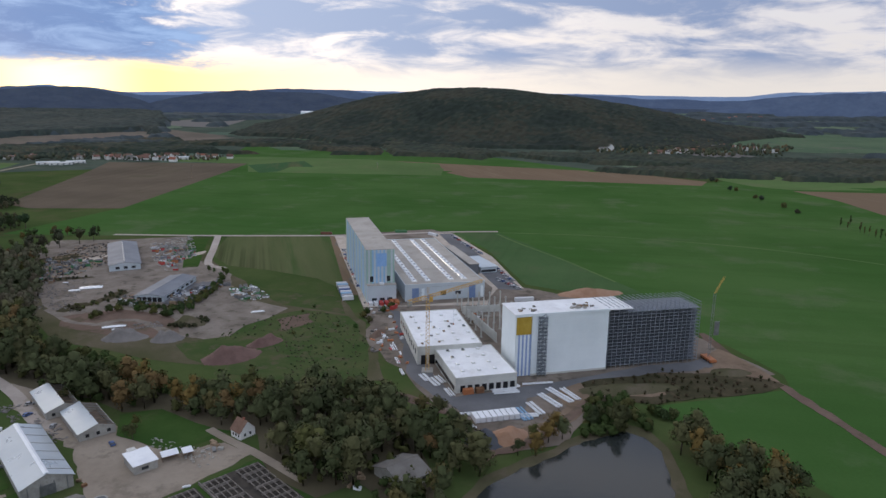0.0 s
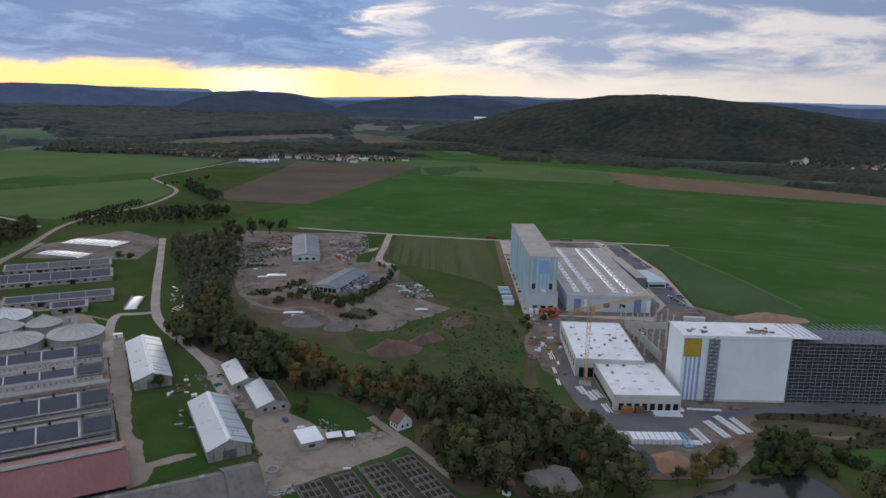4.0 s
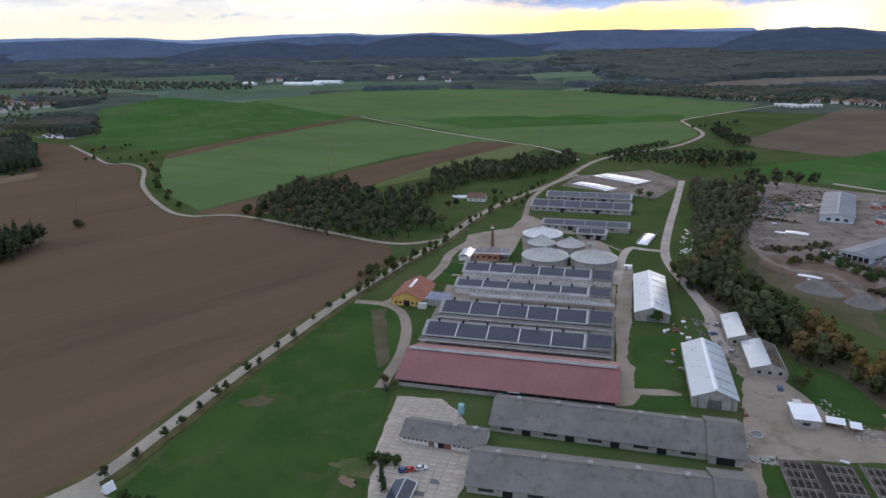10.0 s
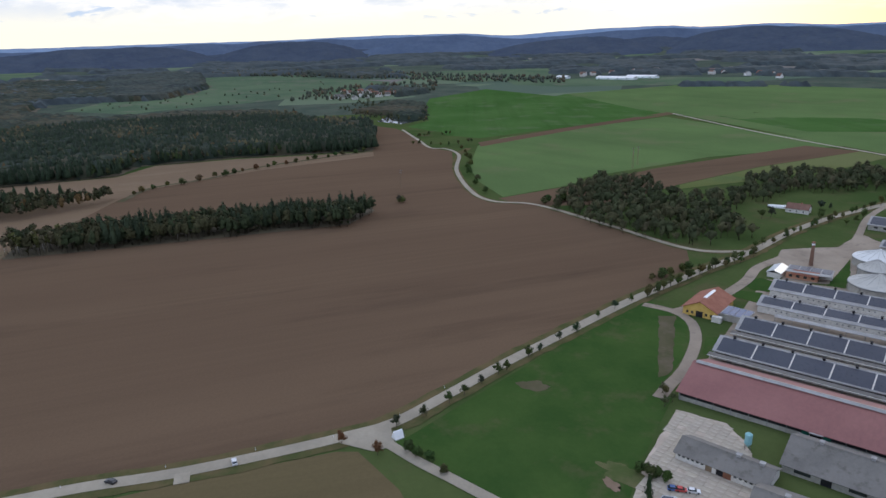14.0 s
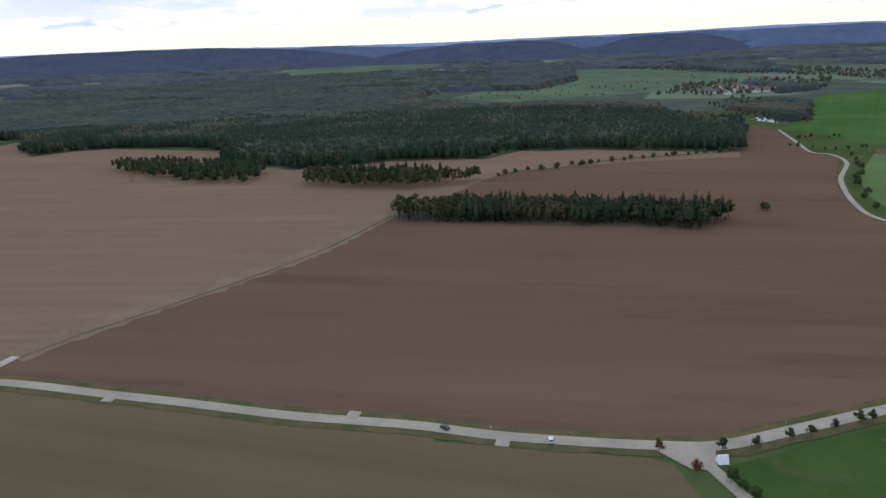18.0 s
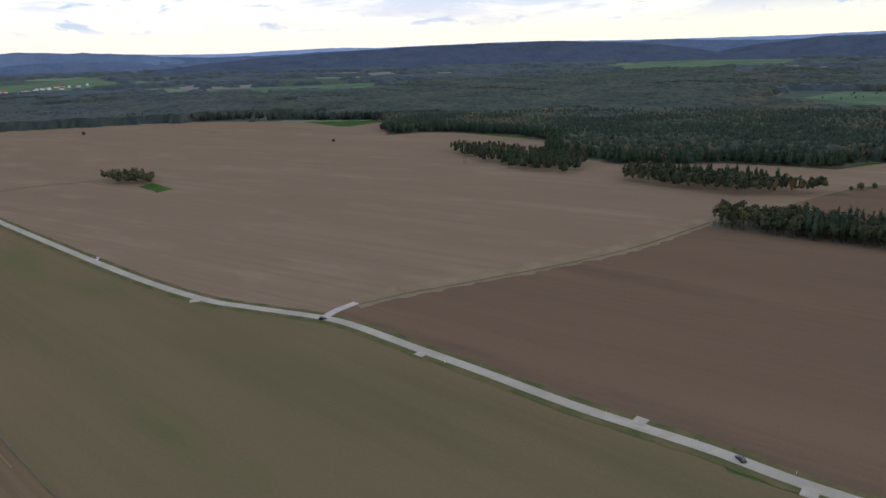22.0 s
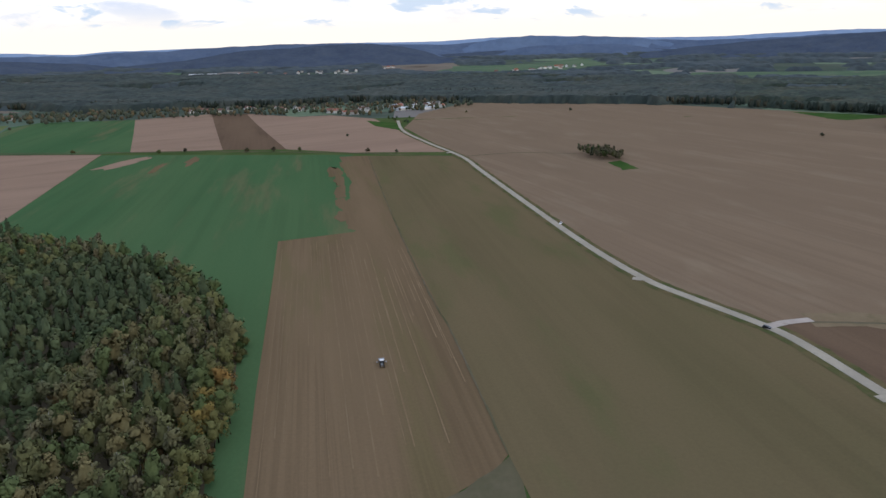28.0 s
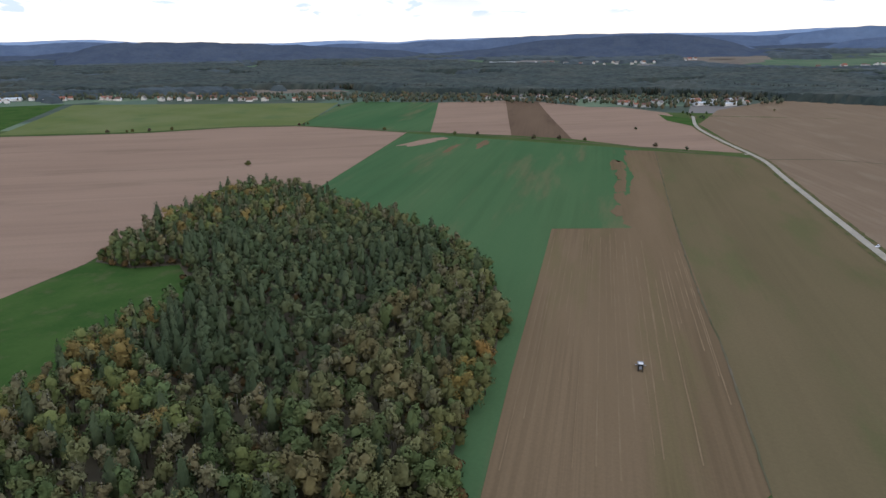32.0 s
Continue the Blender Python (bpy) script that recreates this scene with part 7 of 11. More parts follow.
PANEL = material("dark_blue_solar_glass", (0.028, 0.036, 0.058), (0.040, 0.049, 0.072), 0.05, 1.2, 0.30, rows=(90, 1.0, 0.35), spec=0.4)
PLASTER = material("off_white_plaster", (0.572, 0.550, 0.506), (0.682, 0.660, 0.616), 0.25, 1.5, 0.9, third=((0.418, 0.396, 0.363), 0.6))
CONCRETE = material("weathered_concrete", (0.308, 0.294, 0.265), (0.396, 0.380, 0.340), 0.25, 1.5, 0.9, third=((0.231, 0.214, 0.190), 0.6))
YELLOW_WALL = material("ochre_yellow_render", (0.52, 0.34, 0.085), (0.60, 0.41, 0.12), 0.3, 1.5, 0.9)
# near-black: unlit insides painted as sheets on openings, also plain dark vents and gates
DARK = material("dark_parts_and_opening_shade", (0.012, 0.012, 0.014), (0.02, 0.02, 0.022), 0.5, 1.0, 0.8)
GLASS = material("dark_window_glass", (0.025, 0.03, 0.035), (0.04, 0.045, 0.05), 0.5, 1.0, 0.12, spec=0.8)
GREEN_DOOR = material("dark_green_sheet_door", (0.010, 0.085, 0.060), (0.016, 0.11, 0.08), 0.5, 2.0, 0.6)
WOOD = material("weathered_boards", (0.20, 0.14, 0.09), (0.28, 0.20, 0.135), 0.5, 2.0, 0.9, vary=0.3)
STEEL = material("grey_steel", (0.20, 0.205, 0.21), (0.26, 0.265, 0.27), 0.5, 2.0, 0.5, metal=0.6)
BRICK_RED = material("red_brick_stack", (0.27, 0.10, 0.07), (0.34, 0.14, 0.10), 0.5, 3.0, 0.9)
RUST = material("rusty_scrap_metal", (0.16, 0.075, 0.04), (0.24, 0.12, 0.07), 0.4, 2.0, 0.8, vary=0.5)
TYRE = material("black_rubber", (0.015, 0.015, 0.015), (0.025, 0.025, 0.025), 1.0, 3.0, 0.85)
DOME = material("grey_membrane_cover", (0.400, 0.392, 0.360), (0.480, 0.470, 0.436), 0.08, 0.6, 0.7, third=((0.330, 0.322, 0.295), 0.6))
DOME_WHITE = material("white_membrane_cover", (0.60, 0.61, 0.60), (0.68, 0.69, 0.68), 0.08, 0.6, 0.6, third=((0.5, 0.51, 0.5), 0.5))
PEN = material("stained_pen_concrete", (0.165, 0.146, 0.124), (0.262, 0.232, 0.202), 0.3, 1.5, 0.9, third=((0.145, 0.125, 0.105), 0.6))
PEN_MUD = material("dark_pen_mud", (0.034, 0.029, 0.024), (0.066, 0.055, 0.044), 0.2, 1.0, 0.9)
FARM = 42.0


def openings(parent, kind, spans, y, z0, z1, mat, deep=0.12):
    """Windows or doors let into a wall that faces -y, at the given x spans."""
    for a, b in spans:
        part(kind, Geo().box(a, b, y - 0.06, y + deep, z0, z1), mat, parent)


def barn(name, label, x, y, turn, L, W, he, hr, wall, roof, category="barn", over=0.6, rear=None):
    """A long building with a ridge along its own x; the eave that the walls at y = 0 carry lies along y = 0."""
    ob = thing(name, label, category, x, y, turn)
    h = W / 2
    part("wall", Geo().prism([(0.12, 0.0), (W - 0.12, 0.0), (W - 0.12, he), (h, hr - 0.12), (0.12, he)], "x", 0.15, L - 0.15), wall, ob)
    rise = (hr - he) / h
    for side in (0, 1):
        lo, top = -over, h
        pts = [(lo, he - over * rise), (top, hr), (top, hr + 0.18), (lo, he - over * rise + 0.18)]
        if side:
            pts = [(W - a, b) for a, b in pts]
        part("roof_slope", Geo().prism(pts, "x", -over, L + over), (rear or roof) if side else roof, ob)
    part("ridge_cap", Geo().prism([(h - 0.45, hr + 0.08), (h, hr + 0.34), (h + 0.45, hr + 0.08)], "x", -over, L + over), roof, ob)
    return ob


def on_slope(W, he, hr, y, lift):
    """Height of the near roof slope at y."""
    return he + (hr - he) * y / (W / 2) + lift


def slope_sheet(ob, name, mat, x0, x1, y0, y1, W, he, hr, lift=0.24, thick=0.06, label=""):
    a, b = on_slope(W, he, hr, y0, lift), on_slope(W, he, hr, y1, lift)
    return part(name, Geo().prism([(y0, a), (y1, b), (y1, b + thick), (y0, a + thick)], "x", x0, x1), mat, ob, label)


def vents(ob, xs, W, hr, mat=None, w=0.9):
    for x in xs:
        part("roof_vent", Geo().box(x - w / 2, x + w / 2, W / 2 - 0.7, W / 2 + 0.7, hr + 0.1, hr + 1.0).box(x - w / 2 - 0.2, x + w / 2 + 0.2, W / 2 - 0.9, W / 2 + 0.9, hr + 1.0, hr + 1.12), mat or DARK, ob)


# the red-roofed cowshed
W_, HE, HR = 35.0, 3.8, 10.0
red = barn("cowshed", "long cowshed with a faded red metal roof and pale ridge light", -229.0, 125.0, FARM, 91.0, W_, HE, HR, CONCRETE, RED_ROOF, "barn", 0.9)
part("ridge_light", Geo().prism([(W_ / 2 - 1.5, HR + 0.15), (W_ / 2, HR + 0.75), (W_ / 2 + 1.5, HR + 0.15)], "x", 0.5, 90.5), FIBRE_PALE, red, "pale ridge light strip")
for a, b in ((0.6, 47.0), (53.5, 90.4)):
    # the wall behind is closed; this sheet paints the shade under the eave
    part("open_side_shade", Geo().box(a, b, -0.02, 0.3, 1.9, 3.5), DARK, red, "near-black sheet for the shade in the open side under the eave")
    n = int((b - a) / 6)
    for i in range(n + 1):
        part("post", Geo().box(a + (b - a) * i / n - 0.12, a + (b - a) * i / n + 0.12, -0.1, 0.1, 0.0, 3.7), STEEL, red)
for a, b in ((45.5, 48.0), (52.5, 55.0)):
    part("gate", Geo().box(a, b, -0.22, -0.1, 0.0, 3.0), GREEN_DOOR, red, "dark green sheet-metal gate")
part("doorway", Geo().box(48.2, 52.3, -0.06, 0.2, 0.0, 3.2), DARK, red)
part("porch_roof", Geo().box(48.0, 52.5, -1.6, 0.0, 3.4, 3.6), FIBRE_PALE, red)

# the solar barns
SOLAR = ((-260.8, 157.6, 90.0, 22.0, 4.0, 7.5, True), (-280.3, 180.1, 89.0, 22.0, 4.0, 7.5, True), (-307.1, 208.0, 88.7, 20.0, 4.0, 6.5, False), (-326.6, 227.6, 90.0, 22.0, 4.0, 7.4, False))
for row, (x, y, L, W_, HE, HR, lean) in enumerate(SOLAR):
    ob = barn("solar_barn", "long cattle barn with a dark solar roof and white walls" if not lean else "long cattle barn with a dark solar roof and a lean-to", x, y, FARM, L, W_ - 2.5, HE, HR, PLASTER, FIBRE_PALE, rear=FIBRE)
    W_ -= 2.5
    ob["group"] = "solar barns"
    end = L - 12.2
    for i in range(5):
        slope_sheet(ob, "solar_panel", PANEL, 1.2 + i * (end - 1.2) / 5, 1.2 + (i + 1) * (end - 1.2) / 5 - 0.7, 0.1 if lean else 1.8, W_ / 2 - 0.9, W_, HE, HR)
        slope_sheet(ob, "joint", PLASTER, 1.2 + (i + 1) * (end - 1.2) / 5 - 0.6, 1.2 + (i + 1) * (end - 1.2) / 5 - 0.1, 0.1 if lean else 1.8, W_ / 2 - 0.9, W_, HE, HR, 0.22)
    part("end_block", Geo().prism([(-0.6, HE - 0.2), (W_ / 2, HR + 0.5), (W_ + 0.6, HE - 0.2), (W_ + 0.6, HE + 0.3), (W_ / 2, HR + 0.9), (-0.6, HE + 0.3)], "x", L - 11.6, L + 0.8), FIBRE, ob, "raised end section of the roof")
    slope_sheet(ob, "solar_panel", PANEL, L - 11.0, L - 0.4, 0.8, W_ / 2 - 1.5, W_, HE, HR, 0.95)
    vents(ob, [6 + i * 12.2 for i in range(7)], W_, HR)
    if lean:
        part("lean_to_roof", Geo().prism([(-3.6, 2.6), (-0.9, 3.1), (-0.9, 3.25), (-3.6, 2.75)], "x", -1.5, L + 0.5), FIBRE, ob, "grey lean-to roof along the side")
        part("eave_board", Geo().box(-1.5, L + 0.5, -3.75, -3.6, 2.45, 2.85), PLASTER, ob, "pale eave board")
        for i in range(13):
            part("post", Geo().box(i * L / 12 - 0.12, i * L / 12 + 0.12, -3.5, -3.25, 0.0, 2.6), STEEL, ob)
        # shade below the lean-to painted as a near-black sheet on the wall
        part("open_side_shade", Geo().box(0.5, L - 0.5, -0.02, 0.2, 0.9, 3.2), DARK, ob)
    else:
        for i in range(30):
            a = 9 + i * (L - 12) / 30
            if i % 7 != 3:
                part("window", Geo().box(a, a + 0.7, -0.04, 0.2, 2.1, 2.8), STEEL, ob)
            if row == 2:
                part("pier", Geo().box(a + 1.9, a + 2.3, -0.35, 0.12, 0.0, 3.7), PLASTER, ob)
ob = thing("feed_passage", "narrow roofed feed passage between two barns", "shelter", -293.6, 209.5, FARM)
part("roof", Geo().prism([(-2.2, 3.0), (0.0, 3.5), (2.2, 3.0), (2.2, 3.15), (0.0, 3.65), (-2.2, 3.15)], "x", 0, 80), FIBRE_PALE, ob)
for i in range(11):
    part("post", Geo().box(i * 8 - 0.1, i * 8 + 0.1, -0.1, 0.1, 0.0, 3.3), STEEL, ob)

# the old grey barns in front
for name, x, y, turn, L, nv in (("grey_barn", -178.0, 136.0, 41.0, 77.0, 5), ("grey_barn", -153.5, 107.5, 43.5, 77.0, 5)):
    ob = barn(name, "long old barn with a weathered grey fibre-cement roof", x, y, turn, L, 23.0, 3.0, 8.2, CONCRETE, FIBRE)
    ob["group"] = "old grey barns"
    vents(ob, [9 + i * 15 for i in range(nv)], 23.0, 8.2, FIBRE_PALE, 1.2)
    for i in range(9):
        a = 4 + i * 8
        part("doorway" if i % 2 else "window", Geo().box(a, a + (3.2 if i % 2 else 5.0), -0.04, 0.25, 0.0 if i % 2 else 1.2, 2.6), DARK if i % 2 else GLASS, ob)
    part("end_house", Geo().prism([(-1.5, 0.0), (24.5, 0.0), (24.5, 3.4), (11.5, 9.0), (-1.5, 3.4)], "x", L, L + 11.5), CONCRETE, ob, "grey gabled end house")
    for side in (1, -1):
        part("end_house_roof", Geo().prism([(11.5 - side * 13.6, 3.1), (11.5, 9.0), (11.5, 9.25), (11.5 - side * 13.6, 3.35)], "x", L - 0.4, L + 12.2), FIBRE, ob)
    part("end_doorway", Geo().box(L + 2.5, L + 8.5, -1.56, -1.2, 0.0, 3.0), DARK, ob)
ob = barn("milk_house", "low white-walled farm building under a grey roof", -190.7, 104.7, 39.0, 30.5, 13.0, 3.0, 5.9, PLASTER, FIBRE, "farm building")
openings(ob, "window", [(1.0 + i * 1.6, 1.9 + i * 1.6) for i in range(6)], 0.12, 1.7, 2.5, GLASS)
openings(ob, "window", [(20.0 + i * 1.7, 20.9 + i * 1.7) for i in range(5)], 0.12, 1.7, 2.5, GLASS)
openings(ob, "door", [(10.6, 12.8)], 0.12, 0.0, 2.4, WOOD)
openings(ob, "doorway", [(14.2, 18.8)], 0.12, 0.0, 2.7, DARK)
part("sliding_door", Geo().box(16.6, 19.2, -0.12, 0.0, 0.0, 2.7), RUST, ob, "red-brown sliding door")
vents(ob, (19.0, 26.5), 13.0, 5.9, FIBRE_PALE, 1.4)
ob = thing("feed_silo", "slim turquoise feed silo on legs", "silo", -190.8, 131.8)
TURQ = material("turquoise_paint", (0.20, 0.42, 0.45), (0.27, 0.50, 0.52), 0.4, 2.0, 0.6)
part("tank", Geo().lathe([(0.25, 1.6), (1.25, 3.0), (1.25, 6.6), (0.3, 7.3), (0.02, 7.35)], 16), TURQ, ob, smooth=False)
for i in range(4):
    a = math.tau * i / 4
    part("leg", Geo().rod((math.cos(a) * 1.1, math.sin(a) * 1.1, 0), (math.cos(a) * 1.15, math.sin(a) * 1.15, 3.2), 0.09), STEEL, ob)
ob = thing("solar_carport", "small glazed solar roof on white posts", "carport", -161.1, 86.8, FARM)
part("roof", Geo().prism([(-4.0, 2.6), (0, 4.0), (4.0, 2.6), (4.0, 2.8), (0, 4.2), (-4.0, 2.8)], "y", -6, 8), WHITE_METAL, ob)
for s in (-1, 1):
    part("solar_panel", Geo().face((s * 3.7, -5.6, 2.95), (s * 0.2, -5.6, 4.18), (s * 0.2, 7.6, 4.18), (s * 3.7, 7.6, 2.95)), PANEL, ob)
for px, py in ((-3.8, -5.8), (3.8, -5.8), (-3.8, 7.8), (3.8, 7.8)):
    part("post", Geo().box(px - 0.1, px + 0.1, py - 0.1, py + 0.1, 0, 2.7), WHITE_METAL, ob)

# far barns, clamps and tanks
for x, y, L, W_, HE, HR, n in ((-436.2, 376.9, 84.0, 22.0, 4.0, 8.0, 6), (-458.1, 414.0, 76.0, 22.0, 4.0, 6.6, 5), (-384.7, 344.1, 66.0, 18.0, 4.0, 6.4, 4), (-348.9, 346.3, 21.5, 14.0, 4.0, 6.6, 2)):
    ob = barn("far_barn", "long grey-walled barn with solar panels on its roof", x, y, 40.0, L, W_, HE, HR, CONCRETE, FIBRE_PALE)
    ob["group"] = "rear barns"
    for i in range(n):
        slope_sheet(ob, "solar_panel", PANEL, 1 + i * (L - 2) / n, 1 + (i + 1) * (L - 2) / n - 0.5, 0.6, W_ / 2 - 1.0, W_, HE, HR)
    openings(ob, "doorway", [(L * 0.3 + k * L * 0.35, L * 0.3 + k * L * 0.35 + 3.5) for k in range(2)], 0.12, 0.0, 3.2, DARK)
    openings(ob, "window", [(4 + k * 6.0, 6.5 + k * 6.0) for k in range(int(L / 7))], 0.12, 1.6, 2.8, GLASS)
for i, (x, y, r, mat) in enumerate(((-361.1, 323.8, 14.4, DOME_WHITE), (-343.6, 307.2, 9.5, DOME), (-328.1, 320.1, 9.5, DOME), (-320.2, 289.8, 15.2, DOME), (-297.6, 312.0, 15.0, DOME))):
    ob = thing("biogas_tank", "round concrete biogas tank under a %s conical membrane" % ("white" if mat is DOME_WHITE else "grey"), "tank", x, y, group="biogas tanks")
    part("tank_wall", Geo().lathe([(r, 0), (r, 5.0), (r - 0.3, 5.0)], 40), CONCRETE, ob)
    part("membrane", Geo().lathe([(r + 0.35, 4.7), (r + 0.3, 5.3), (r * 0.92, 5.8), (r * 0.72, 6.9), (r * 0.48, 8.2), (r * 0.22, 9.6), (r * 0.05, 10.6), (0.02, 10.7)], 32), mat, ob)
    for k in range(16):
        a = math.tau * k / 16
        part("seam", Geo().rod((math.cos(a) * r * 0.9, math.sin(a) * r * 0.9, 5.95), (math.cos(a) * r * 0.05, math.sin(a) * r * 0.05, 10.6), 0.10), FIBRE_PALE, ob)
    part("rim", Geo().lathe([(r + 0.4, 4.6), (r + 0.55, 4.6), (r + 0.55, 4.95), (r + 0.4, 4.95)], 40), STEEL, ob)
    for k in range(8):
        a = math.tau * k / 8 + 0.2
        part("pilaster", Geo().box(r - 0.05, r + 0.3, -0.25, 0.25, 0, 4.7, a), CONCRETE, ob)
ob = thing("gas_works_hut", "low pale box beside the biogas tanks", "hut", -327.5, 336.7, FARM)
part("body", Geo().box(0, 6, 0, 3, 0, 2.8), PLASTER, ob)
part("roof", Geo().box(-0.2, 6.2, -0.2, 3.2, 2.8, 3.0), FIBRE_PALE, ob)
part("door", Geo().box(1, 2, -0.06, 0.02, 0, 2.1), STEEL, ob)
ob = thing("container_hut", "small white container beside the lane", "hut", -279.4, 320.4, FARM)
part("body", Geo().box(0, 5, 0, 2.4, 0.1, 2.5), WHITE_SHEET, ob)
part("door", Geo().box(1.2, 2.1, -0.05, 0.02, 0.15, 2.1), STEEL, ob)


def sheet_mound(name, label, x, y, turn, L, W, h, mat=None, bars=0):
    """A silage clamp under a sheet, with concrete side walls."""
    ob = thing(name, label, "silage clamp", x, y, turn)
    geo, nx, ny = Geo(), 26, 10
    rng = random.Random(int(L * 10 + W))
    for i in range(nx + 1):
        for j in range(ny + 1):
            u, v = i / nx, j / ny
            z = h * (max(0.0, math.sin(math.pi * min(1, max(0, u)))) ** 0.35) * (max(0.0, math.sin(math.pi * v)) ** 0.4)
            geo.v.append((u * L, v * W, 0.15 + z + (rng.uniform(-0.15, 0.15) if 0 < i < nx and 0 < j < ny else 0)))
    for i in range(nx):
        for j in range(ny):
            a = i * (ny + 1) + j
            geo.f.append((a, a + ny + 1, a + ny + 2, a + 1))
    part("sheet", geo, mat or WHITE_SHEET, ob, smooth=True)
    for s in (-0.35, W + 0.05):
        part("side_wall", Geo().box(0, L, s, s + 0.3, 0, h * 0.75), CONCRETE, ob)
    for k in range(bars):
        part("ballast_bar", Geo().box(L * (k + 0.5) / bars - 0.2, L * (k + 0.5) / bars + 0.2, 0.8, W - 0.8, h + 0.02, h + 0.25), TYRE, ob)
    return ob


sheet_mound("silage_clamp", "silage clamp under a white sheet with dark ballast rows", -499.0, 482.0, 2.0, 46.0, 20.0, 1.8, bars=7)
sheet_mound("silage_clamp", "wide silage clamp under a white sheet with dark ballast rows", -515.0, 528.0, 3.0, 58.0, 28.0, 1.8, bars=9)
sheet_mound("covered_heap", "heap under a bright white sheet beside the lane", -305.6, 373.9, 118.0, 30.0, 8.0, 2.0)

# white-roofed halls and ruins of the yard
for x, y, turn, L, W_, HE, HR, dust in ((-205.5, 272.8, 132.0, 61.0, 17.4, 5.0, 8.0, 0), (-133.4, 223.6, 132.5, 50.0, 17.0, 5.0, 8.4, 1)):
    ob = barn("storage_hall", "tall storage hall with a shiny pale metal roof", x, y, turn, L, W_, HE, HR, CONCRETE, WHITE_METAL, "hall", 0.5)
    ob["group"] = "storage halls"
    part("roof_light_strip", Geo().prism([(W_ / 2 - 0.9, HR + 0.1), (W_ / 2, HR + 0.5), (W_ / 2 + 0.9, HR + 0.1)], "x", 0, L), WHITE_SHEET, ob)
    for k in range(6):
        part("roof_seam", Geo().prism([(-0.5, HE + 0.02), (W_ / 2, HR + 0.2), (W_ / 2, HR + 0.32), (-0.5, HE + 0.14)], "x", (k + 0.5) * L / 6, (k + 0.5) * L / 6 + 0.25), FIBRE_PALE, ob)
    part("gate", Geo().box(-0.06, 0.2, W_ * 0.35, W_ * 0.65, 0, 4.0), STEEL, ob, "grey sliding gate")
    for k in range(4):
        part("gable_post", Geo().box(-0.12, 0.2, W_ * (k + 0.5) / 4 - 0.15, W_ * (k + 0.5) / 4 + 0.15, 0, 5.0), STEEL, ob)
for x, y, L, W_ in ((-162.5, 284.0, 29.0, 14.0), (-137.9, 265.2, 27.5, 14.4)):
    ob = thing("half_roofed_shed", "old shed with a white half roof and bare rafters", "shed", x, y, 132.0, group="half-roofed sheds")
    HE, HR, h = 3.5, 6.0, W_ / 2
    part("long_wall", Geo().box(0, L, 0, 0.35, 0, HE), CONCRETE, ob)
    part("long_wall", Geo().box(0, L, W_ - 0.35, W_, 0, HE), CONCRETE, ob)
    part("gable", Geo().prism([(0.36, 0), (W_ - 0.36, 0), (W_ - 0.36, HE), (h, HR), (0.36, HE)], "x", 0.0, 0.35), CONCRETE, ob)
    part("gable", Geo().prism([(0.36, 0), (W_ - 0.36, 0), (W_ - 0.36, HE), (h, HR), (0.36, HE)], "x", L - 0.35, L), CONCRETE, ob)
    part("middle_wall", Geo().box(0.36, L - 0.36, h - 0.15, h + 0.15, 0, HR - 0.4), CONCRETE, ob)
    part("roof_slope", Geo().prism([(h - 0.6, HR + 0.05), (W_ + 0.5, HE - 0.1), (W_ + 0.5, HE + 0.08), (h - 0.6, HR + 0.25)], "x", -0.4, L + 0.4), WHITE_METAL, ob, "pale metal roof slope")
    for k in range(9):
        a = 0.5 + k * (L - 1) / 8
        part("rafter", Geo().prism([(0.1, HE), (h, HR), (h, HR + 0.18), (0.1, HE + 0.18)], "x", a, a + 0.14), WOOD, ob)
    for k in range(3):
        part("window", Geo().box(-0.05, 0.2, 2.0 + k * 4.2, 3.4 + k * 4.2, 1.2, 2.6), DARK, ob)
    part("floor", Geo().box(0.36, L - 0.36, 0.36, h - 0.16, 0.0, 0.16), DIRT, ob)
ob = thing("site_hut", "square hut with a flat white roof and grey walls", "hut", -114.8, 230.7, FARM)
part("wall", Geo().box(0.2, 9.0, 0.2, 12.0, 0, 3.6), CONCRETE, ob)
part("roof", Geo().prism([(-0.2, 3.6), (12.4, 3.9), (12.4, 4.1), (-0.2, 3.8)], "x", -0.2, 9.4), WHITE_SHEET, ob)
part("window", Geo().box(3, 5.5, 0.12, 0.3, 1.2, 2.4), GLASS, ob)
part("dormer", Geo().box(2, 5, 12.1, 14.5, 0, 4.4), PLASTER, ob)
for x, y, w in ((-108.0, 240.3, 6.5), (-100.9, 243.6, 4.0)):
    ob = thing("lean_shelter", "small shelter with a pale lean-to roof", "shelter", x, y, FARM - 8)
    part("roof", Geo().prism([(0, 2.2), (4, 2.8), (4, 2.95), (0, 2.35)], "x", 0, w), WHITE_SHEET, ob)
    part("wall", Geo().box(0.1, w - 0.1, 2.6, 2.9, 0, 2.5), WOOD, ob)
    for px in (0.2, w - 0.2):
        part("post", Geo().box(px - 0.08, px + 0.08, 0.2, 0.36, 0, 2.3), WOOD, ob)

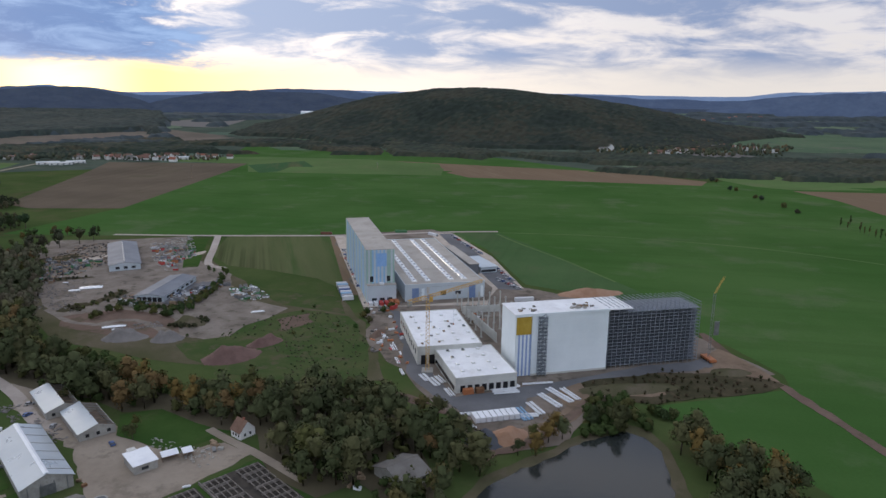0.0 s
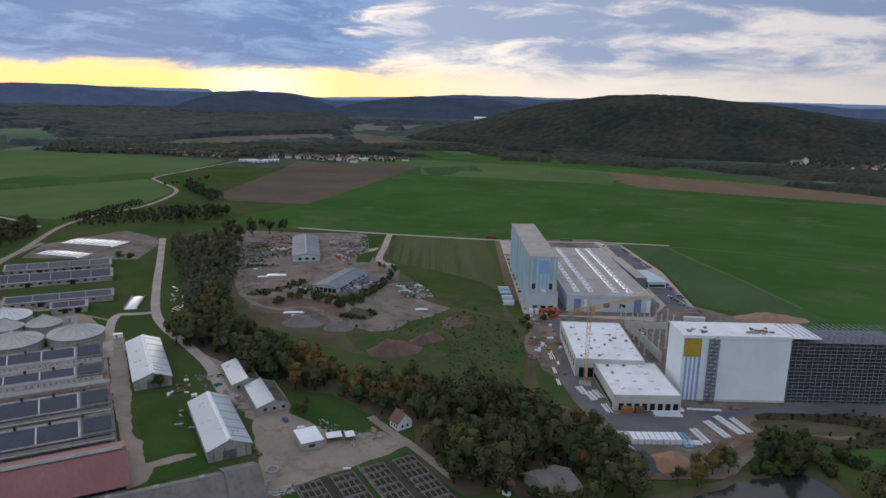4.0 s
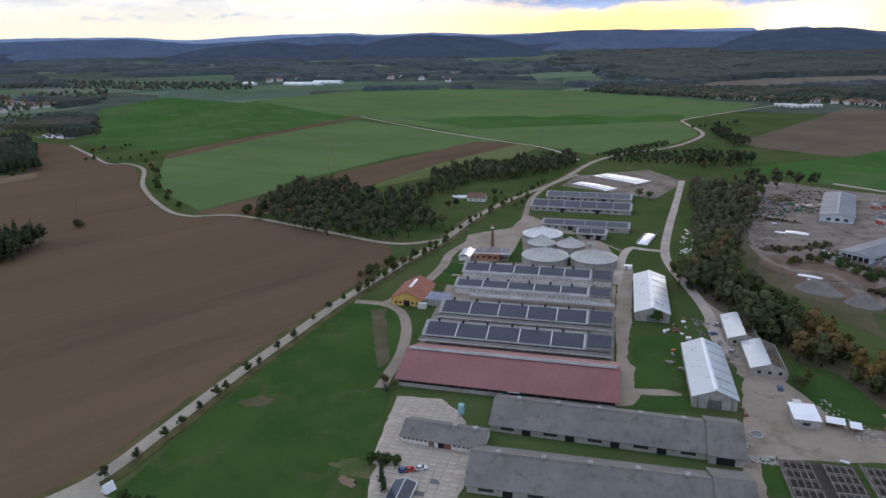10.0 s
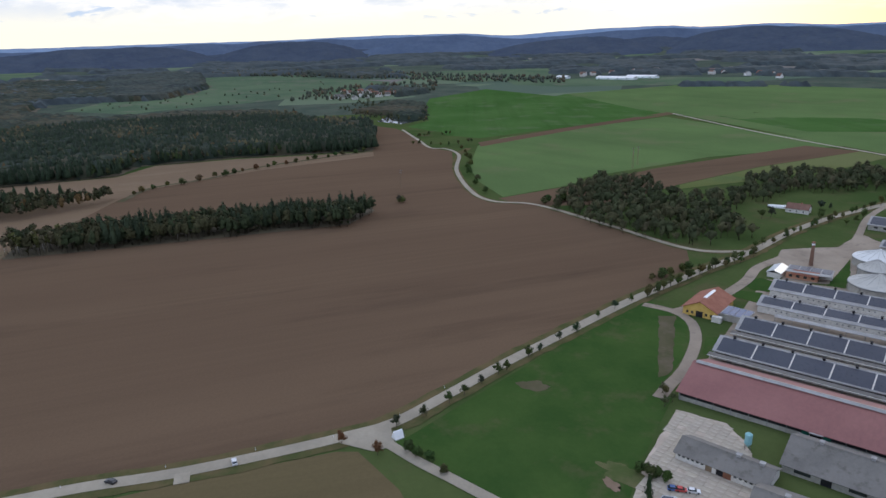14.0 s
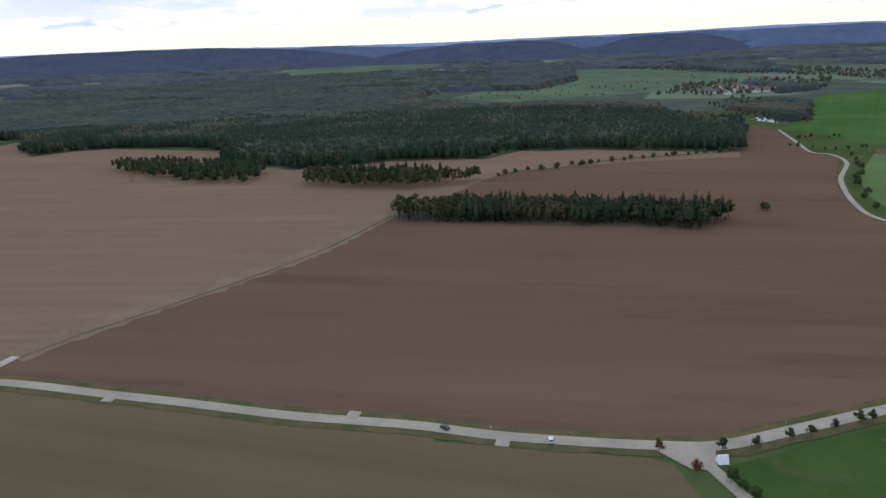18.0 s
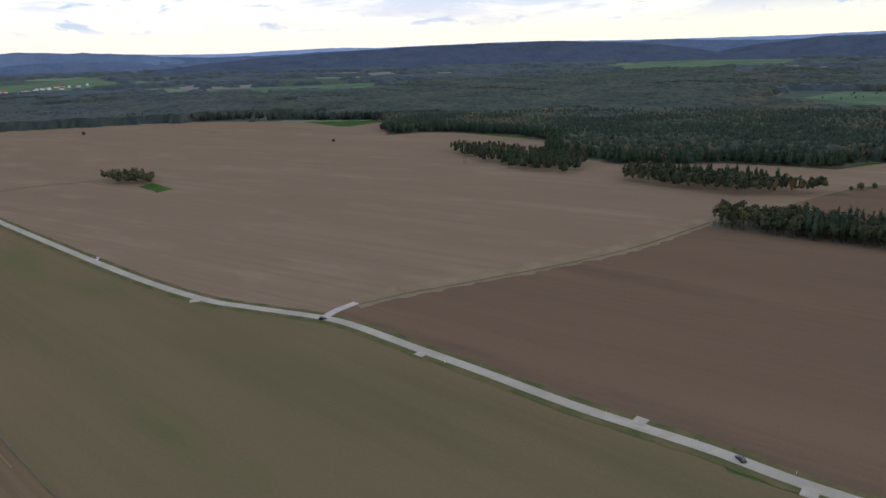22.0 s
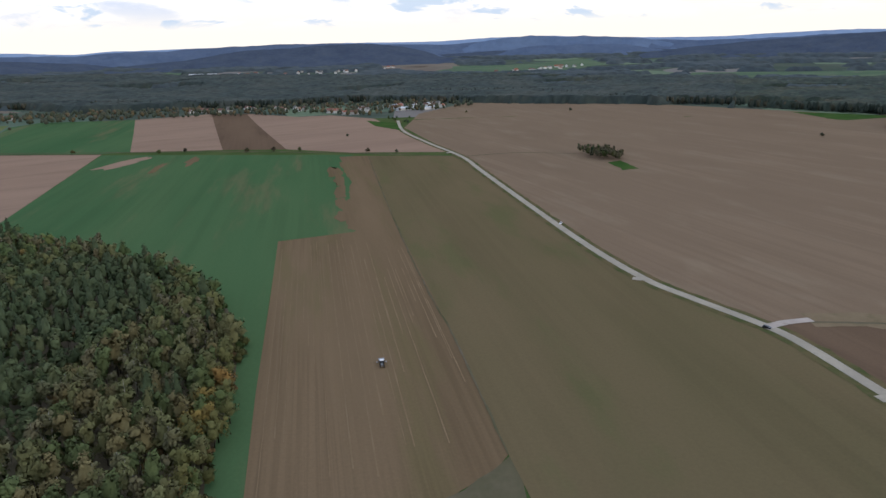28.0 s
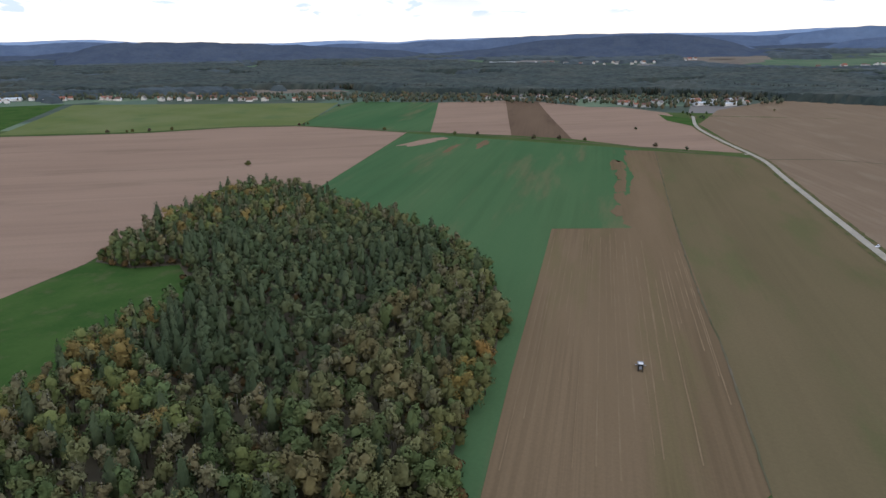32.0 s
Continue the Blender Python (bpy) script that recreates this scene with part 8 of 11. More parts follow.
# old pens
for bx, by, rows_n in ((-105.7, 206.6, 11), (-87.3, 225.2, 10)):
    c, s = math.cos(radians(43.5)), math.sin(radians(43.5))
    for col in range(2):
        for row in range(rows_n):
            u, v = col * 13.2, -row * 5.2 - (1.1 if row % 3 == 0 else 0.4)
            ob = thing("cattle_pen", "old concrete cattle pen with pale rails over dark pits", "pen", bx + u * c - (v - 4.4) * s, by + u * s + (v - 4.4) * c, 43.5, group="old cattle pens")
            part("pit_floor", Geo().box(0.0, 9.0, 0.0, 4.4, 0.0, 0.2), PEN_MUD, ob)
            for k in range(5):
                part("rail", Geo().box(k * 2.2 - 0.13, k * 2.2 + 0.13, -0.2, 4.6, 1.1, 1.4), PEN, ob)
                part("post", Geo().box(k * 2.2 - 0.12, k * 2.2 + 0.12, 0.0, 0.25, 0.0, 1.1), PEN, ob)
            part("wall", Geo().box(-0.2, 9.2, 4.4, 4.65, 0, 1.2), PEN, ob)
            part("trough", Geo().box(-0.2, 9.2, -0.35, 0.0, 0, 0.7), PEN, ob)
    patch("pen_floor", [(bx + u * c - v * s, by + u * s + v * c) for u, v in ((-1, 1), (23.5, 1), (23.5, -rows_n * 5.2 - 2), (-1, -rows_n * 5.2 - 2))], PEN_MUD, 0.19, "muddy concrete floor of the pens", "yard")
    solid("pen_wall", Geo().box(-1.0, -0.6, -rows_n * 5.2 - 1.5, 1.0, 0, 1.3), PEN, "long pale concrete wall of the pens", "wall", bx, by, 43.5)


def house(x, y, turn, L, W, he, hr, wall, roof, label, category="house", chimney=True, windows=True, group=""):
    """A plain gabled house."""
    ob = thing("house", label, category, x, y, turn, group=group)
    h = W / 2
    part("wall", Geo().prism([(0, -0.5), (W, -0.5), (W, he), (h, hr - 0.1), (0, he)], "x", 0.0, L), wall, ob)
    for a, b in (((-0.4), h), (W + 0.4, h)):
        low = he - 0.4 * (hr - he) / h
        part("roof_slope", Geo().prism([(a, low), (b, hr), (b, hr + 0.22), (a, low + 0.22)], "x", -0.4, L + 0.4), roof, ob)
    if chimney:
        part("chimney", Geo().box(L * 0.6, L * 0.6 + 0.7, h - 0.35, h + 0.35, hr - 0.4, hr + 1.0), BRICK_RED, ob)
    if windows:
        for k in range(3):
            part("window", Geo().box(L * (k + 0.6) / 3.4, L * (k + 0.6) / 3.4 + 1.0, -0.05, 0.15, 1.0, 2.3), GLASS, ob)
        for k in range(2):
            part("window", Geo().box(L - 0.1, L + 0.05, W * (0.25 + 0.35 * k), W * (0.25 + 0.35 * k) + 1.0, 1.0, 2.3), GLASS, ob)
    return ob


WHITE_WALL = material("white_house_render", (0.66, 0.65, 0.62), (0.76, 0.75, 0.72), 0.3, 1.5, 0.9)
ob = house(-88.0, 263.0, -39.0, 6.5, 7.5, 3.4, 7.4, WHITE_WALL, TILE_BROWN, "small white house with a steep brown tiled roof")
ob = thing("farm_office", "yellow-walled farm house with an orange-red tiled roof", "house", -299.7, 180.8, 132.0)
L, W_, HE, HR = 27.0, 17.5, 4.2, 8.5
part("wall", Geo().prism([(0.1, 0), (W_ - 0.1, 0), (W_ - 0.1, HE), (W_ / 2, HR - 0.15), (0.1, HE)], "x", 0.1, L), YELLOW_WALL, ob)
for pts in ([(-0.9, HE - 0.4), (W_ / 2, HR), (W_ / 2, HR + 0.25), (-0.9, HE - 0.15)], [(W_ + 0.9, HE - 0.4), (W_ / 2, HR), (W_ / 2, HR + 0.25), (W_ + 0.9, HE - 0.15)]):
    part("roof_slope", Geo().prism(pts, "x", -0.7, L + 0.7), TILE_RED, ob)
part("skylight_ridge", Geo().prism([(W_ / 2 - 1.0, HR + 0.1), (W_ / 2, HR + 0.6), (W_ / 2 + 1.0, HR + 0.1)], "x", 7, 21), WHITE_SHEET, ob, "white ridge skylight")
part("door", Geo().box(-0.0, 0.2, W_ / 2 - 1.8, W_ / 2 + 1.8, 0, 3.2), DARK, ob, "dark wide doorway")
for k in (2.0, 4.6, 11.8, 14.4):
    part("window", Geo().box(-0.0, 0.2, k, k + 1.2, 1.2, 2.6), GLASS, ob)
part("annex_wall", Geo().box(3, 15, -13.5, 0.05, 0, 3.2), CONCRETE, ob)
part("annex_roof", Geo().prism([(-14.5, 3.2), (-0.9, 3.7), (-0.9, 3.9), (-14.5, 3.4)], "x", 2.5, 15.5), FIBRE_PALE, ob)
for k in range(4):
    part("solar_panel", Geo().prism([(-14.0 + k * 3.2, 3.5 + k * 0.11), (-11.1 + k * 3.2, 3.6 + k * 0.11), (-11.1 + k * 3.2, 3.72 + k * 0.11), (-14.0 + k * 3.2, 3.62 + k * 0.11)], "x", 3, 15), material("blue_solar_glass", (0.06, 0.085, 0.17), (0.08, 0.11, 0.2), 0.1, 1.2, 0.2, rows=(90, 1.0, 0.35), spec=0.6) if k == 0 else bpy.data.materials["blue_solar_glass"], ob)
part("porch", Geo().box(-2.5, 0.3, -3.0, 1.5, 0, 3.0), PLASTER, ob)
ob = thing("boiler_house", "low boiler house with solar roof and orange walls", "farm building", -352.4, 255.0, FARM + 4)
part("wall", Geo().box(0, 17, 0, 8, 0, 4.2), material("orange_render", (0.40, 0.20, 0.12), (0.47, 0.26, 0.17), 0.3, 1.5, 0.9), ob)
part("roof", Geo().box(-0.5, 24, -0.4, 14, 4.2, 4.5), FIBRE_PALE, ob)
part("rear_wall", Geo().box(0, 23.5, 8.1, 13.6, 0, 4.2), PLASTER, ob)
for k in range(4):
    part("solar_panel", Geo().box(0.3 + k * 5.9, 5.6 + k * 5.9, 4.2, 13.4, 4.55, 4.65), PANEL, ob)
for k in range(4):
    part("window", Geo().box(1.5 + k * 4, 3.4 + k * 4, -0.06, 0.2, 1.2, 2.8), GLASS, ob)
part("canopy", Geo().prism([(-1.4, 3.2), (4.0, 4.6), (4.0, 4.8), (-1.4, 3.4)], "x", 3.0, 17.3), TILE_RED, ob, "sloping red sheet roof")
ob = thing("glazed_shed", "narrow shed under a bluish white roof", "shed", -356.9, 245.6, FARM + 90)
part("wall", Geo().box(0, 17, -7.5, 0, 0, 3.0), PLASTER, ob)
part("roof", Geo().prism([(-8, 2.9), (-3.75, 4.6), (0.5, 2.9), (0.5, 3.05), (-3.75, 4.75), (-8, 3.05)], "x", -0.4, 17.4), WHITE_METAL, ob)
ob = thing("chimney_stack", "tall brown brick chimney with a red and white top", "chimney", -369.9, 284.0)
part("stack", Geo().lathe([(1.3, 0), (0.9, 13.5), (0.7, 13.5)], 14), TILE_BROWN, ob)
part("top_band", Geo().lathe([(1.0, 13.5), (1.0, 14.6), (0.7, 14.6)], 14), WHITE_SHEET, ob)
part("warning_band", Geo().lathe([(1.0, 14.6), (1.0, 15.6), (0.6, 15.6)], 14), RUST, ob)
house(-499.1, 353.3, 40.0, 17.0, 10.0, 3.6, 7.2, PLASTER, TILE_BROWN, "long low house with a brown roof behind the lane")
ob = thing("greenhouse_tunnel", "long narrow white plastic tunnel", "greenhouse", -517.8, 349.6, 58.0)
part("cover", Geo().prism([(-2.0, 0), (-1.8, 1.4), (-1.0, 2.3), (0, 2.6), (1.0, 2.3), (1.8, 1.4), (2.0, 0)], "x", 0, 32), WHITE_SHEET, ob)
for k in range(6):
    part("hoop", Geo().prism([(-2.05, 0), (-1.85, 1.42), (-1.0, 2.36), (0, 2.68), (1.0, 2.36), (1.85, 1.42), (2.05, 0)], "x", k * 6.3, k * 6.3 + 0.15), STEEL, ob)


# ---- the works and building site ----
CLAD_WHITE = material("white_sandwich_panels", (0.710, 0.770, 0.787), (0.809, 0.868, 0.880), 0.03, 0.8, 0.5, rows=(90, 1.2, 0.12), spec=0.5)
ROOF_WHITE = material("white_roof_membrane", (0.744, 0.744, 0.744), (0.864, 0.864, 0.864), 0.06, 0.6, 0.75, third=((0.600, 0.588, 0.576), 0.5))
ROOF_GREY = material("beige_grey_roof_membrane", (0.364, 0.329, 0.287), (0.445, 0.405, 0.353), 0.05, 0.5, 0.85, third=((0.296, 0.268, 0.230), 0.6))
PRECAST = material("precast_concrete_panels", (0.483, 0.483, 0.442), (0.575, 0.575, 0.532), 0.08, 0.9, 0.85, third=((0.402, 0.391, 0.358), 0.5))
PALE_BLUE = material("pale_blue_panels", (0.255, 0.441, 0.625), (0.306, 0.504, 0.700), 0.06, 0.8, 0.45, spec=0.5)
PALE_GREEN = material("pale_green_panels", (0.30, 0.44, 0.38), (0.36, 0.50, 0.44), 0.06, 0.8, 0.45, spec=0.5)
PALE_GREY = material("light_grey_panels", (0.462, 0.517, 0.550), (0.528, 0.583, 0.616), 0.06, 0.8, 0.45, spec=0.5)
SKY_BLUE = material("light_blue_sign_panel", (0.22, 0.40, 0.68), (0.27, 0.46, 0.74), 0.2, 1.0, 0.45)
MID_BLUE = material("steel_blue_panels", (0.15, 0.22, 0.38), (0.20, 0.28, 0.44), 0.1, 1.0, 0.5)
OCHRE = material("ochre_yellow_insulation", (0.42, 0.27, 0.035), (0.50, 0.34, 0.06), 0.2, 1.2, 0.85)
STRIPE_BLUE = material("pale_blue_stripe", (0.24, 0.33, 0.55), (0.30, 0.40, 0.62), 0.1, 1.0, 0.5)
RACK = material("galvanised_rack_steel", (0.20, 0.225, 0.255), (0.26, 0.285, 0.31), 0.3, 2.0, 0.5, metal=0.3)
# rack steel darkened: the shade between the shelves is put into this colour
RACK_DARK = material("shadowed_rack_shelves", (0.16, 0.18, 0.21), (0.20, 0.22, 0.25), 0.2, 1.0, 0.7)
YELLOW = material("crane_yellow", (0.52, 0.30, 0.06), (0.60, 0.36, 0.09), 0.4, 2.0, 0.6)
ORANGE = material("orange_paint", (0.38, 0.13, 0.05), (0.46, 0.18, 0.08), 0.4, 2.0, 0.6)
RED_PAINT = material("red_paint", (0.42, 0.05, 0.045), (0.50, 0.08, 0.07), 0.4, 2.0, 0.55)
BLUE_PAINT = material("blue_paint", (0.05, 0.10, 0.25), (0.07, 0.13, 0.30), 0.4, 2.0, 0.5)
SILVER = material("silver_car_paint", (0.34, 0.35, 0.37), (0.40, 0.41, 0.43), 1.0, 3.0, 0.35, metal=0.5)
BLACK_PAINT = material("black_car_paint", (0.02, 0.02, 0.025), (0.03, 0.03, 0.035), 1.0, 3.0, 0.3, spec=0.6)
WHITE_PAINT = material("white_car_paint", (0.62, 0.62, 0.63), (0.70, 0.70, 0.71), 1.0, 3.0, 0.35, spec=0.5)
GREEN_PAINT = material("green_machine_paint", (0.05, 0.16, 0.07), (0.07, 0.20, 0.09), 0.5, 2.0, 0.6)
STONE_GREY = material("grey_gravel_heap", (0.158, 0.144, 0.133), (0.210, 0.191, 0.175), 0.12, 0.9, 0.95, bump=0.6)
STONE_RED = material("reddish_rubble_heap", (0.120, 0.070, 0.058), (0.166, 0.100, 0.083), 0.12, 0.9, 0.95, bump=0.6)
STONE_TAN = material("orange_sand_heap", (0.306, 0.170, 0.102), (0.365, 0.221, 0.145), 0.15, 0.9, 0.95, bump=0.6)
COAL = material("dark_grey_gravel_heap", (0.06, 0.065, 0.075), (0.09, 0.095, 0.105), 0.15, 0.9, 0.95, bump=0.6)
ROOF_BLUE = material("blue_grey_roof_sheets", (0.145, 0.16, 0.185), (0.19, 0.205, 0.23), 0.1, 1.0, 0.6, rows=(0, 1.1, 0.3), third=((0.12, 0.13, 0.15), 0.5))
ROOF_LIGHT = material("white_acrylic_skylight", (0.86, 0.87, 0.88), (0.90, 0.90, 0.90), 0.3, 1.0, 0.16, spec=1.0, depth=0.05)
SITE = 14.0

# the new high-bay store
ob = thing("high_bay_store", "tall white high-bay store, its far half still open steel racks", "warehouse", 39.0, 329.0, SITE)
D, HT = 21.5, 33.2
part("left_wall", Geo().box(0, 0.3, 0.3, D, 0, HT), CLAD_WHITE, ob)
part("front_wall", Geo().box(8.8, 52.0, 0.0, 0.3, 0, HT), CLAD_WHITE, ob)
part("back_wall", Geo().box(0, 52.0, D, D + 0.3, 0, HT), CLAD_WHITE, ob)
part("roof", Geo().box(-0.3, 66.0, -0.3, D + 0.6, HT, HT + 0.5), ROOF_WHITE, ob)
part("parapet", Geo().box(-0.4, 52.2, -0.45, -0.3, HT - 0.6, HT + 0.9), CLAD_WHITE, ob)
part("ochre_panel", Geo().box(0.4, 8.6, 0.02, 0.3, 23.0, HT - 0.7), OCHRE, ob, "unclad ochre yellow wall field")
for k in range(8):
    part("wall_stripe", Geo().box(0.4 + k * 1.03, 0.4 + (k + 1) * 1.03 - 0.03, 0.05 - 0.05 * (k % 2), 0.3, 0.4, 22.9), (CLAD_WHITE, STRIPE_BLUE)[k % 2], ob)
for px in (12.3, 14.4, 16.5):
    for py in (-2.0, -0.35):
        part("stair_post", Geo().box(px - 0.12, px + 0.12, py - 0.12, py + 0.12, 0, HT - 0.4), RACK, ob)
for k in range(17):
    z = 1.2 + k * 1.9
    part("stair_landing", Geo().box(12.1, 16.7, -2.15, -0.2, z, z + 0.16), RACK, ob)
    part("stair_flight", Geo().rod((12.6, -1.9 if k % 2 else -0.6, z + 0.1), (16.2, -1.9 if k % 2 else -0.6, z + 1.9), 0.22), RACK, ob)
part("base_strip", Geo().box(8.8, 52.0, -0.35, -0.02, 0, 1.1), PRECAST, ob)
RX = [52.6 + i * 2.75 for i in range(21)]
for i, x in enumerate(RX):
    for y in (0.3, 4.2, 8.3, 12.6, 16.8, 21.0):
        part("rack_post", Geo().box(x - 0.10, x + 0.10, y - 0.10, y + 0.10, 0, HT - (0.3 if i < 17 else 1.0)), RACK, ob)
    part("roof_truss", Geo().rod((x, 0.3, HT - 0.2), (x, D, HT - 0.2), 0.16).rod((x, 0.3, HT + 1.1), (x, D, HT + 1.1), 0.13), RACK, ob)
for k in range(17):
    z = 1.6 + k * 1.85
    for y in (0.3, 8.3, 16.8):
        part("rack_beam", Geo().box(52.5, RX[-1], y - 0.08, y + 0.08, z - 0.12, z + 0.12), RACK, ob)
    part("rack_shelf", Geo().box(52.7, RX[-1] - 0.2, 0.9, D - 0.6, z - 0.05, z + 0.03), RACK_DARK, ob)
for i in range(0, 20, 2):
    for y in (4.2, 16.8):
        part("rack_brace", Geo().rod((RX[i], y, 0.5), (RX[i + 1], y, HT * 0.5), 0.07).rod((RX[i + 1], y, HT * 0.5), (RX[i], y, HT - 1), 0.07), RACK, ob)
rng = random.Random(5)
for k in range(34):
    cx = rng.choice((7, 9, 35, 40, 43)) + rng.uniform(-4, 4)
    solid("roof_pallet", Geo().box(0, rng.uniform(0.8, 2.2), 0, rng.uniform(0.6, 1.6), 0, rng.uniform(0.3, 1.0)), rng.choice((WOOD, STONE_GREY, CONCRETE, WHITE_SHEET, WOOD)), "pallet of building material on the white roof", "pallet", 39.0 + cx * math.cos(radians(SITE)) - (7 + rng.uniform(-4, 5)) * math.sin(radians(SITE)), 329.0 + cx * math.sin(radians(SITE)) + (7 + rng.uniform(-4, 5)) * math.cos(radians(SITE)), SITE, group="roof pallets", z=HT + 0.5)


def flat_hall(name, label, x, y, turn, L, W, h, wall, roof, skylights=(), parapet=0.5):
    ob = thing(name, label, "hall", x, y, turn)
    part("wall", Geo().box(0.05, L - 0.05, 0.05, W - 0.05, 0, h), wall, ob)
    part("roof", Geo().box(0.3, L - 0.3, 0.3, W - 0.3, h, h + 0.15), roof, ob)
    for a in ((-0.1, L + 0.1, -0.1, 0.3), (-0.1, L + 0.1, W - 0.3, W + 0.1), (-0.1, 0.3, 0.31, W - 0.31), (L - 0.3, L + 0.1, 0.31, W - 0.31)):
        part("parapet", Geo().box(*a, h - 0.5, h + parapet), wall, ob)
    for sx, sy in skylights:
        dome = part("skylight", Geo().box(sx - 0.9, sx + 0.9, sy - 0.9, sy + 0.9, h + 0.15, h + 0.6), PRECAST, ob)
        part("skylight_glass", Geo().prism([(sx - 0.8, h + 0.6), (sx - 0.5, h + 1.0), (sx + 0.5, h + 1.0), (sx + 0.8, h + 0.6)], "y", sy - 0.8, sy + 0.8), GLASS if (int(sx + sy) % 3 == 0) else WHITE_SHEET, dome)
    return ob


q = flat_hall("new_hall", "new low hall with pale precast walls and a white roof", 8.0, 307.5, 15.0, 32.0, 41.0, 7.8, PRECAST, ROOF_WHITE, [(6 + i * 8.5, 8 + j * 9.5) for i in range(3) for j in range(4)])
for k in range(8):
    part("gate", Geo().box(2.5 + k * 3.7, 4.9 + k * 3.7, -0.1, 0.2, 0.6, 4.0), DARK, q, "dark loading gate")
part("side_band", Geo().box(-0.1, 0.1, 2, 39, 1.0, 3.2), GLASS, q, "long dark window band")
p_ = flat_hall("new_hall", "new hall with precast walls, small windows and a white roof", -12.0, 344.0, 12.0, 36.0, 63.0, 10.0, PRECAST, ROOF_WHITE, [(6 + i * 9, 8 + j * 11) for i in range(4) for j in range(5)])
for k in range(9):
    part("window", Geo().box(-0.1, 0.15, 5 + k * 6.3, 7.2 + k * 6.3, 4.5, 7.5), GLASS, p_)
for k in range(3):
    part("doorway", Geo().box(2 + k * 4.5, 5 + k * 4.5, -0.1, 0.2, 0.3, 5.5), DARK, p_)
for k in range(10):
    part("roof_load", Geo().box(3 + (k * 7.3) % 28, 4.2 + (k * 7.3) % 28, 4 + (k * 11.7) % 52, 5.6 + (k * 11.7) % 52, 10.15, 10.7), (WOOD, STONE_GREY, WHITE_SHEET)[k % 3], p_)

# the old hall and its tower
old = flat_hall("old_hall", "large old hall with white skylights on a grey roof", -25.0, 461.5, SITE, 59.0, 160.0, 12.0, PALE_GREY, ROOF_GREY)
for row, sx in enumerate((8.5, 18.5, 36.0, 46.0)):
    for k in range(16):
        sy = 8 + k * 9.4
        part("skylight", Geo().prism([(sx - 1.9, 12.15), (sx - 1.5, 12.9), (sx + 1.5, 12.9), (sx + 1.9, 12.15)], "y", sy, sy + 6.6), ROOF_LIGHT, old, "white roof skylight")
        part("smoke_vent", Geo().box(sx - 0.6, sx + 0.6, sy + 2.3, sy + 4.1, 12.9, 13.05), GLASS, old)
for k, (a, b, z0, z1, m) in enumerate(((5.0, 10.0, 0.0, 9.5, MID_BLUE), (47.0, 52.0, 0.0, 10.0, MID_BLUE), (16, 20, 1.0, 4.0, MID_BLUE), (26, 30, 3.5, 6.5, GLASS), (37, 41, 3.5, 6.0, GLASS), (56.0, 58.0, 0.5, 9.0, CLAD_WHITE), (12, 14, 0, 9.0, CLAD_WHITE))):
    part("wall_panel", Geo().box(a, b, -0.12, 0.1, z0, z1), m, old)
tow = thing("store_tower", "tall pale blue and green striped store tower with a grey roof", "tower", -51.0, 455.0, SITE)
TL, TW, TH, TS = 20.0, 138.0, 37.5, 5.0
part("annex", Geo().box(0.0, TL + 0.4, 0, TS + 4, 0, 13.0), PALE_GREY, tow, "pale grey front annex")
part("annex_roof", Geo().box(-0.2, TL + 0.6, -0.2, TS + 0.0, 13.0, 13.3), ROOF_GREY, tow)
part("core", Geo().box(0.3, TL - 0.3, TS + 0.3, TW - 0.3, 0, TH - 0.2), PALE_GREY, tow)
part("roof", Geo().box(0.0, TL, TS, TW, TH, TH + 0.4), ROOF_GREY, tow)
for k in range(15):
    a, b = TL * k / 15, TL * (k + 1) / 15
    m = (PALE_GREEN, PALE_GREY, PALE_GREEN, PALE_BLUE, PALE_GREY, PALE_BLUE, PALE_GREY, PALE_BLUE, PALE_GREY, PALE_BLUE, PALE_GREY, PALE_GREEN, PALE_GREEN, PALE_GREY, PALE_GREEN)[k]
    part("front_stripe", Geo().box(a, b - 0.02, TS, TS + 0.3, 13.0, TH), m, tow)
part("sign_panel", Geo().box(TL * 0.36, TL * 0.72, TS - 0.12, TS - 0.01, TH - 12, TH - 2.5), SKY_BLUE, tow, "plain bright blue sign field")
part("sign_field", Geo().box(TL * 0.33, TL * 0.36 - 0.05, TS - 0.1, TS - 0.01, TH - 12, TH - 2.5), PALE_BLUE, tow)
for k in range(46):
    a, b = TS + (TW - TS) * k / 46, TS + (TW - TS) * (k + 1) / 46
    part("side_stripe", Geo().box(-0.02, 0.3, a + 0.31 if k == 0 else a, b - 0.02, 0, TH), (PALE_BLUE, PALE_GREY, PALE_BLUE, PALE_GREEN, PALE_BLUE, PALE_GREY, MID_BLUE if k % 5 == 0 else PALE_BLUE)[(k * 5) % 7], tow)
for k in (2.5, 14.5):
    part("window", Geo().box(k, k + 2.4, TS - 0.08, TS + 0.1, 14.5, 18.5), GLASS, tow)
for k in range(3):
    part("annex_window", Geo().box(3 + k * 5.5, 6.5 + k * 5.5, -0.08, 0.1, 2.0, 4.0), GLASS, tow)
part("roof_hatch", Geo().box(9, 12, TS - 4.0, TS - 1.0, 13.3, 14.4), WHITE_SHEET, tow)
ob = thing("dark_office", "long dark grey office block beside the old hall", "building", 31.5, 542.0, 106.0)
DARK_CLAD = material("dark_grey_cladding", (0.13, 0.14, 0.15), (0.17, 0.18, 0.19), 0.1, 1.0, 0.6)
part("wall", Geo().box(0, 74, 0, 8, 0, 9.0), DARK_CLAD, ob)
part("roof", Geo().box(-0.3, 74.3, -0.3, 8.3, 9.0, 9.3), ROOF_GREY, ob)
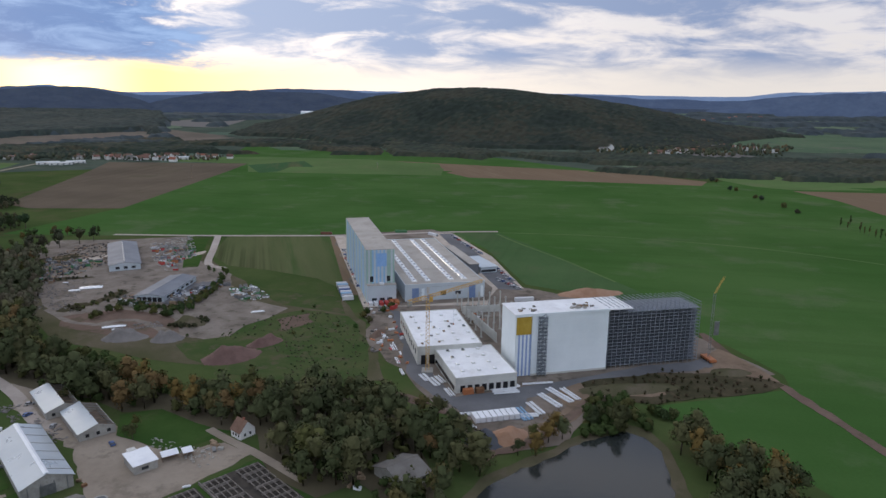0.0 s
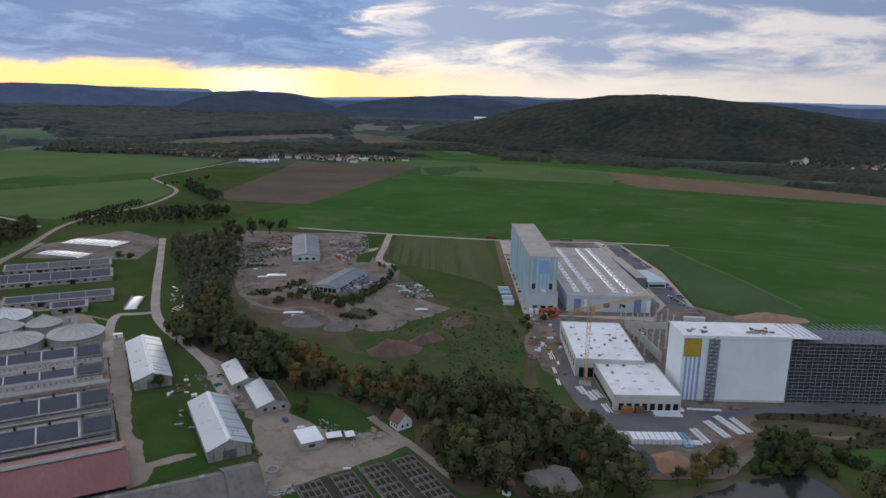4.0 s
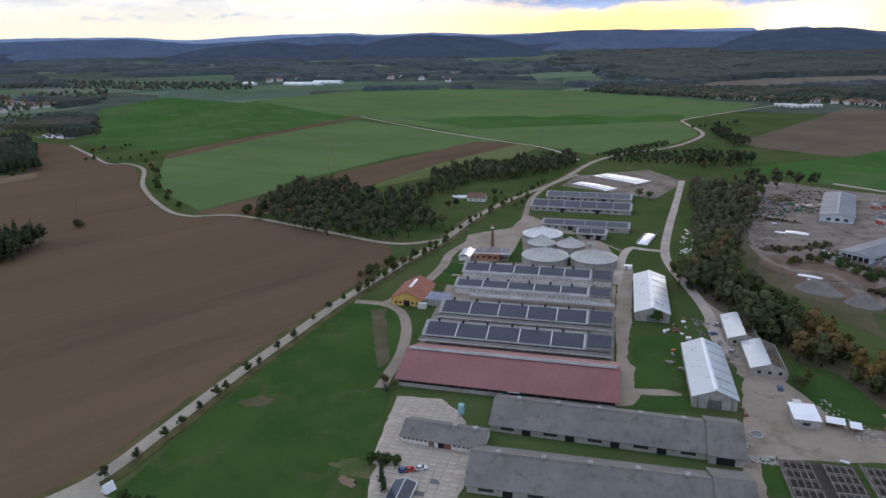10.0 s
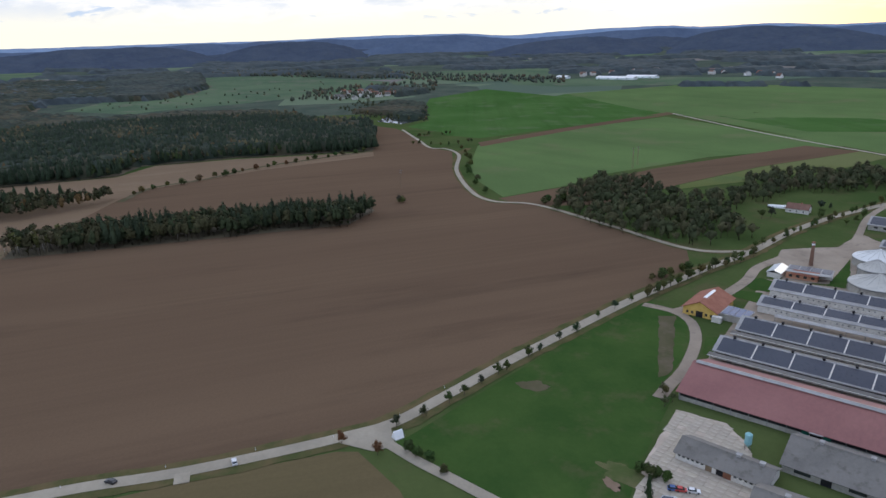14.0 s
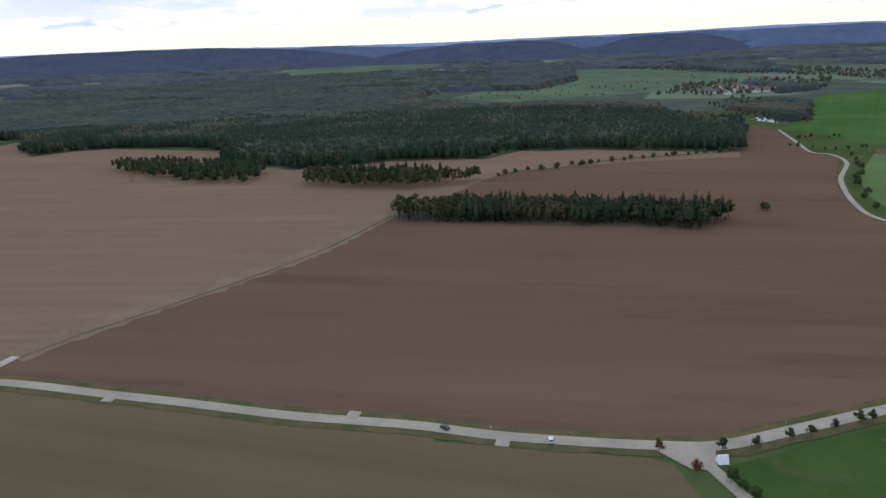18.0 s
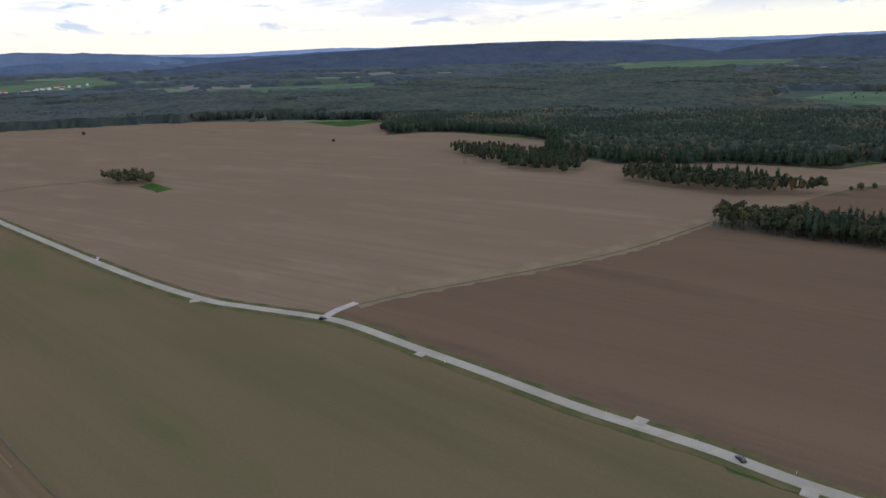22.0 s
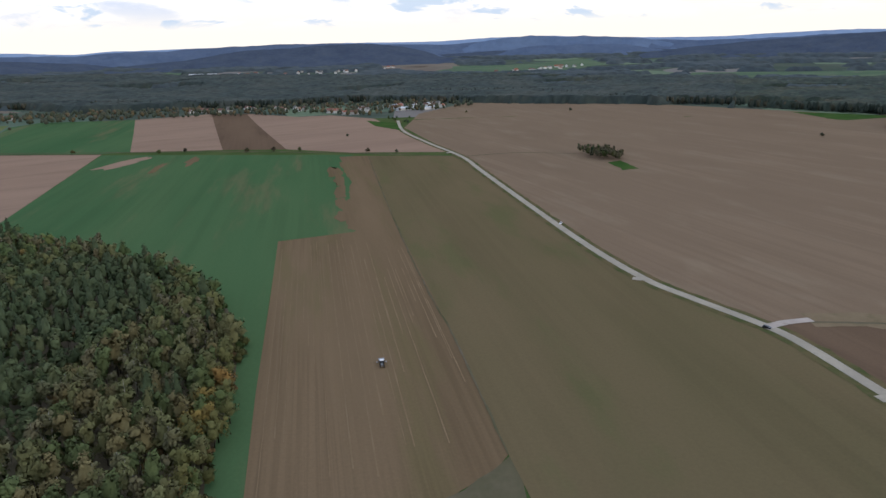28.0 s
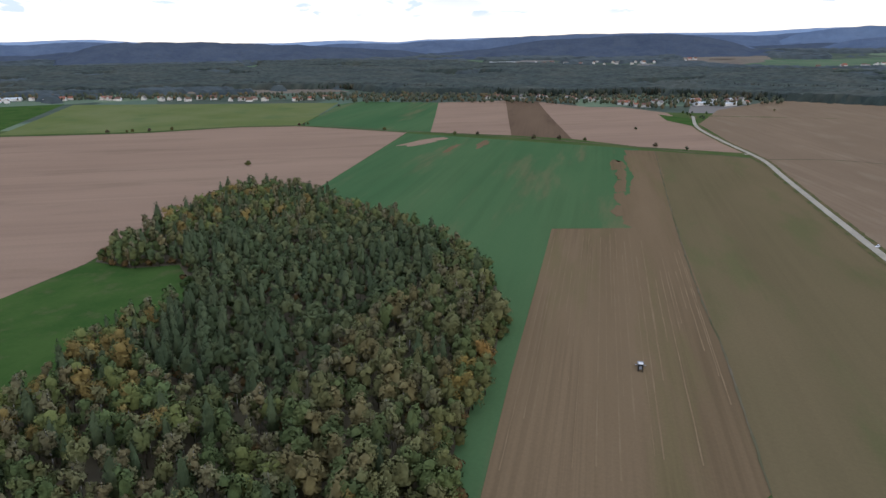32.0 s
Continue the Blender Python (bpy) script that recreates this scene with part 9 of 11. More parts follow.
for k in range(12):
    part("window", Geo().box(2 + k * 6, 5.5 + k * 6, -0.1, 0.1, 5.0, 7.0), GLASS, ob)
ob = thing("canteen", "low annex with a flat pale blue-grey roof", "building", 33.0, 545.0, 20.0)
part("wall", Geo().box(0.3, 15, 0, 40, 0, 5.0), PALE_GREY, ob)
part("roof", Geo().box(0, 16, -0.6, 40.6, 5.0, 5.4), PALE_GREY, ob)
part("window", Geo().box(1, 14, -0.1, 0.1, 1.0, 3.0), GLASS, ob)

# the concrete skeleton between old and new
for i in range(5):
    for j in range(6):
        x, y = 12 + i * 7.6 + j * 2.6, 454 - j * 13.0 + i * 1.4
        ob = thing("concrete_column", "bare precast concrete column of the unfinished hall", "column", x, y, SITE, group="concrete columns")
        part("shaft", Geo().box(-0.35, 0.35, -0.35, 0.35, 0, 9.5), PRECAST, ob)
        part("corbel", Geo().box(-0.6, 0.6, -0.35, 0.35, 8.4, 9.0), PRECAST, ob)
        part("footing", Geo().box(-0.9, 0.9, -0.9, 0.9, 0, 0.5), CONCRETE, ob)
solid("precast_wall", Geo().box(0, 0.4, 0, 58, 0, 6.0), PRECAST, "long bare precast wall of the unfinished hall", "wall", 33.5, 380.0, 18.0)
solid("precast_wall", Geo().box(0, 26, 0, 0.4, 0, 5.0), PRECAST, "bare precast wall across the unfinished hall", "wall", 15.0, 436.0, 12.0)


# cranes
def lattice(geo, p, q, w, n, r=0.12):
    """A square lattice boom from p to q, w wide, in n bays."""
    p, q = Vector(p), Vector(q)
    turn = (q - p).to_track_quat("Z", "Y").to_matrix()
    rim = [turn @ Vector((sx * w / 2, sy * w / 2, 0)) for sx, sy in ((-1, -1), (1, -1), (1, 1), (-1, 1))]
    for c in rim:
        geo.rod(p + c, q + c, r)
    for i in range(n):
        a, b = p.lerp(q, i / n), p.lerp(q, (i + 1) / n)
        for k in range(4):
            geo.rod(a + rim[k], b + rim[(k + 1) % 4], r * 0.6, 3)
    return geo


ob = thing("tower_crane", "yellow lattice tower crane over the building site", "crane", -6.4, 336.0, 0.0)
part("base", Geo().box(-3, 3, -3, 3, 0, 0.8), CONCRETE, ob)
part("mast", lattice(Geo(), (0, 0, 0.8), (0, 0, 40), 1.7, 20, 0.16), YELLOW, ob)
part("cab", Geo().box(0.9, 2.6, -0.9, 0.9, 38.5, 40.8), YELLOW, ob)
jib = Vector((29.5, 31.0, 0)).normalized()
part("jib", lattice(Geo(), (jib.x, jib.y, 41), (jib.x * 44, jib.y * 44, 41.5), 1.3, 24, 0.12), YELLOW, ob)
part("counter_jib", lattice(Geo(), (-jib.x, -jib.y, 41), (-jib.x * 14, -jib.y * 14, 41), 1.4, 7, 0.14), YELLOW, ob)
part("counterweight", Geo().box(-1.2, 1.2, -1.0, 1.0, 38.8, 41.2, 0, (0, 0)), CONCRETE, ob).location = (-jib.x * 13, -jib.y * 13, 0)
part("peak", lattice(Geo(), (0, 0, 40), (0, 0, 46), 0.9, 4, 0.1), YELLOW, ob)
part("tie", Geo().rod((0, 0, 46), (jib.x * 30, jib.y * 30, 42), 0.06).rod((0, 0, 46), (-jib.x * 13, -jib.y * 13, 41.6), 0.06), STEEL, ob)
part("hoist_cable", Geo().rod((jib.x * 20, jib.y * 20, 41), (jib.x * 20, jib.y * 20, 22), 0.05), STEEL, ob)
part("hook", Geo().box(jib.x * 20 - 0.3, jib.x * 20 + 0.3, jib.y * 20 - 0.3, jib.y * 20 + 0.3, 21.0, 22.0), ORANGE, ob)
ob = thing("mobile_crane", "slim grey lattice crane with an orange folded jib", "crane", 150.5, 356.0, 10.0)
part("carrier", Geo().box(-2, 2, -5, 5, 0.8, 2.2), ORANGE, ob)
for wy in (-3.8, -1.3, 1.3, 3.8):
    part("wheel", Geo().prism([(wy + 0.7 * math.cos(a), 0.7 + 0.7 * math.sin(a)) for a in (math.tau * i / 10 for i in range(10))], "x", -2.1, 2.1), TYRE, ob)
part("boom", lattice(Geo(), (0, 0, 2.2), (2.5, 4, 38), 1.1, 18, 0.11), STEEL, ob)
part("jib", lattice(Geo(), (2.5, 4, 38), (12, 11, 45), 0.8, 8, 0.05), YELLOW, ob)
part("lift_cage", Geo().box(3, 6, 2, 2.4, 14, 22), STEEL, ob, "grey hanging lift cage")


# heaps
def heap(name, label, x, y, turn, L, W, h, mat, seed, peaks=3):
    rng = random.Random(seed)
    tops = [(rng.uniform(0.25, 0.75), rng.uniform(0.35, 0.65), rng.uniform(0.7, 1.0)) for _ in range(peaks)]
    geo, nx, ny = Geo(), 22, 14
    for i in range(nx + 1):
        for j in range(ny + 1):
            u, v = i / nx, j / ny
            edge = max(0.0, min(1.0, 3.0 * min(u, 1 - u, v, 1 - v) * 1.0)) * max(0.0, 1 - (2 * u - 1) ** 2 * (2 * v - 1) ** 2 * 4)
            z = max(t * max(0.0, 1 - math.hypot((u - a) / 0.5, (v - b) / 0.55)) for a, b, t in tops)
            z = h * z * edge + 0.12 * h * noise.noise((u * 9, v * 9, seed)) * edge
            geo.v.append(((u - 0.5) * L, (v - 0.5) * W, z + 0.16 if z > 0.12 else -0.5))
    for i in range(nx):
        for j in range(ny):
            a = i * (ny + 1) + j
            geo.f.append((a, a + ny + 1, a + ny + 2, a + 1))
    return solid(name, geo, mat, label, "heap", x, y, turn, smooth=True)


heap("gravel_mound", "long grey gravel heap", -186.4, 379.6, 10, 28, 16, 8, STONE_GREY, 1)
heap("gravel_mound", "grey gravel heap with a pointed top", -161.0, 378.4, 20, 20, 14, 7, STONE_GREY, 2)
heap("rubble_mound", "wide reddish rubble heap", -114.5, 352.5, 35, 35, 24, 8, STONE_RED, 3, 4)
heap("rubble_mound", "low reddish rubble heap", -102.6, 374.3, 40, 24, 14, 6, STONE_RED, 4)
heap("dark_mound", "dark grey gravel heap by the site fence", 19.2, 259.1, 20, 20, 17, 6.5, COAL, 5, 1)
heap("sand_mound", "orange sand heap beside the dark gravel", 28.7, 264.2, 30, 24, 16, 5, STONE_TAN, 6, 2)
heap("earth_mound", "brown earth bank behind the racks", 115.0, 488.9, 14, 60, 22, 6, STONE_TAN, 7, 4)
heap("earth_mound", "weedy earth bank beside the pond", 94.2, 315.2, 10, 60, 16, 3.5, ROUGH, 8, 4)
heap("earth_mound", "low brown spoil bank", 155.0, 338.8, 5, 26, 14, 3, ROUGH, 9, 3)
heap("hedge_mound", "dark overgrown mound between the tracks", -158.3, 407.6, 0, 24, 16, 6, ROUGH, 10, 2)
heap("rubble_mound", "small pale rubble heap at the site edge", -37.9, 392.7, 70, 22, 9, 2.5, EARTH, 11, 3)
heap("rubble_mound", "pale spoil along the tree belt", -8.6, 296.8, -40, 46, 7, 2.0, EARTH, 12, 4)

# recycling yard
ob = barn("workshop_hall", "grey workshop hall with a light ridge strip", -249.3, 545.1, 116.0, 95.0, 24.0, 5.0, 7.0, PALE_GREY, ROOF_BLUE, "hall")
for k in range(9):
    part("ridge_light", Geo().prism([(11.4, 7.1), (12, 7.5), (12.6, 7.1)], "x", 6 + k * 9.4, 11 + k * 9.4), PLASTER, ob)
for k in range(7):
    part("gate", Geo().box(6 + k * 12, 12 + k * 12, -0.06, 0.2, 0, 4.0), STEEL, ob)
for k in range(3):
    part("end_window", Geo().box(-0.02, 0.3, 4 + k * 6, 7 + k * 6, 1.5, 3.5), GLASS, ob)
ob = barn("depot_hall", "low grey depot hall with open front bays", -193.3, 453.2, 87.0, 56.0, 21.0, 4.0, 5.6, PALE_GREY, ROOF_BLUE, "hall")
for k in range(5):
    # bays are near-black sheets that paint the shade inside the hall
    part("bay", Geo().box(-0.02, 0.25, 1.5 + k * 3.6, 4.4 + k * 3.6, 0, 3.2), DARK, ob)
for k in range(6):
    part("window", Geo().box(5 + k * 8, 9 + k * 8, -0.05, 0.2, 1.4, 2.8), GLASS, ob)


def car(x, y, turn, paint, label, long=4.3, group="parked cars"):
    ob = thing("car", label, "car", x, y, turn, group=group)
    h, w = long / 2, 0.88
    part("body", Geo().prism([(-h, 0.45), (-h + 0.15, 0.28), (h - 0.15, 0.28), (h, 0.5), (h - 0.1, 0.78), (h * 0.45, 0.92), (-h + 0.1, 0.95)], "y", -w, w), paint, ob)
    part("cabin", Geo().prism([(h * 0.42, 0.9), (h * 0.12, 1.42), (-h * 0.65, 1.45), (-h * 0.92, 0.93)], "y", -w + 0.1, w - 0.1), GLASS, ob)
    part("car_roof", Geo().prism([(h * 0.10, 1.42), (h * 0.06, 1.5), (-h * 0.62, 1.52), (-h * 0.66, 1.44)], "y", -w + 0.14, w - 0.14), paint, ob)
    for sx in (-0.62, 0.62):
        for sy in (-w, w - 0.2):
            part("wheel", Geo().prism([(sx * h + 0.33 * math.cos(a), 0.33 + 0.33 * math.sin(a)) for a in (math.tau * i / 8 for i in range(8))], "y", sy - 0.02, sy + 0.22), TYRE, ob)
    return ob


def place_again(kinds, spots, lift=0.0):
    """Copies of the given things in turn at (x, y, turn)."""
    for k, (x, y, turn) in enumerate(spots):
        copy_thing(kinds[k % len(kinds)], pose(x, y, ground_height(x, y) + lift, 0, 0, turn))


KINDS = [car(-215.3, -47.7, -164.0, WHITE_PAINT, "white car on the country road", group="road cars"), car(-211.1, -87.9, -118.0, BLACK_PAINT, "dark car on the country road", group="road cars"),
         car(-174.4, 96.5, 70.0, BLUE_PAINT, "dark blue car on the farm parking place"), car(-173.4, 98.6, 70.0, RED_PAINT, "red car on the farm parking place"), car(-172.1, 102.0, 70.0, WHITE_PAINT, "white car on the farm parking place"), car(-89.6, 627.5, 105.0, SILVER, "silver car beside the tower")]
KINDS[0].location.z, KINDS[1].location.z = 0.31, 0.31
for ob in KINDS[2:]:
    ob.location.z = 0.25
LOT = [KINDS[5], KINDS[4], KINDS[2], KINDS[5], KINDS[3], KINDS[4]]


def row_spots(a, b, n, turn, jitter=0.4, seed=1, miss=0.15):
    rng = random.Random(seed)
    return [(a[0] + (b[0] - a[0]) * i / (n - 1) + rng.uniform(-jitter, jitter), a[1] + (b[1] - a[1]) * i / (n - 1) + rng.uniform(-jitter, jitter), turn + rng.uniform(-4, 4)) for i in range(n) if rng.random() > miss]


LINE = [(-94.5, 634.5), (-62.8, 499.6), (12.3, 699.9), (37.8, 616.9), (46.5, 526.1), (59.5, 499.0), (6.4, 705.3), (33.3, 635.9), (45.3, 573.4), (57.5, 521.9)]
place_again(LOT, row_spots(LINE[0], LINE[1], 20, 15), 0.2)
place_again(LOT, row_spots(LINE[2], LINE[3], 18, 15, seed=2), 0.3)
place_again(LOT, row_spots(LINE[4], LINE[5], 8, 25, seed=3), 0.3)
place_again(LOT, row_spots(LINE[8], LINE[9], 12, 25, seed=4), 0.3)
SCRAP = [(-213.8, 445.5), (-190.2, 437.7), (-195.1, 460.0), (-171.0, 494.6), (-297.2, 417.2), (-284.1, 563.7), (-320.6, 577.1), (-234.0, 608.9)]
place_again(LOT, row_spots(SCRAP[0], SCRAP[1], 8, 60, seed=5, jitter=2.0), 0.15)
place_again(LOT, row_spots(SCRAP[2], SCRAP[3], 12, 60, seed=6, jitter=2.0), 0.15)
FARMCARS = [(-189.2, 289.8), (-183.8, 278.9), (-166.6, 268.6), (-134.2, 254.0)]
place_again([KINDS[5], KINDS[2]], [(x, y, 40 + 30 * i) for i, (x, y) in enumerate(FARMCARS)], 0.14)


def crate(kind, label, category, x, y, turn, L, W, h, paint, group, z=None):
    """A skip, container or box lorry body with ribs and end doors."""
    ob = thing(kind, label, category, x, y, turn, group=group, z=z)
    part("box", Geo().box(0, L, 0, W, 0.25, h), paint, ob)
    for k in range(int(L / 1.2)):
        part("rib", Geo().box(0.5 + k * 1.2, 0.65 + k * 1.2, -0.07, W + 0.07, 0.3, h - 0.1), paint, ob)
    part("end_door", Geo().box(L, L + 0.06, 0.15, W - 0.15, 0.4, h - 0.15), STEEL, ob)
    for px in (0.2, L - 0.4):
        part("skid", Geo().box(px, px + 0.2, 0.1, W - 0.1, 0, 0.25), STEEL, ob)
    return ob


for k, (px, paint, name) in enumerate(((655, WHITE_PAINT, "white"), (664, WHITE_PAINT, "white"), (673, RED_PAINT, "red"), (682, RED_PAINT, "red"), (690, ORANGE, "orange"), (699, ORANGE, "orange"))):
    crate("skip_container", name + " skip container in front of the tower", "container", -46.5 + k * 3.6, 449.0 + k * 1.0, SITE + 90, 6.0, 2.5, 2.4, paint, "skips by the tower")
for k in range(9):
    paint = (WHITE_PAINT, SILVER, PALE_BLUE, WHITE_PAINT, BLUE_PAINT)[k % 5]
    crate("box_trailer", ("white", "silver", "pale blue", "white", "blue")[k % 5] + " box trailer parked beside the tower", "trailer", -62.5 - k * 1.25 + (0.3 if k % 2 else 0), 466.0 + k * 4.6, SITE + 180, 8.0, 2.5, 3.2, paint, "parked trailers")
for x, y, turn, L, paint, label in ((-127.7, 701.3, 2, 12, RUST, "rust-red trailer on the gravel road"), (-49.9, 717.3, 2, 13, GREEN_PAINT, "dark green trailer behind the hall"), (-14.2, 709.0, -50, 14, WHITE_PAINT, "white lorry trailer behind the hall"), (53.8, 464.6, 12, 14, WHITE_PAINT, "white lorry trailer beside the new store"), (-32.3, 440.7, 60, 6, RED_PAINT, "red body of a site machine"), (-36.4, 457.4, 20, 6, ORANGE, "orange steel container on the building site"), (12.1, 305.9, 15, 5, ORANGE, "orange-topped site cabin on the earth"), (18.4, 307.5, 15, 4, RUST, "dark red skip on the building site")):
    crate("site_container", label, "container", x, y, turn, L, 2.5, 2.8, paint, "site containers")


def bundle(x, y, turn, n, L, mat, label, w=0.5, h=0.45, group="beam bundles"):
    """Beams or wrapped panels laid side by side on sleepers."""
    ob = thing("beam_bundle", label, "bundle", x, y, turn, group=group)
    for k in range(n):
        part("beam", Geo().box(0.3 * math.sin(k * 2.1), L + 0.3 * math.sin(k * 1.3), k * (w + 0.55) + 0.2 * math.sin(k * 3.7), k * (w + 0.55) + 0.2 * math.sin(k * 3.7) + w, 0.4, 0.4 + h), mat, ob)
    for px in (L * 0.2, L * 0.8):
        part("sleeper", Geo().box(px, px + 0.25, -0.2, n * (w + 0.55), 0.2, 0.4), WOOD, ob)
    return ob


for x, y, turn, n, L in ((33.8, 291.3, -70, 5, 13), (41.1, 297.5, -68, 4, 13), (47.8, 307.2, -62, 4, 16), (53.0, 314.0, -60, 4, 18), (31.6, 281.5, 8, 4, 14), (60.1, 314.2, -65, 3, 14), (27.0, 306.6, 12, 6, 13), (28.9, 313.3, 12, 4, 12), (-11.0, 329.7, -65, 4, 9), (-6.5, 324.7, -65, 4, 10), (-2.8, 327.7, -65, 3, 9), (2.2, 312.4, -70, 3, 9), (-29.1, 373.2, -75, 3, 9), (-25.0, 352.9, -75, 2, 9), (-21.5, 336.9, -75, 2, 8), (9.9, 283.2, 8, 3, 16), (11.0, 276.6, -50, 2, 7), (42.2, 318.4, 10, 2, 16)):
    bundle(x, y, turn, n, L, WHITE_SHEET if n != 5 else PALE_BLUE, "bundle of white wrapped beams on the site ground" if n != 5 else "bundle of pale blue wrapped panels on the site ground")
for k in range(8):
    x, y = (18.5, 276.8)
    crate("wrapped_pallet", "white wrapped stack of panels on the site ground", "stack", x + k * 2.6, y + 0.7 * k, 105, 7.0, 2.2, 2.6, WHITE_SHEET, "wrapped stacks")

# scrap and containers of the recycling yard
rng = random.Random(12)
AREAS = ([(-339.6, 538.5), (-347.9, 627.1), (-326.4, 648.6), (-284.1, 563.7), (-291.8, 524.4), (-309.2, 506.9)], [(-285.4, 644.2), (-259.1, 688.2), (-221.8, 599.6), (-226.5, 540.8), (-252.2, 575.3)], [(-230.3, 465.2), (-221.6, 477.2), (-193.1, 444.5), (-212.5, 438.0)], [(-194.2, 468.8), (-172.5, 513.2), (-162.5, 497.6), (-178.6, 441.6)], [(-159.8, 489.4), (-140.8, 495.9), (-122.0, 468.5), (-139.7, 454.7)], [(-348.7, 553.2), (-322.9, 549.6), (-294.9, 501.1), (-305.1, 487.0)])
LOADS = ((GREEN_PAINT, GREEN_PAINT, STEEL, DARK_CLAD, DARK_CLAD, WOOD, CONCRETE), (ORANGE, RED_PAINT, WHITE_PAINT, CONCRETE, STEEL, GREEN_PAINT), (WHITE_SHEET, GREEN_PAINT, CONCRETE, STEEL), (WHITE_PAINT, STEEL, DARK_CLAD, CONCRETE, WOOD), (GREEN_PAINT, WHITE_SHEET, GREEN_PAINT, CONCRETE, STEEL), (GREEN_PAINT, WOOD, RUST, STEEL, STONE_GREY))
for n, area in enumerate(AREAS):
    spots = scatter(area, 5.4, 200 + n, 0.8)[:64]
    for x, y in spots:
        L, W_, h = rng.uniform(1.5, 6.0), rng.uniform(1.2, 2.6), rng.uniform(0.8, 2.6)
        paint = rng.choice(LOADS[n])
        ob = thing("scrap_skip", "open skip of scrap and rubble in the recycling yard", "skip", float(x), float(y), rng.uniform(0, 180), group="recycling skips", z=0.14)
        part("tub", Geo().prism([(0.15, 0), (W_ - 0.15, 0), (W_, h), (0, h)], "x", 0, L), paint, ob)
        part("load", Geo().prism([(0.1, h), (W_ * 0.3, h + rng.uniform(0.2, 0.9)), (W_ * 0.7, h + rng.uniform(0.2, 0.9)), (W_ - 0.1, h)], "x", 0.1, L - 0.1), rng.choice((STONE_GREY, STONE_GREY, DARK_CLAD, WOOD, STEEL)), ob)


def rubble(area, n, low, high, mat, label, seed, lift=0.14):
    """Loose broken pieces strewn over a plot."""
    rng, geo = random.Random(seed), Geo()
    xs, ys = [p[0] for p in area], [p[1] for p in area]
    while n:
        x, y = rng.uniform(min(xs), max(xs)), rng.uniform(min(ys), max(ys))
        if not inside(np.array([(x, y)]), area)[0] or noise.noise((x / 9, y / 9, seed)) < -0.1:
            continue
        a, b, h = rng.uniform(low, high), rng.uniform(low, high) * 0.6, rng.uniform(low, high) * 0.5
        geo.box(x - a, x + a, y - b, y + b, lift - 0.1, lift + h, rng.uniform(0, math.tau), (x, y))
        n -= 1
    solid("loose_rubble", geo, mat, label, "rubble", kind="stuff")


rubble(AREAS[0], 260, 0.3, 1.2, WOOD, "brown scrap strewn over the recycling yard", 61)
rubble(AREAS[0], 300, 0.3, 1.2, TYRE, "dark scrap strewn over the recycling yard", 62)
rubble([(-318.0, 500.0), (-280.0, 520.0), (-262.0, 470.0), (-240.0, 425.0), (-268.0, 432.0)], 320, 0.2, 0.9, STONE_GREY, "broken concrete strewn over the yard", 63)
rubble(AREAS[1], 360, 0.3, 1.2, CONCRETE, "pale debris strewn beside the workshop hall", 64)
rubble(AREAS[1], 160, 0.3, 1.2, DARK_CLAD, "dark debris strewn beside the workshop hall", 65)
rubble(AREAS[4], 90, 0.3, 1.1, GREEN_PAINT, "green bottles and scrap tipped beside the track", 66)
rubble(AREAS[4], 110, 0.3, 1.1, WHITE_SHEET, "white scrap tipped beside the track", 67)
rubble([(-205.0, 397.0), (-180.0, 412.0), (-172.0, 402.0), (-196.0, 392.0)], 130, 0.2, 0.7, STONE_GREY, "stones along the gravel heaps", 68, 0.2)
rubble([(-322.0, 428.0), (-300.0, 400.0), (-270.0, 362.0), (-282.0, 392.0), (-312.0, 434.0)], 40, 0.2, 0.8, WHITE_SHEET, "white scraps in the grass beside the lane", 69, 0.1)
rubble([(-196.0, 294.0), (-172.0, 272.0), (-152.0, 262.0), (-160.0, 254.0), (-182.0, 268.0), (-202.0, 286.0)], 150, 0.2, 0.8, STONE_GREY, "broken stones at the hall's end", 70, 0.14)
rubble([(-122.0, 262.0), (-92.0, 250.0), (-84.0, 240.0), (-92.0, 236.0), (-118.0, 252.0)], 110, 0.15, 0.6, CONCRETE, "rubble along the yard's edge", 71, 0.14)
rubble([(-120.0, 206.0), (-112.0, 210.0), (-104.0, 203.0), (-112.0, 197.0)], 60, 0.2, 0.9, CONCRETE, "pale broken boards at the head of the pens", 72, 0.14)
ob = thing("manhole_ring", "round dark manhole with a concrete ring in the yard", "manhole", -119.8, 214.9)
part("ring", Geo().lathe([(2.6, 0.0), (2.6, 0.45), (2.0, 0.45), (2.0, 0.1)], 20), CONCRETE, ob)
part("cover", Geo().lathe([(2.0, 0.22), (0.02, 0.26)], 20), DARK_CLAD, ob)
for x, y, L, W_ in ((-267.6, 480.1, 16, 8), (-272.1, 474.7, 8, 4), (-208.4, 394.9, 14, 4), (-126.0, 430.2, 9, 3), (-288.4, 497.0, 4, 2), (-200.8, 392.2, 5, 2)):
    sheet_mound("covered_heap", "low heap under a white sheet on the yard", x, y, 20, L, W_, 0.9)

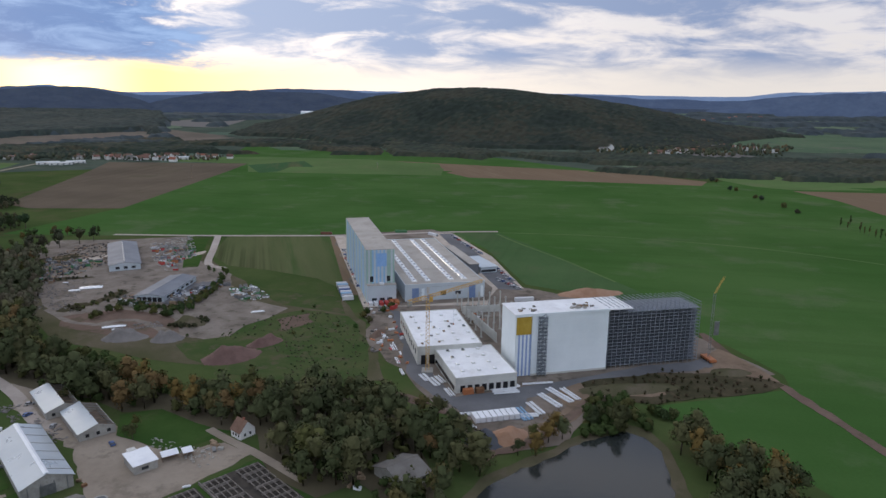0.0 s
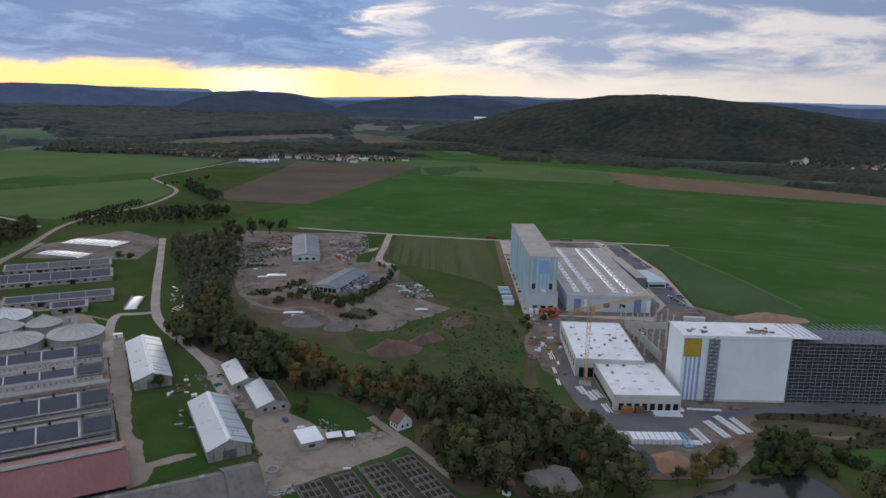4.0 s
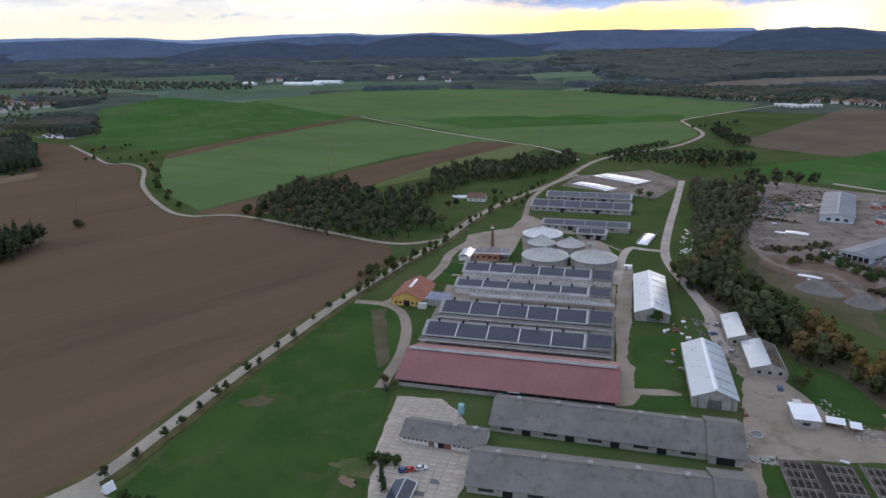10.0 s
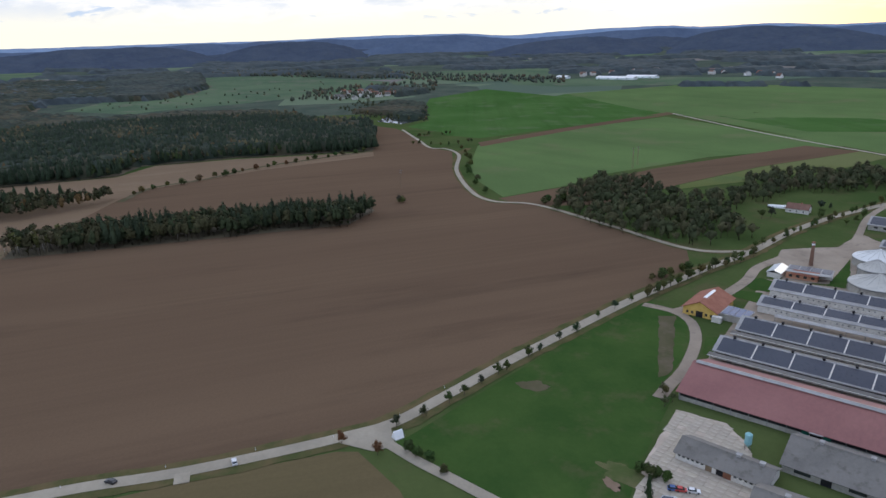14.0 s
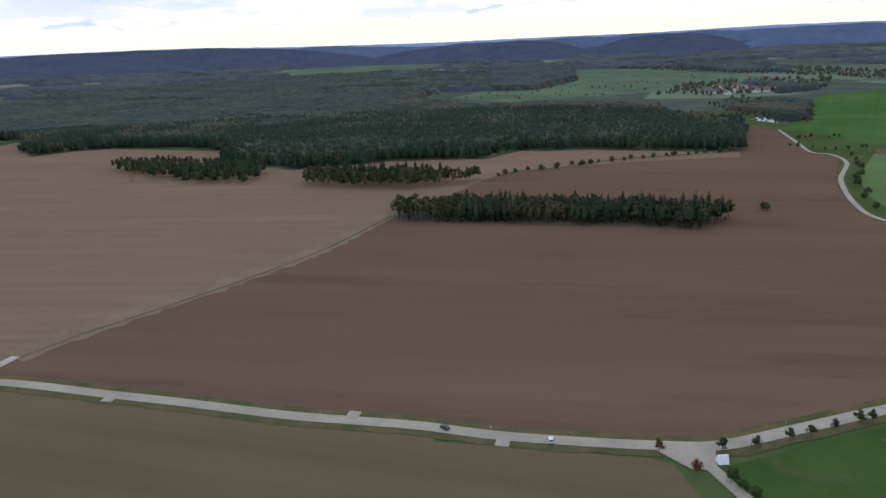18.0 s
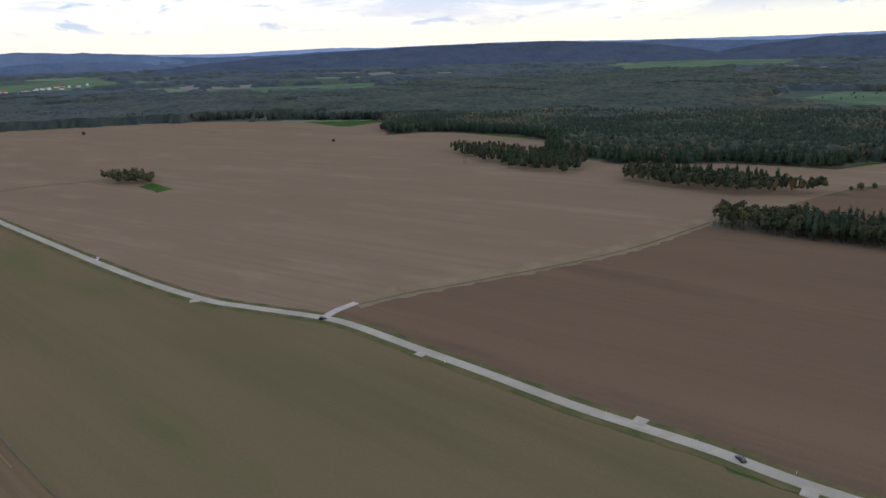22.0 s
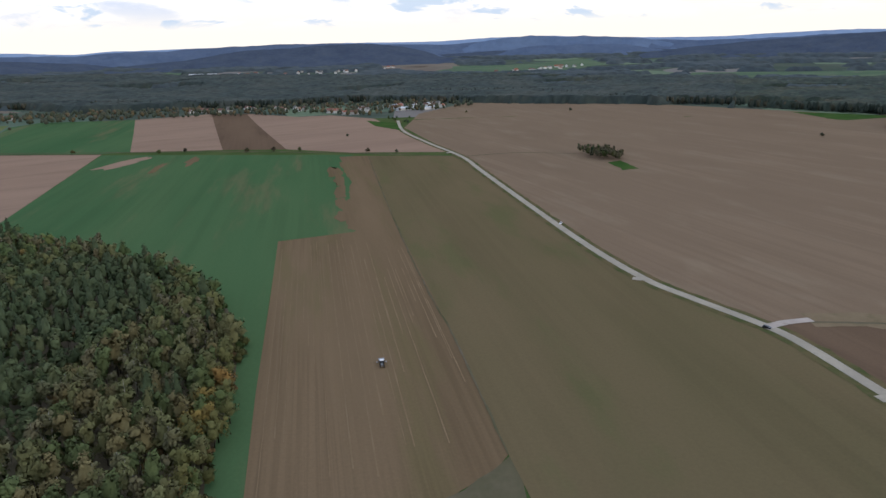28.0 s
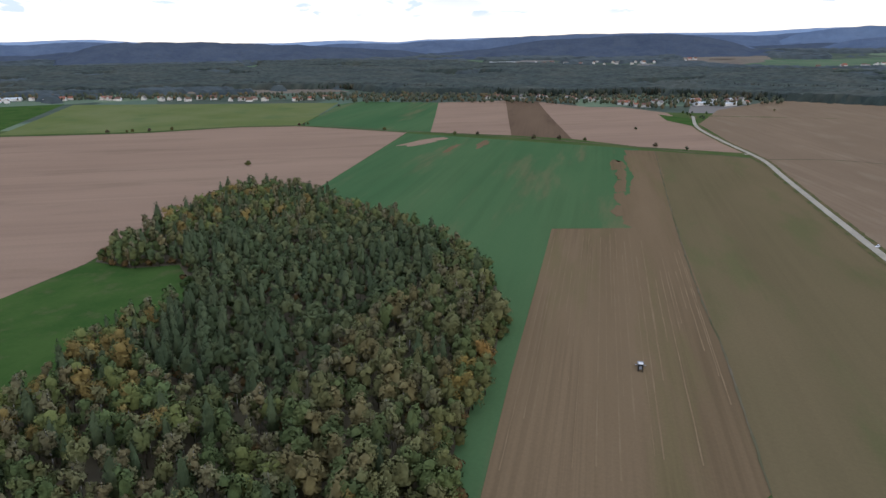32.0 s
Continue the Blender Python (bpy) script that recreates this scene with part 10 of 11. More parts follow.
# the pond
WATER = bpy.data.materials.new("dark_pond_water")
WATER.use_nodes = True
N = Nodes(WATER.node_tree)
face = N.add("ShaderNodeBsdfPrincipled")
face.inputs["Base Color"].default_value, face.inputs["Roughness"].default_value = (0.028, 0.032, 0.030, 1), 0.12
hill = N.add("ShaderNodeBump")
hill.inputs["Strength"].default_value, hill.inputs["Distance"].default_value = 0.25, 0.05
N.link(N.noise(N.add("ShaderNodeTexCoord").outputs["Object"], 0.8, 4.0), hill.inputs["Height"])
N.link(hill.outputs[0], face.inputs["Normal"])
N.link(face.outputs[0], N.add("ShaderNodeOutputMaterial").inputs[0])
patch("pond_bank", [(5.1, 212.5), (16.0, 230.9), (27.9, 242.6), (47.7, 255.1), (53.7, 262.3), (80.9, 279.6), (92.3, 270.8), (96.1, 256.2), (93.8, 232.6), (90.4, 214.3), (75.9, 171.8), (-2.0, 170.5)], ROUGH, 0.26, "bare trampled bank round the pond", "ground", ragged=1.5)
patch("pond_water", [(11.1, 212.7), (18.3, 226.4), (29.4, 236.0), (49.2, 250.1), (55.1, 256.6), (80.0, 271.0), (88.1, 265.2), (91.4, 253.8), (89.0, 232.5), (84.9, 214.2), (71.7, 171.7), (2.9, 170.6)], WATER, 0.34, "still dark pond reflecting the evening sky", "water", ragged=1.0)
strip("pond_track", [(3.3, 251.7), (15.1, 256.6), (24.1, 252.2), (36.3, 257.1), (56.9, 280.6), (70.9, 298.4), (85.7, 315.0)], 5.0, EARTH, 0.32, "earth track above the pond", "track", rough_edge=1.5)
ob = barn("pond_shed", "old shed with a hipped grey-brown roof by the pond", -13.2, 221.2, 42.0, 14.0, 17.0, 3.6, 6.6, CONCRETE, material("mossy_grey_brown_roof", (0.15, 0.135, 0.12), (0.20, 0.185, 0.165), 0.2, 1.5, 0.9), "shed")
openings(ob, "window", [(2, 3.2), (6, 7.2), (10, 11.2)], 0.12, 1.2, 2.4, GLASS)


# ---- villages, single trees, poles and small things ----
def far_houses(spots, turn, label, group, seed, big=1.0, roofs=None):
    """Plain gabled houses of a far village."""
    rng = random.Random(seed)
    for x, y in spots:
        L, W = rng.uniform(9, 15) * big, rng.uniform(7.5, 10) * big
        house(float(x), float(y), turn + rng.choice((0, 90, 0, 90, 40)) + rng.uniform(-12, 12), L, W, rng.uniform(3.2, 5.5) * big, rng.uniform(7.0, 9.5) * big, rng.choice((WHITE_WALL, PLASTER, PLASTER)), rng.choice(roofs or (TILE_BROWN, TILE_RED, FIBRE, TILE_BROWN)), label, "house", False, False, group)


def along(pts, n, wide, seed):
    """n spots scattered along a line of points."""
    rng = random.Random(seed)
    line = smooth_line(pts, 5.0)
    return [(p.x + rng.uniform(-wide, wide), p.y + rng.uniform(-wide, wide)) for p in (line[int(len(line) * (i + rng.random() * 0.8) / n)] for i in range(n))]


far_houses(along([(-1285.4, 1364.5), (-1148.4, 1427.7), (-989.0, 1440.0), (-869.5, 1460.8)], 26, 22, 1), 10, "village house with a tiled roof among trees", "north village houses", 1, 1.15)
far_houses(along([(-833.0, 1492.0), (-748.4, 1502.9), (-670.6, 1539.3), (-588.6, 1552.8), (-505.7, 1545.3)], 24, 24, 2), 10, "white village house with a tiled roof at the field's edge", "field village houses", 2, 1.15)
far_houses(along([(-2250.2, 790.0), (-2351.8, 948.2), (-2202.4, 1049.9), (-2164.6, 1160.9), (-1912.9, 1232.5)], 20, 60, 3), 0, "small pale house of a far village", "west village houses", 3, 1.5)
far_houses(along([(-1808.8, -34.3), (-1870.7, 40.2), (-1872.4, 116.4), (-1977.5, 59.1), (-1951.8, -4.7)], 24, 30, 4), 20, "white house of the pond village", "pond village houses", 4, 1.3)
far_houses(along([(1702.4, -1226.2), (1520.7, -1355.5), (1309.2, -1430.2), (1094.5, -1498.5), (907.6, -1610.7)], 32, 26, 5), 30, "pale village house with a red roof beyond the fields", "south village houses", 5, 1.2, (TILE_RED, TILE_BROWN, TILE_BROWN, FIBRE))
far_houses(along([(524.2, -1686.4), (386.9, -1727.4), (237.3, -1672.7), (138.1, -1591.5), (94.9, -1670.7), (-3.0, -1685.4), (-98.3, -1698.3)], 34, 24, 6), 30, "white village house with a dark roof beyond the fields", "road village houses", 6, 1.15)
far_houses(along([(852.7, -2905.5), (689.9, -3061.2), (454.5, -3142.8), (237.7, -3140.6), (11.7, -3388.6)], 20, 60, 7), 0, "small pale house of a far town", "far town houses", 7, 1.25)
far_houses(along([(534.4, 1740.0), (635.9, 1824.6), (776.4, 1950.4), (867.3, 1898.4), (897.6, 1813.5)], 22, 24, 8), 0, "village house with a brown roof below the hill", "hill village houses", 8, 1.3)
far_houses(along([(-728.6, 1495.6), (-664.8, 1492.4), (-585.6, 1481.3)], 10, 14, 9), 0, "white village house with a tiled roof at the field's edge", "field village houses", 9, 1.15)
far_houses(along([(1179.1, 3119.5), (1382.1, 3298.0), (1565.2, 3400.2)], 10, 40, 10), 0, "small pale house of a far village", "far valley houses", 10, 1.6)
far_houses(along([(-351.3, -2709.0), (-461.7, -2681.6), (-636.7, -3027.4), (-786.8, -3063.6)], 14, 40, 11), 0, "small pale house of a far village", "forest village houses", 11, 1.25)
far_houses(along([(-378.3, -2862.9), (-552.7, -2914.3), (-811.5, -3075.6)], 10, 40, 12), 0, "small pale house of a far village", "far slope houses", 12, 1.25)
far_houses(along([(815.0, -3026.1), (589.0, -3097.8), (384.1, -3034.7), (198.2, -3181.7)], 12, 40, 13), 0, "small pale house of a far village", "far forest houses", 13, 1.25)
ob = house(424.8, 1835.5, 0, 22, 13, 9, 14, WHITE_WALL, FIBRE, "white manor house below the wooded hill", "manor")
ob = house(472.6, 1873.9, 90, 16, 14, 11, 18, WHITE_WALL, FIBRE, "tall white manor wing below the wooded hill", "manor")


def shed_row(x, y, turn, L, W, h, wall, roof, label, group):
    ob = thing("long_shed", label, "shed", x, y, turn, group=group)
    part("wall", Geo().box(0, L, 0, W, -0.5, h), wall, ob)
    part("roof", Geo().prism([(-0.3, h), (W / 2, h + W * 0.14), (W + 0.3, h), (W + 0.3, h + 0.2), (W / 2, h + W * 0.14 + 0.2), (-0.3, h + 0.2)], "x", -0.3, L + 0.3), roof, ob)
    for k in range(4):
        part("gate", Geo().box(L * (k + 0.3) / 4, L * (k + 0.3) / 4 + 3, -0.1, 0.1, 0, h * 0.8), STEEL, ob)


for x, y, turn, L, W, h in ((-819.4, 1367.8, 30, 42, 12, 4), (-791.3, 1364.2, 30, 42, 12, 4), (-773.3, 1394.4, 35, 36, 12, 4), (-619.9, 1500.0, 20, 60, 16, 5), (20.3, -1725.8, 60, 50, 14, 5), (-21.4, -1718.3, 60, 40, 14, 5), (-54.6, -1742.0, 70, 40, 14, 5), (-9.2, -1650.3, 40, 45, 14, 5), (-61.6, -1646.3, 40, 40, 12, 5), (1639.5, -1208.9, 40, 40, 16, 6), (1672.6, -1297.4, 40, 50, 16, 6)):
    shed_row(x, y, turn, L, W, h, WHITE_WALL, WHITE_METAL, "long low shed with a pale roof at the village", "village sheds")
for x, y, turn, L, W, h in ((-2205.8, 683.7, 40, 40, 24, 6), (-2121.0, 788.4, 38, 130, 30, 5), (-2116.8, 885.8, 38, 100, 28, 5), (-1283.8, 3456.3, 5, 120, 60, 10), (-1090.5, 3431.3, 5, 130, 60, 9), (-958.8, 3467.4, 5, 90, 50, 9), (-704.8, 3416.2, 5, 110, 50, 9), (785.0, -2955.7, 10, 110, 40, 12)):
    shed_row(x, y, turn, L, W, h, CLAD_WHITE, ROOF_WHITE, "far white factory hall in the valley", "far factory halls")
patch("village_pond", [(-1326.2, 56.0), (-1444.1, 87.9), (-1432.9, 146.5), (-1331.6, 149.1), (-1269.0, 99.5)], WATER, 0.35, "still pond among trees reflecting the sky", "water", ragged=1.5)


# single trees and bushes
def tree_row(spots, kind, colours, sizes, label, group, seed, name="tree", category="tree", level=2):
    rng = random.Random(seed)
    for n, (x, y) in enumerate(spots):
        c = rng.choice(colours)
        single(kind, float(x), float(y), tuple(v * rng.uniform(0.85, 1.15) for v in c), rng.uniform(*sizes), label, seed + n, level, group, name, category)


ROADSIDE = [(-228.4, 10.7), (-234.3, 21.9), (-242.8, 33.3), (-248.0, 40.5), (-255.8, 49.2), (-263.0, 58.2), (-266.4, 62.9), (-277.2, 75.6), (-281.4, 82.2), (-291.8, 95.0), (-299.1, 106.1), (-314.9, 123.2), (-325.0, 136.5), (-333.4, 149.4)]
tree_row(ROADSIDE, "broad", (GREEN, (0.060, 0.078, 0.040)), (0.30, 0.42), "small round roadside tree beside the meadow", "roadside trees", 300, "roadside_tree", level=3)
tree_row([(-220.6, -10.1), (-211.4, 2.6)], "broad", ((0.13, 0.070, 0.038),), (0.36, 0.42), "small russet autumn tree at the junction", "junction trees", 330, "roadside_tree", level=3)
tree_row([(-207.4, 16.8), (-211.4, 14.1), (-205.0, 20.5), (-196.7, 24.4)], "bush", (OLIVE, GREEN), (0.8, 1.3), "loose bush at the meadow corner", "meadow bushes", 340, "bush", "bush", 3)
tree_row([(-227.0, 121.7), (-232.6, 121.5), (-224.3, 117.1), (-234.7, 121.1)], "broad", (OLIVE, (0.11, 0.10, 0.055)), (0.30, 0.36), "bushy tree beside the cowshed", "cowshed trees", 345, level=3)
tree_row(along([(-337.7, 158.9), (-348.7, 177.6), (-361.9, 200.3), (-376.3, 224.7), (-387.9, 247.0), (-396.6, 264.2)], 26, 2.2, 20), "broad", (GREEN, OLIVE), (0.36, 0.56), "low tree in the hedge along the road", "hedge trees", 350, "hedge_tree")
tree_row(along([(-378.4, 205.0), (-362.8, 177.2), (-357.3, 169.4)], 6, 2.0, 21), "bush", (GREEN, OLIVE), (1.0, 1.6), "bush on the bank of the road", "road bushes", 380, "bush", "bush")
tree_row(along([(-405.8, 270.0), (-431.4, 308.0), (-454.6, 346.9), (-474.5, 390.7), (-497.6, 434.6)], 20, 3.0, 22), "broad", (GREEN, OLIVE), (0.32, 0.5), "small roadside tree past the farm", "farm road trees", 390, "roadside_tree")
tree_row([(-483.1, 322.2), (-484.0, 330.7), (-467.0, 362.0), (-448.7, 369.2), (-454.6, 382.0), (-462.1, 393.8), (-497.3, 383.7), (-496.5, 391.9), (-500.5, 441.6), (-510.0, 456.2)], "broad", (GREEN, OLIVE, (0.05, 0.07, 0.04)), (0.4, 0.65), "garden tree by the long low house", "garden trees", 420)
tree_row([(-585.6, 519.5), (-401.5, 487.5), (-413.4, 489.2), (-464.7, 733.5), (-471.6, 696.3), (-485.7, 693.3), (-462.4, 650.0)], "broad", (GREEN, OLIVE, RUSSET), (0.5, 0.75), "broad tree near the silage clamps", "clamp trees", 440)
tree_row([(-486.0, 676.0), (-478.0, 682.0), (-466.0, 702.0), (-458.0, 706.0), (-448.0, 716.0), (-366.0, 606.0), (-358.0, 620.0), (-350.0, 640.0), (-344.0, 655.0), (-374.0, 598.0)], "broad", ((0.044, 0.058, 0.028), (0.052, 0.064, 0.032)), (0.95, 1.25), "large dark tree at the head of the belt", "belt head trees", 860)
tree_row([(-208.4, 268.0), (-210.9, 268.1), (-132.2, 261.3), (-127.8, 258.6), (-130.5, 268.5)], "broad", (OLIVE, GREEN), (0.38, 0.52), "bushy tree beside the storage halls", "yard trees", 460, level=3)
tree_row([(-182.6, 91.9), (-181.5, 94.6), (-179.3, 96.6), (-185.1, 90.0)], "bush", (GREEN,), (0.9, 1.2), "clipped hedge bush by the parking place", "parking hedge", 470, "bush", "bush", 3)
tree_row([(-172.2, 86.7), (-168.0, 85.1)], "pine", (PINE,), (0.4, 0.5), "small dark spruce by the parking place", "spruces", 480, "spruce", "tree", 3)
tree_row(along([(-225.5, 411.1), (-213.2, 430.0), (-189.4, 426.1), (-174.5, 421.0), (-168.2, 460.9), (-172.5, 513.2)], 26, 2.0, 23), "bush", (GREEN, OLIVE), (0.8, 1.5), "bush in the hedge round the depot hall", "depot hedge", 490, "bush", "bush")
tree_row([(-184.5, 533.6), (-176.4, 532.2), (-174.9, 520.3), (-189.5, 536.1), (-171.1, 523.7)], "broad", (GREEN,), (0.35, 0.5), "small tree at the depot drive", "drive trees", 520)
tree_row(along([(-351.6, 588.5), (-353.0, 565.2), (-332.0, 521.7), (-411.5, 655.0), (-388.8, 663.8), (-370.9, 682.0), (-356.7, 695.3)], 24, 9.0, 24), "broad", (GREEN, OLIVE, RUSSET), (0.55, 0.8), "tree behind the recycling yard", "yard edge trees", 530)
tree_row([(474.6, 789.9), (475.1, 776.0), (487.0, 791.5), (477.6, 756.1), (474.0, 742.7), (475.9, 736.7), (475.0, 724.3), (472.9, 712.1), (473.4, 703.5), (472.6, 689.4)], "poplar", (GREEN, OLIVE), (0.7, 1.0), "slim dark poplar in the green field", "poplars", 560)
tree_row([(504.0, 1235.8), (502.3, 1252.7), (482.0, 1123.0), (482.7, 1102.3), (480.5, 1025.6), (481.1, 1008.2), (472.9, 922.7), (471.8, 885.4)], "bush", ((0.05, 0.065, 0.04), OLIVE), (1.6, 2.6), "dark bush on the field ditch", "ditch bushes", 580, "bush", "bush")
tree_row([(980.8, -910.3), (951.3, -925.9), (941.0, -928.5), (922.9, -949.7), (894.0, -974.0), (697.7, -1084.6), (699.4, -1103.0), (697.1, -1113.1), (802.2, -1421.1), (516.2, -1067.5), (375.9, -1039.9), (338.0, -1042.2), (241.1, -1025.0), (201.1, -1022.2), (161.4, -1013.3), (58.7, -981.3), (17.4, -965.3)], "bush", ((0.075, 0.068, 0.045), OLIVE), (0.9, 1.8), "dark bush on the grassy balk", "balk bushes", 590, "bush", "bush")
tree_row([(522.6, -691.6), (104.2, -1177.5), (-614.5, 42.3), (-613.0, 44.9), (-360.0, -1499.7), (-132.4, -1530.9), (-619.7, -987.1)], "bush", (OLIVE, (0.07, 0.065, 0.045)), (1.2, 2.0), "lone bush in the bare field", "lone bushes", 620, "bush", "bush")
tree_row(along([(-721.1, -224.7), (-745.2, -211.7), (-788.6, -161.9), (-848.0, -104.3), (-898.4, -41.2), (-946.6, 25.2)], 22, 3.5, 25), "bush", (OLIVE, GREEN, RUSSET), (1.0, 2.0), "bush along the grassy forest lane", "forest lane bushes", 640, "bush", "bush")
tree_row(along([(-938.0, 156.5), (-827.1, 144.9), (-732.3, 132.5), (-627.5, 127.1)], 10, 3.0, 26), "bush", (GREEN, OLIVE), (1.2, 2.2), "bush in the hedge along the lane", "lane bushes", 670, "bush", "bush")
tree_row(along([(-985.6, 82.5), (-974.9, 114.5), (-964.4, 146.1), (-1000.2, 186.0)], 8, 4.0, 27), "broad", (GREEN, OLIVE), (0.4, 0.6), "tree at the bend of the lane", "lane trees", 690)
tree_row(along([(-1060.8, 107.1), (-1084.4, 141.6), (-1090.6, 165.6)], 8, 8.0, 28), "broad", (GREEN, OLIVE), (0.35, 0.55), "bushy tree by the village meadow", "meadow trees", 700)
tree_row(along([(-574.9, 168.2), (-578.5, 190.3), (-561.2, 195.1), (-558.7, 178.8)], 8, 3.0, 29), "bush", (OLIVE, GREEN), (1.4, 2.4), "bush where the wood meets the lane", "wood corner bushes", 720, "bush", "bush")
tree_row(along([(24.0, -1378.7), (36.8, -1446.3), (1.1, -1436.4), (6.9, -1330.9)], 8, 6.0, 30), "broad", (GREEN, (0.06, 0.075, 0.045)), (0.5, 0.7), "tree at the village entrance", "entrance trees", 740, level=1)
tree_row(along([(-706.6, 956.9), (-706.8, 1003.5), (-703.9, 1081.2)], 8, 2.0, 31), "bush", ((0.05, 0.06, 0.04),), (1.2, 1.8), "bush in a row beside the brown field", "field row bushes", 760, "bush", "bush", 1)
tree_row(along([(-30.9, 447.0), (-44.5, 427.6), (-49.3, 404.6)], 8, 4.0, 32), "bush", (GREEN, OLIVE), (0.8, 1.4), "weedy bush at the works fence", "fence bushes", 780, "bush", "bush")
tree_row(along([(86.7, 287.0), (92.9, 281.5), (104.1, 284.6), (107.5, 279.2)], 8, 5.0, 33), "bush", (GREEN, OLIVE), (0.8, 1.5), "bush on the weedy pond bank", "bank bushes", 800, "bush", "bush", 3)
tree_row([(-15.2, 219.0), (-9.2, 221.0), (-3.1, 223.7), (3.2, 226.8)], "broad", (OLIVE, (0.15, 0.14, 0.05), GREEN), (0.42, 0.55), "yellow-green tree beside the pond shed", "pond shed trees", 820, level=3)


# poles and pylons
def pylon(x, y, h, label, group, turn=30.0):
    ob = thing("power_pole", label, "power pole", x, y, turn, group=group)
    part("mast", Geo().rod((-1.0, 0, 0), (-0.15, 0, h), 0.22, 5, 0.14).rod((1.0, 0, 0), (0.15, 0, h), 0.22, 5, 0.14), WOOD, ob)
    for z in (h * 0.82, h * 0.94):
        part("cross_arm", Geo().box(-2.2, 2.2, -0.12, 0.12, z - 0.12, z + 0.12), STEEL, ob)
    for sx in (-2.0, 0, 2.0):
        part("insulator", Geo().lathe([(0.08, h * 0.94), (0.16, h * 0.95), (0.06, h * 0.97)], 6, sx, 0), GLASS, ob)


for x, y, h in ((-705.5, 625.9, 26), (-719.7, 314.6, 24), (-741.6, 330.0, 22), (-602.9, -643.3, 26), (-678.7, 49.2, 20), (-599.9, -643.2, 26), (-443.9, 1198.3, 24), (-133.8, 1400.9, 14)):
    pylon(x, y, h, "tall wooden power pole in the fields", "power poles")

# road furniture
for x, y, turn in ((-188.1, -234.3, 8), (-208.8, -126.6, 8), (-209.5, -64.3, 8), (-138.6, -389.5, -25), (-55.8, -947.8, 30)):
    solid("field_bridge", Geo().box(-3, 3, -2.6, 2.6, 0.0, 0.36, radians(turn)), ASPHALT, "short paved field crossing beside the road", "crossing", x, y, 0, "field crossings")
for k, (x, y) in enumerate([(-225.8, -13.2), (-222.5, -41.3), (-217.1, -71.5), (-211.2, -104.1), (-205.2, -139.7), (-197.9, -178.0), (-189.5, -219.2), (-236.9, 12.6), (-255.4, 33.1)]):
    ob = thing("marker_post", "small white roadside marker post", "marker post", x, y, group="marker posts", z=0.12)
    part("post", Geo().prism([(-0.06, -0.06), (0.06, -0.06), (0.0, 0.08)], "z", 0, 1.1), WHITE_SHEET, ob)
    part("band", Geo().prism([(-0.07, -0.07), (0.07, -0.07), (0.0, 0.09)], "z", 0.75, 0.95), TYRE, ob)
ob = thing("advert_trailer", "white tilted advertising board on the grass", "sign", -220.5, 9.1, 115.0)
part("board", Geo().prism([(-1.6, 0.3), (1.6, 0.3), (0.2, 3.2), (-0.2, 3.2)], "x", -0.1, 3.6), WHITE_SHEET, ob)
part("drawbar", Geo().rod((3.6, 0, 0.4), (5.0, 0, 0.3), 0.07), STEEL, ob)
for s in (-1.3, 1.3):
    part("wheel", Geo().prism([(1.6 + 0.3 * math.cos(a), 0.3 + 0.3 * math.sin(a)) for a in (math.tau * i / 8 for i in range(8))], "y", s - 0.1, s + 0.1), TYRE, ob)
place_again([KINDS[1]], [(-177.6, -307.3, 140)], 0.3)
place_again([KINDS[0]], [(-122.1, -530.5, 60)], 0.3)

# tractor at work
ob = thing("tractor", "grey tractor with a white cab roof drilling the field", "tractor", 16.3, -285.9, 95.0)
part("hood", Geo().prism([(0.2, 0.9), (2.3, 0.9), (2.3, 1.6), (0.2, 1.8)], "y", -0.5, 0.5), STEEL, ob)
part("cab", Geo().box(-1.1, 0.3, -0.8, 0.8, 1.2, 2.7), GLASS, ob)
part("cab_roof", Geo().box(-1.25, 0.45, -0.95, 0.95, 2.7, 2.95), WHITE_PAINT, ob)
for sx, r, w in ((-0.7, 0.95, 0.5), (1.8, 0.65, 0.4)):
    for s in (-1.1, 1.1 - w):
        part("wheel", Geo().prism([(sx + r * math.cos(a), r + r * math.sin(a)) for a in (math.tau * i / 12 for i in range(12))], "y", s, s + w), TYRE, ob)
part("seed_hopper", Geo().prism([(-3.6, 1.0), (-2.2, 1.0), (-1.8, 2.2), (-4.0, 2.2)], "y", -1.4, 1.4), STEEL, ob)
part("drill_frame", Geo().box(-3.4, -3.0, -2.4, 2.4, 0.5, 0.8), SILVER, ob)
for k in range(9):
    part("coulter", Geo().rod((-3.2, -2.2 + k * 0.55, 0.6), (-3.5, -2.2 + k * 0.55, 0.02), 0.05), STEEL, ob)

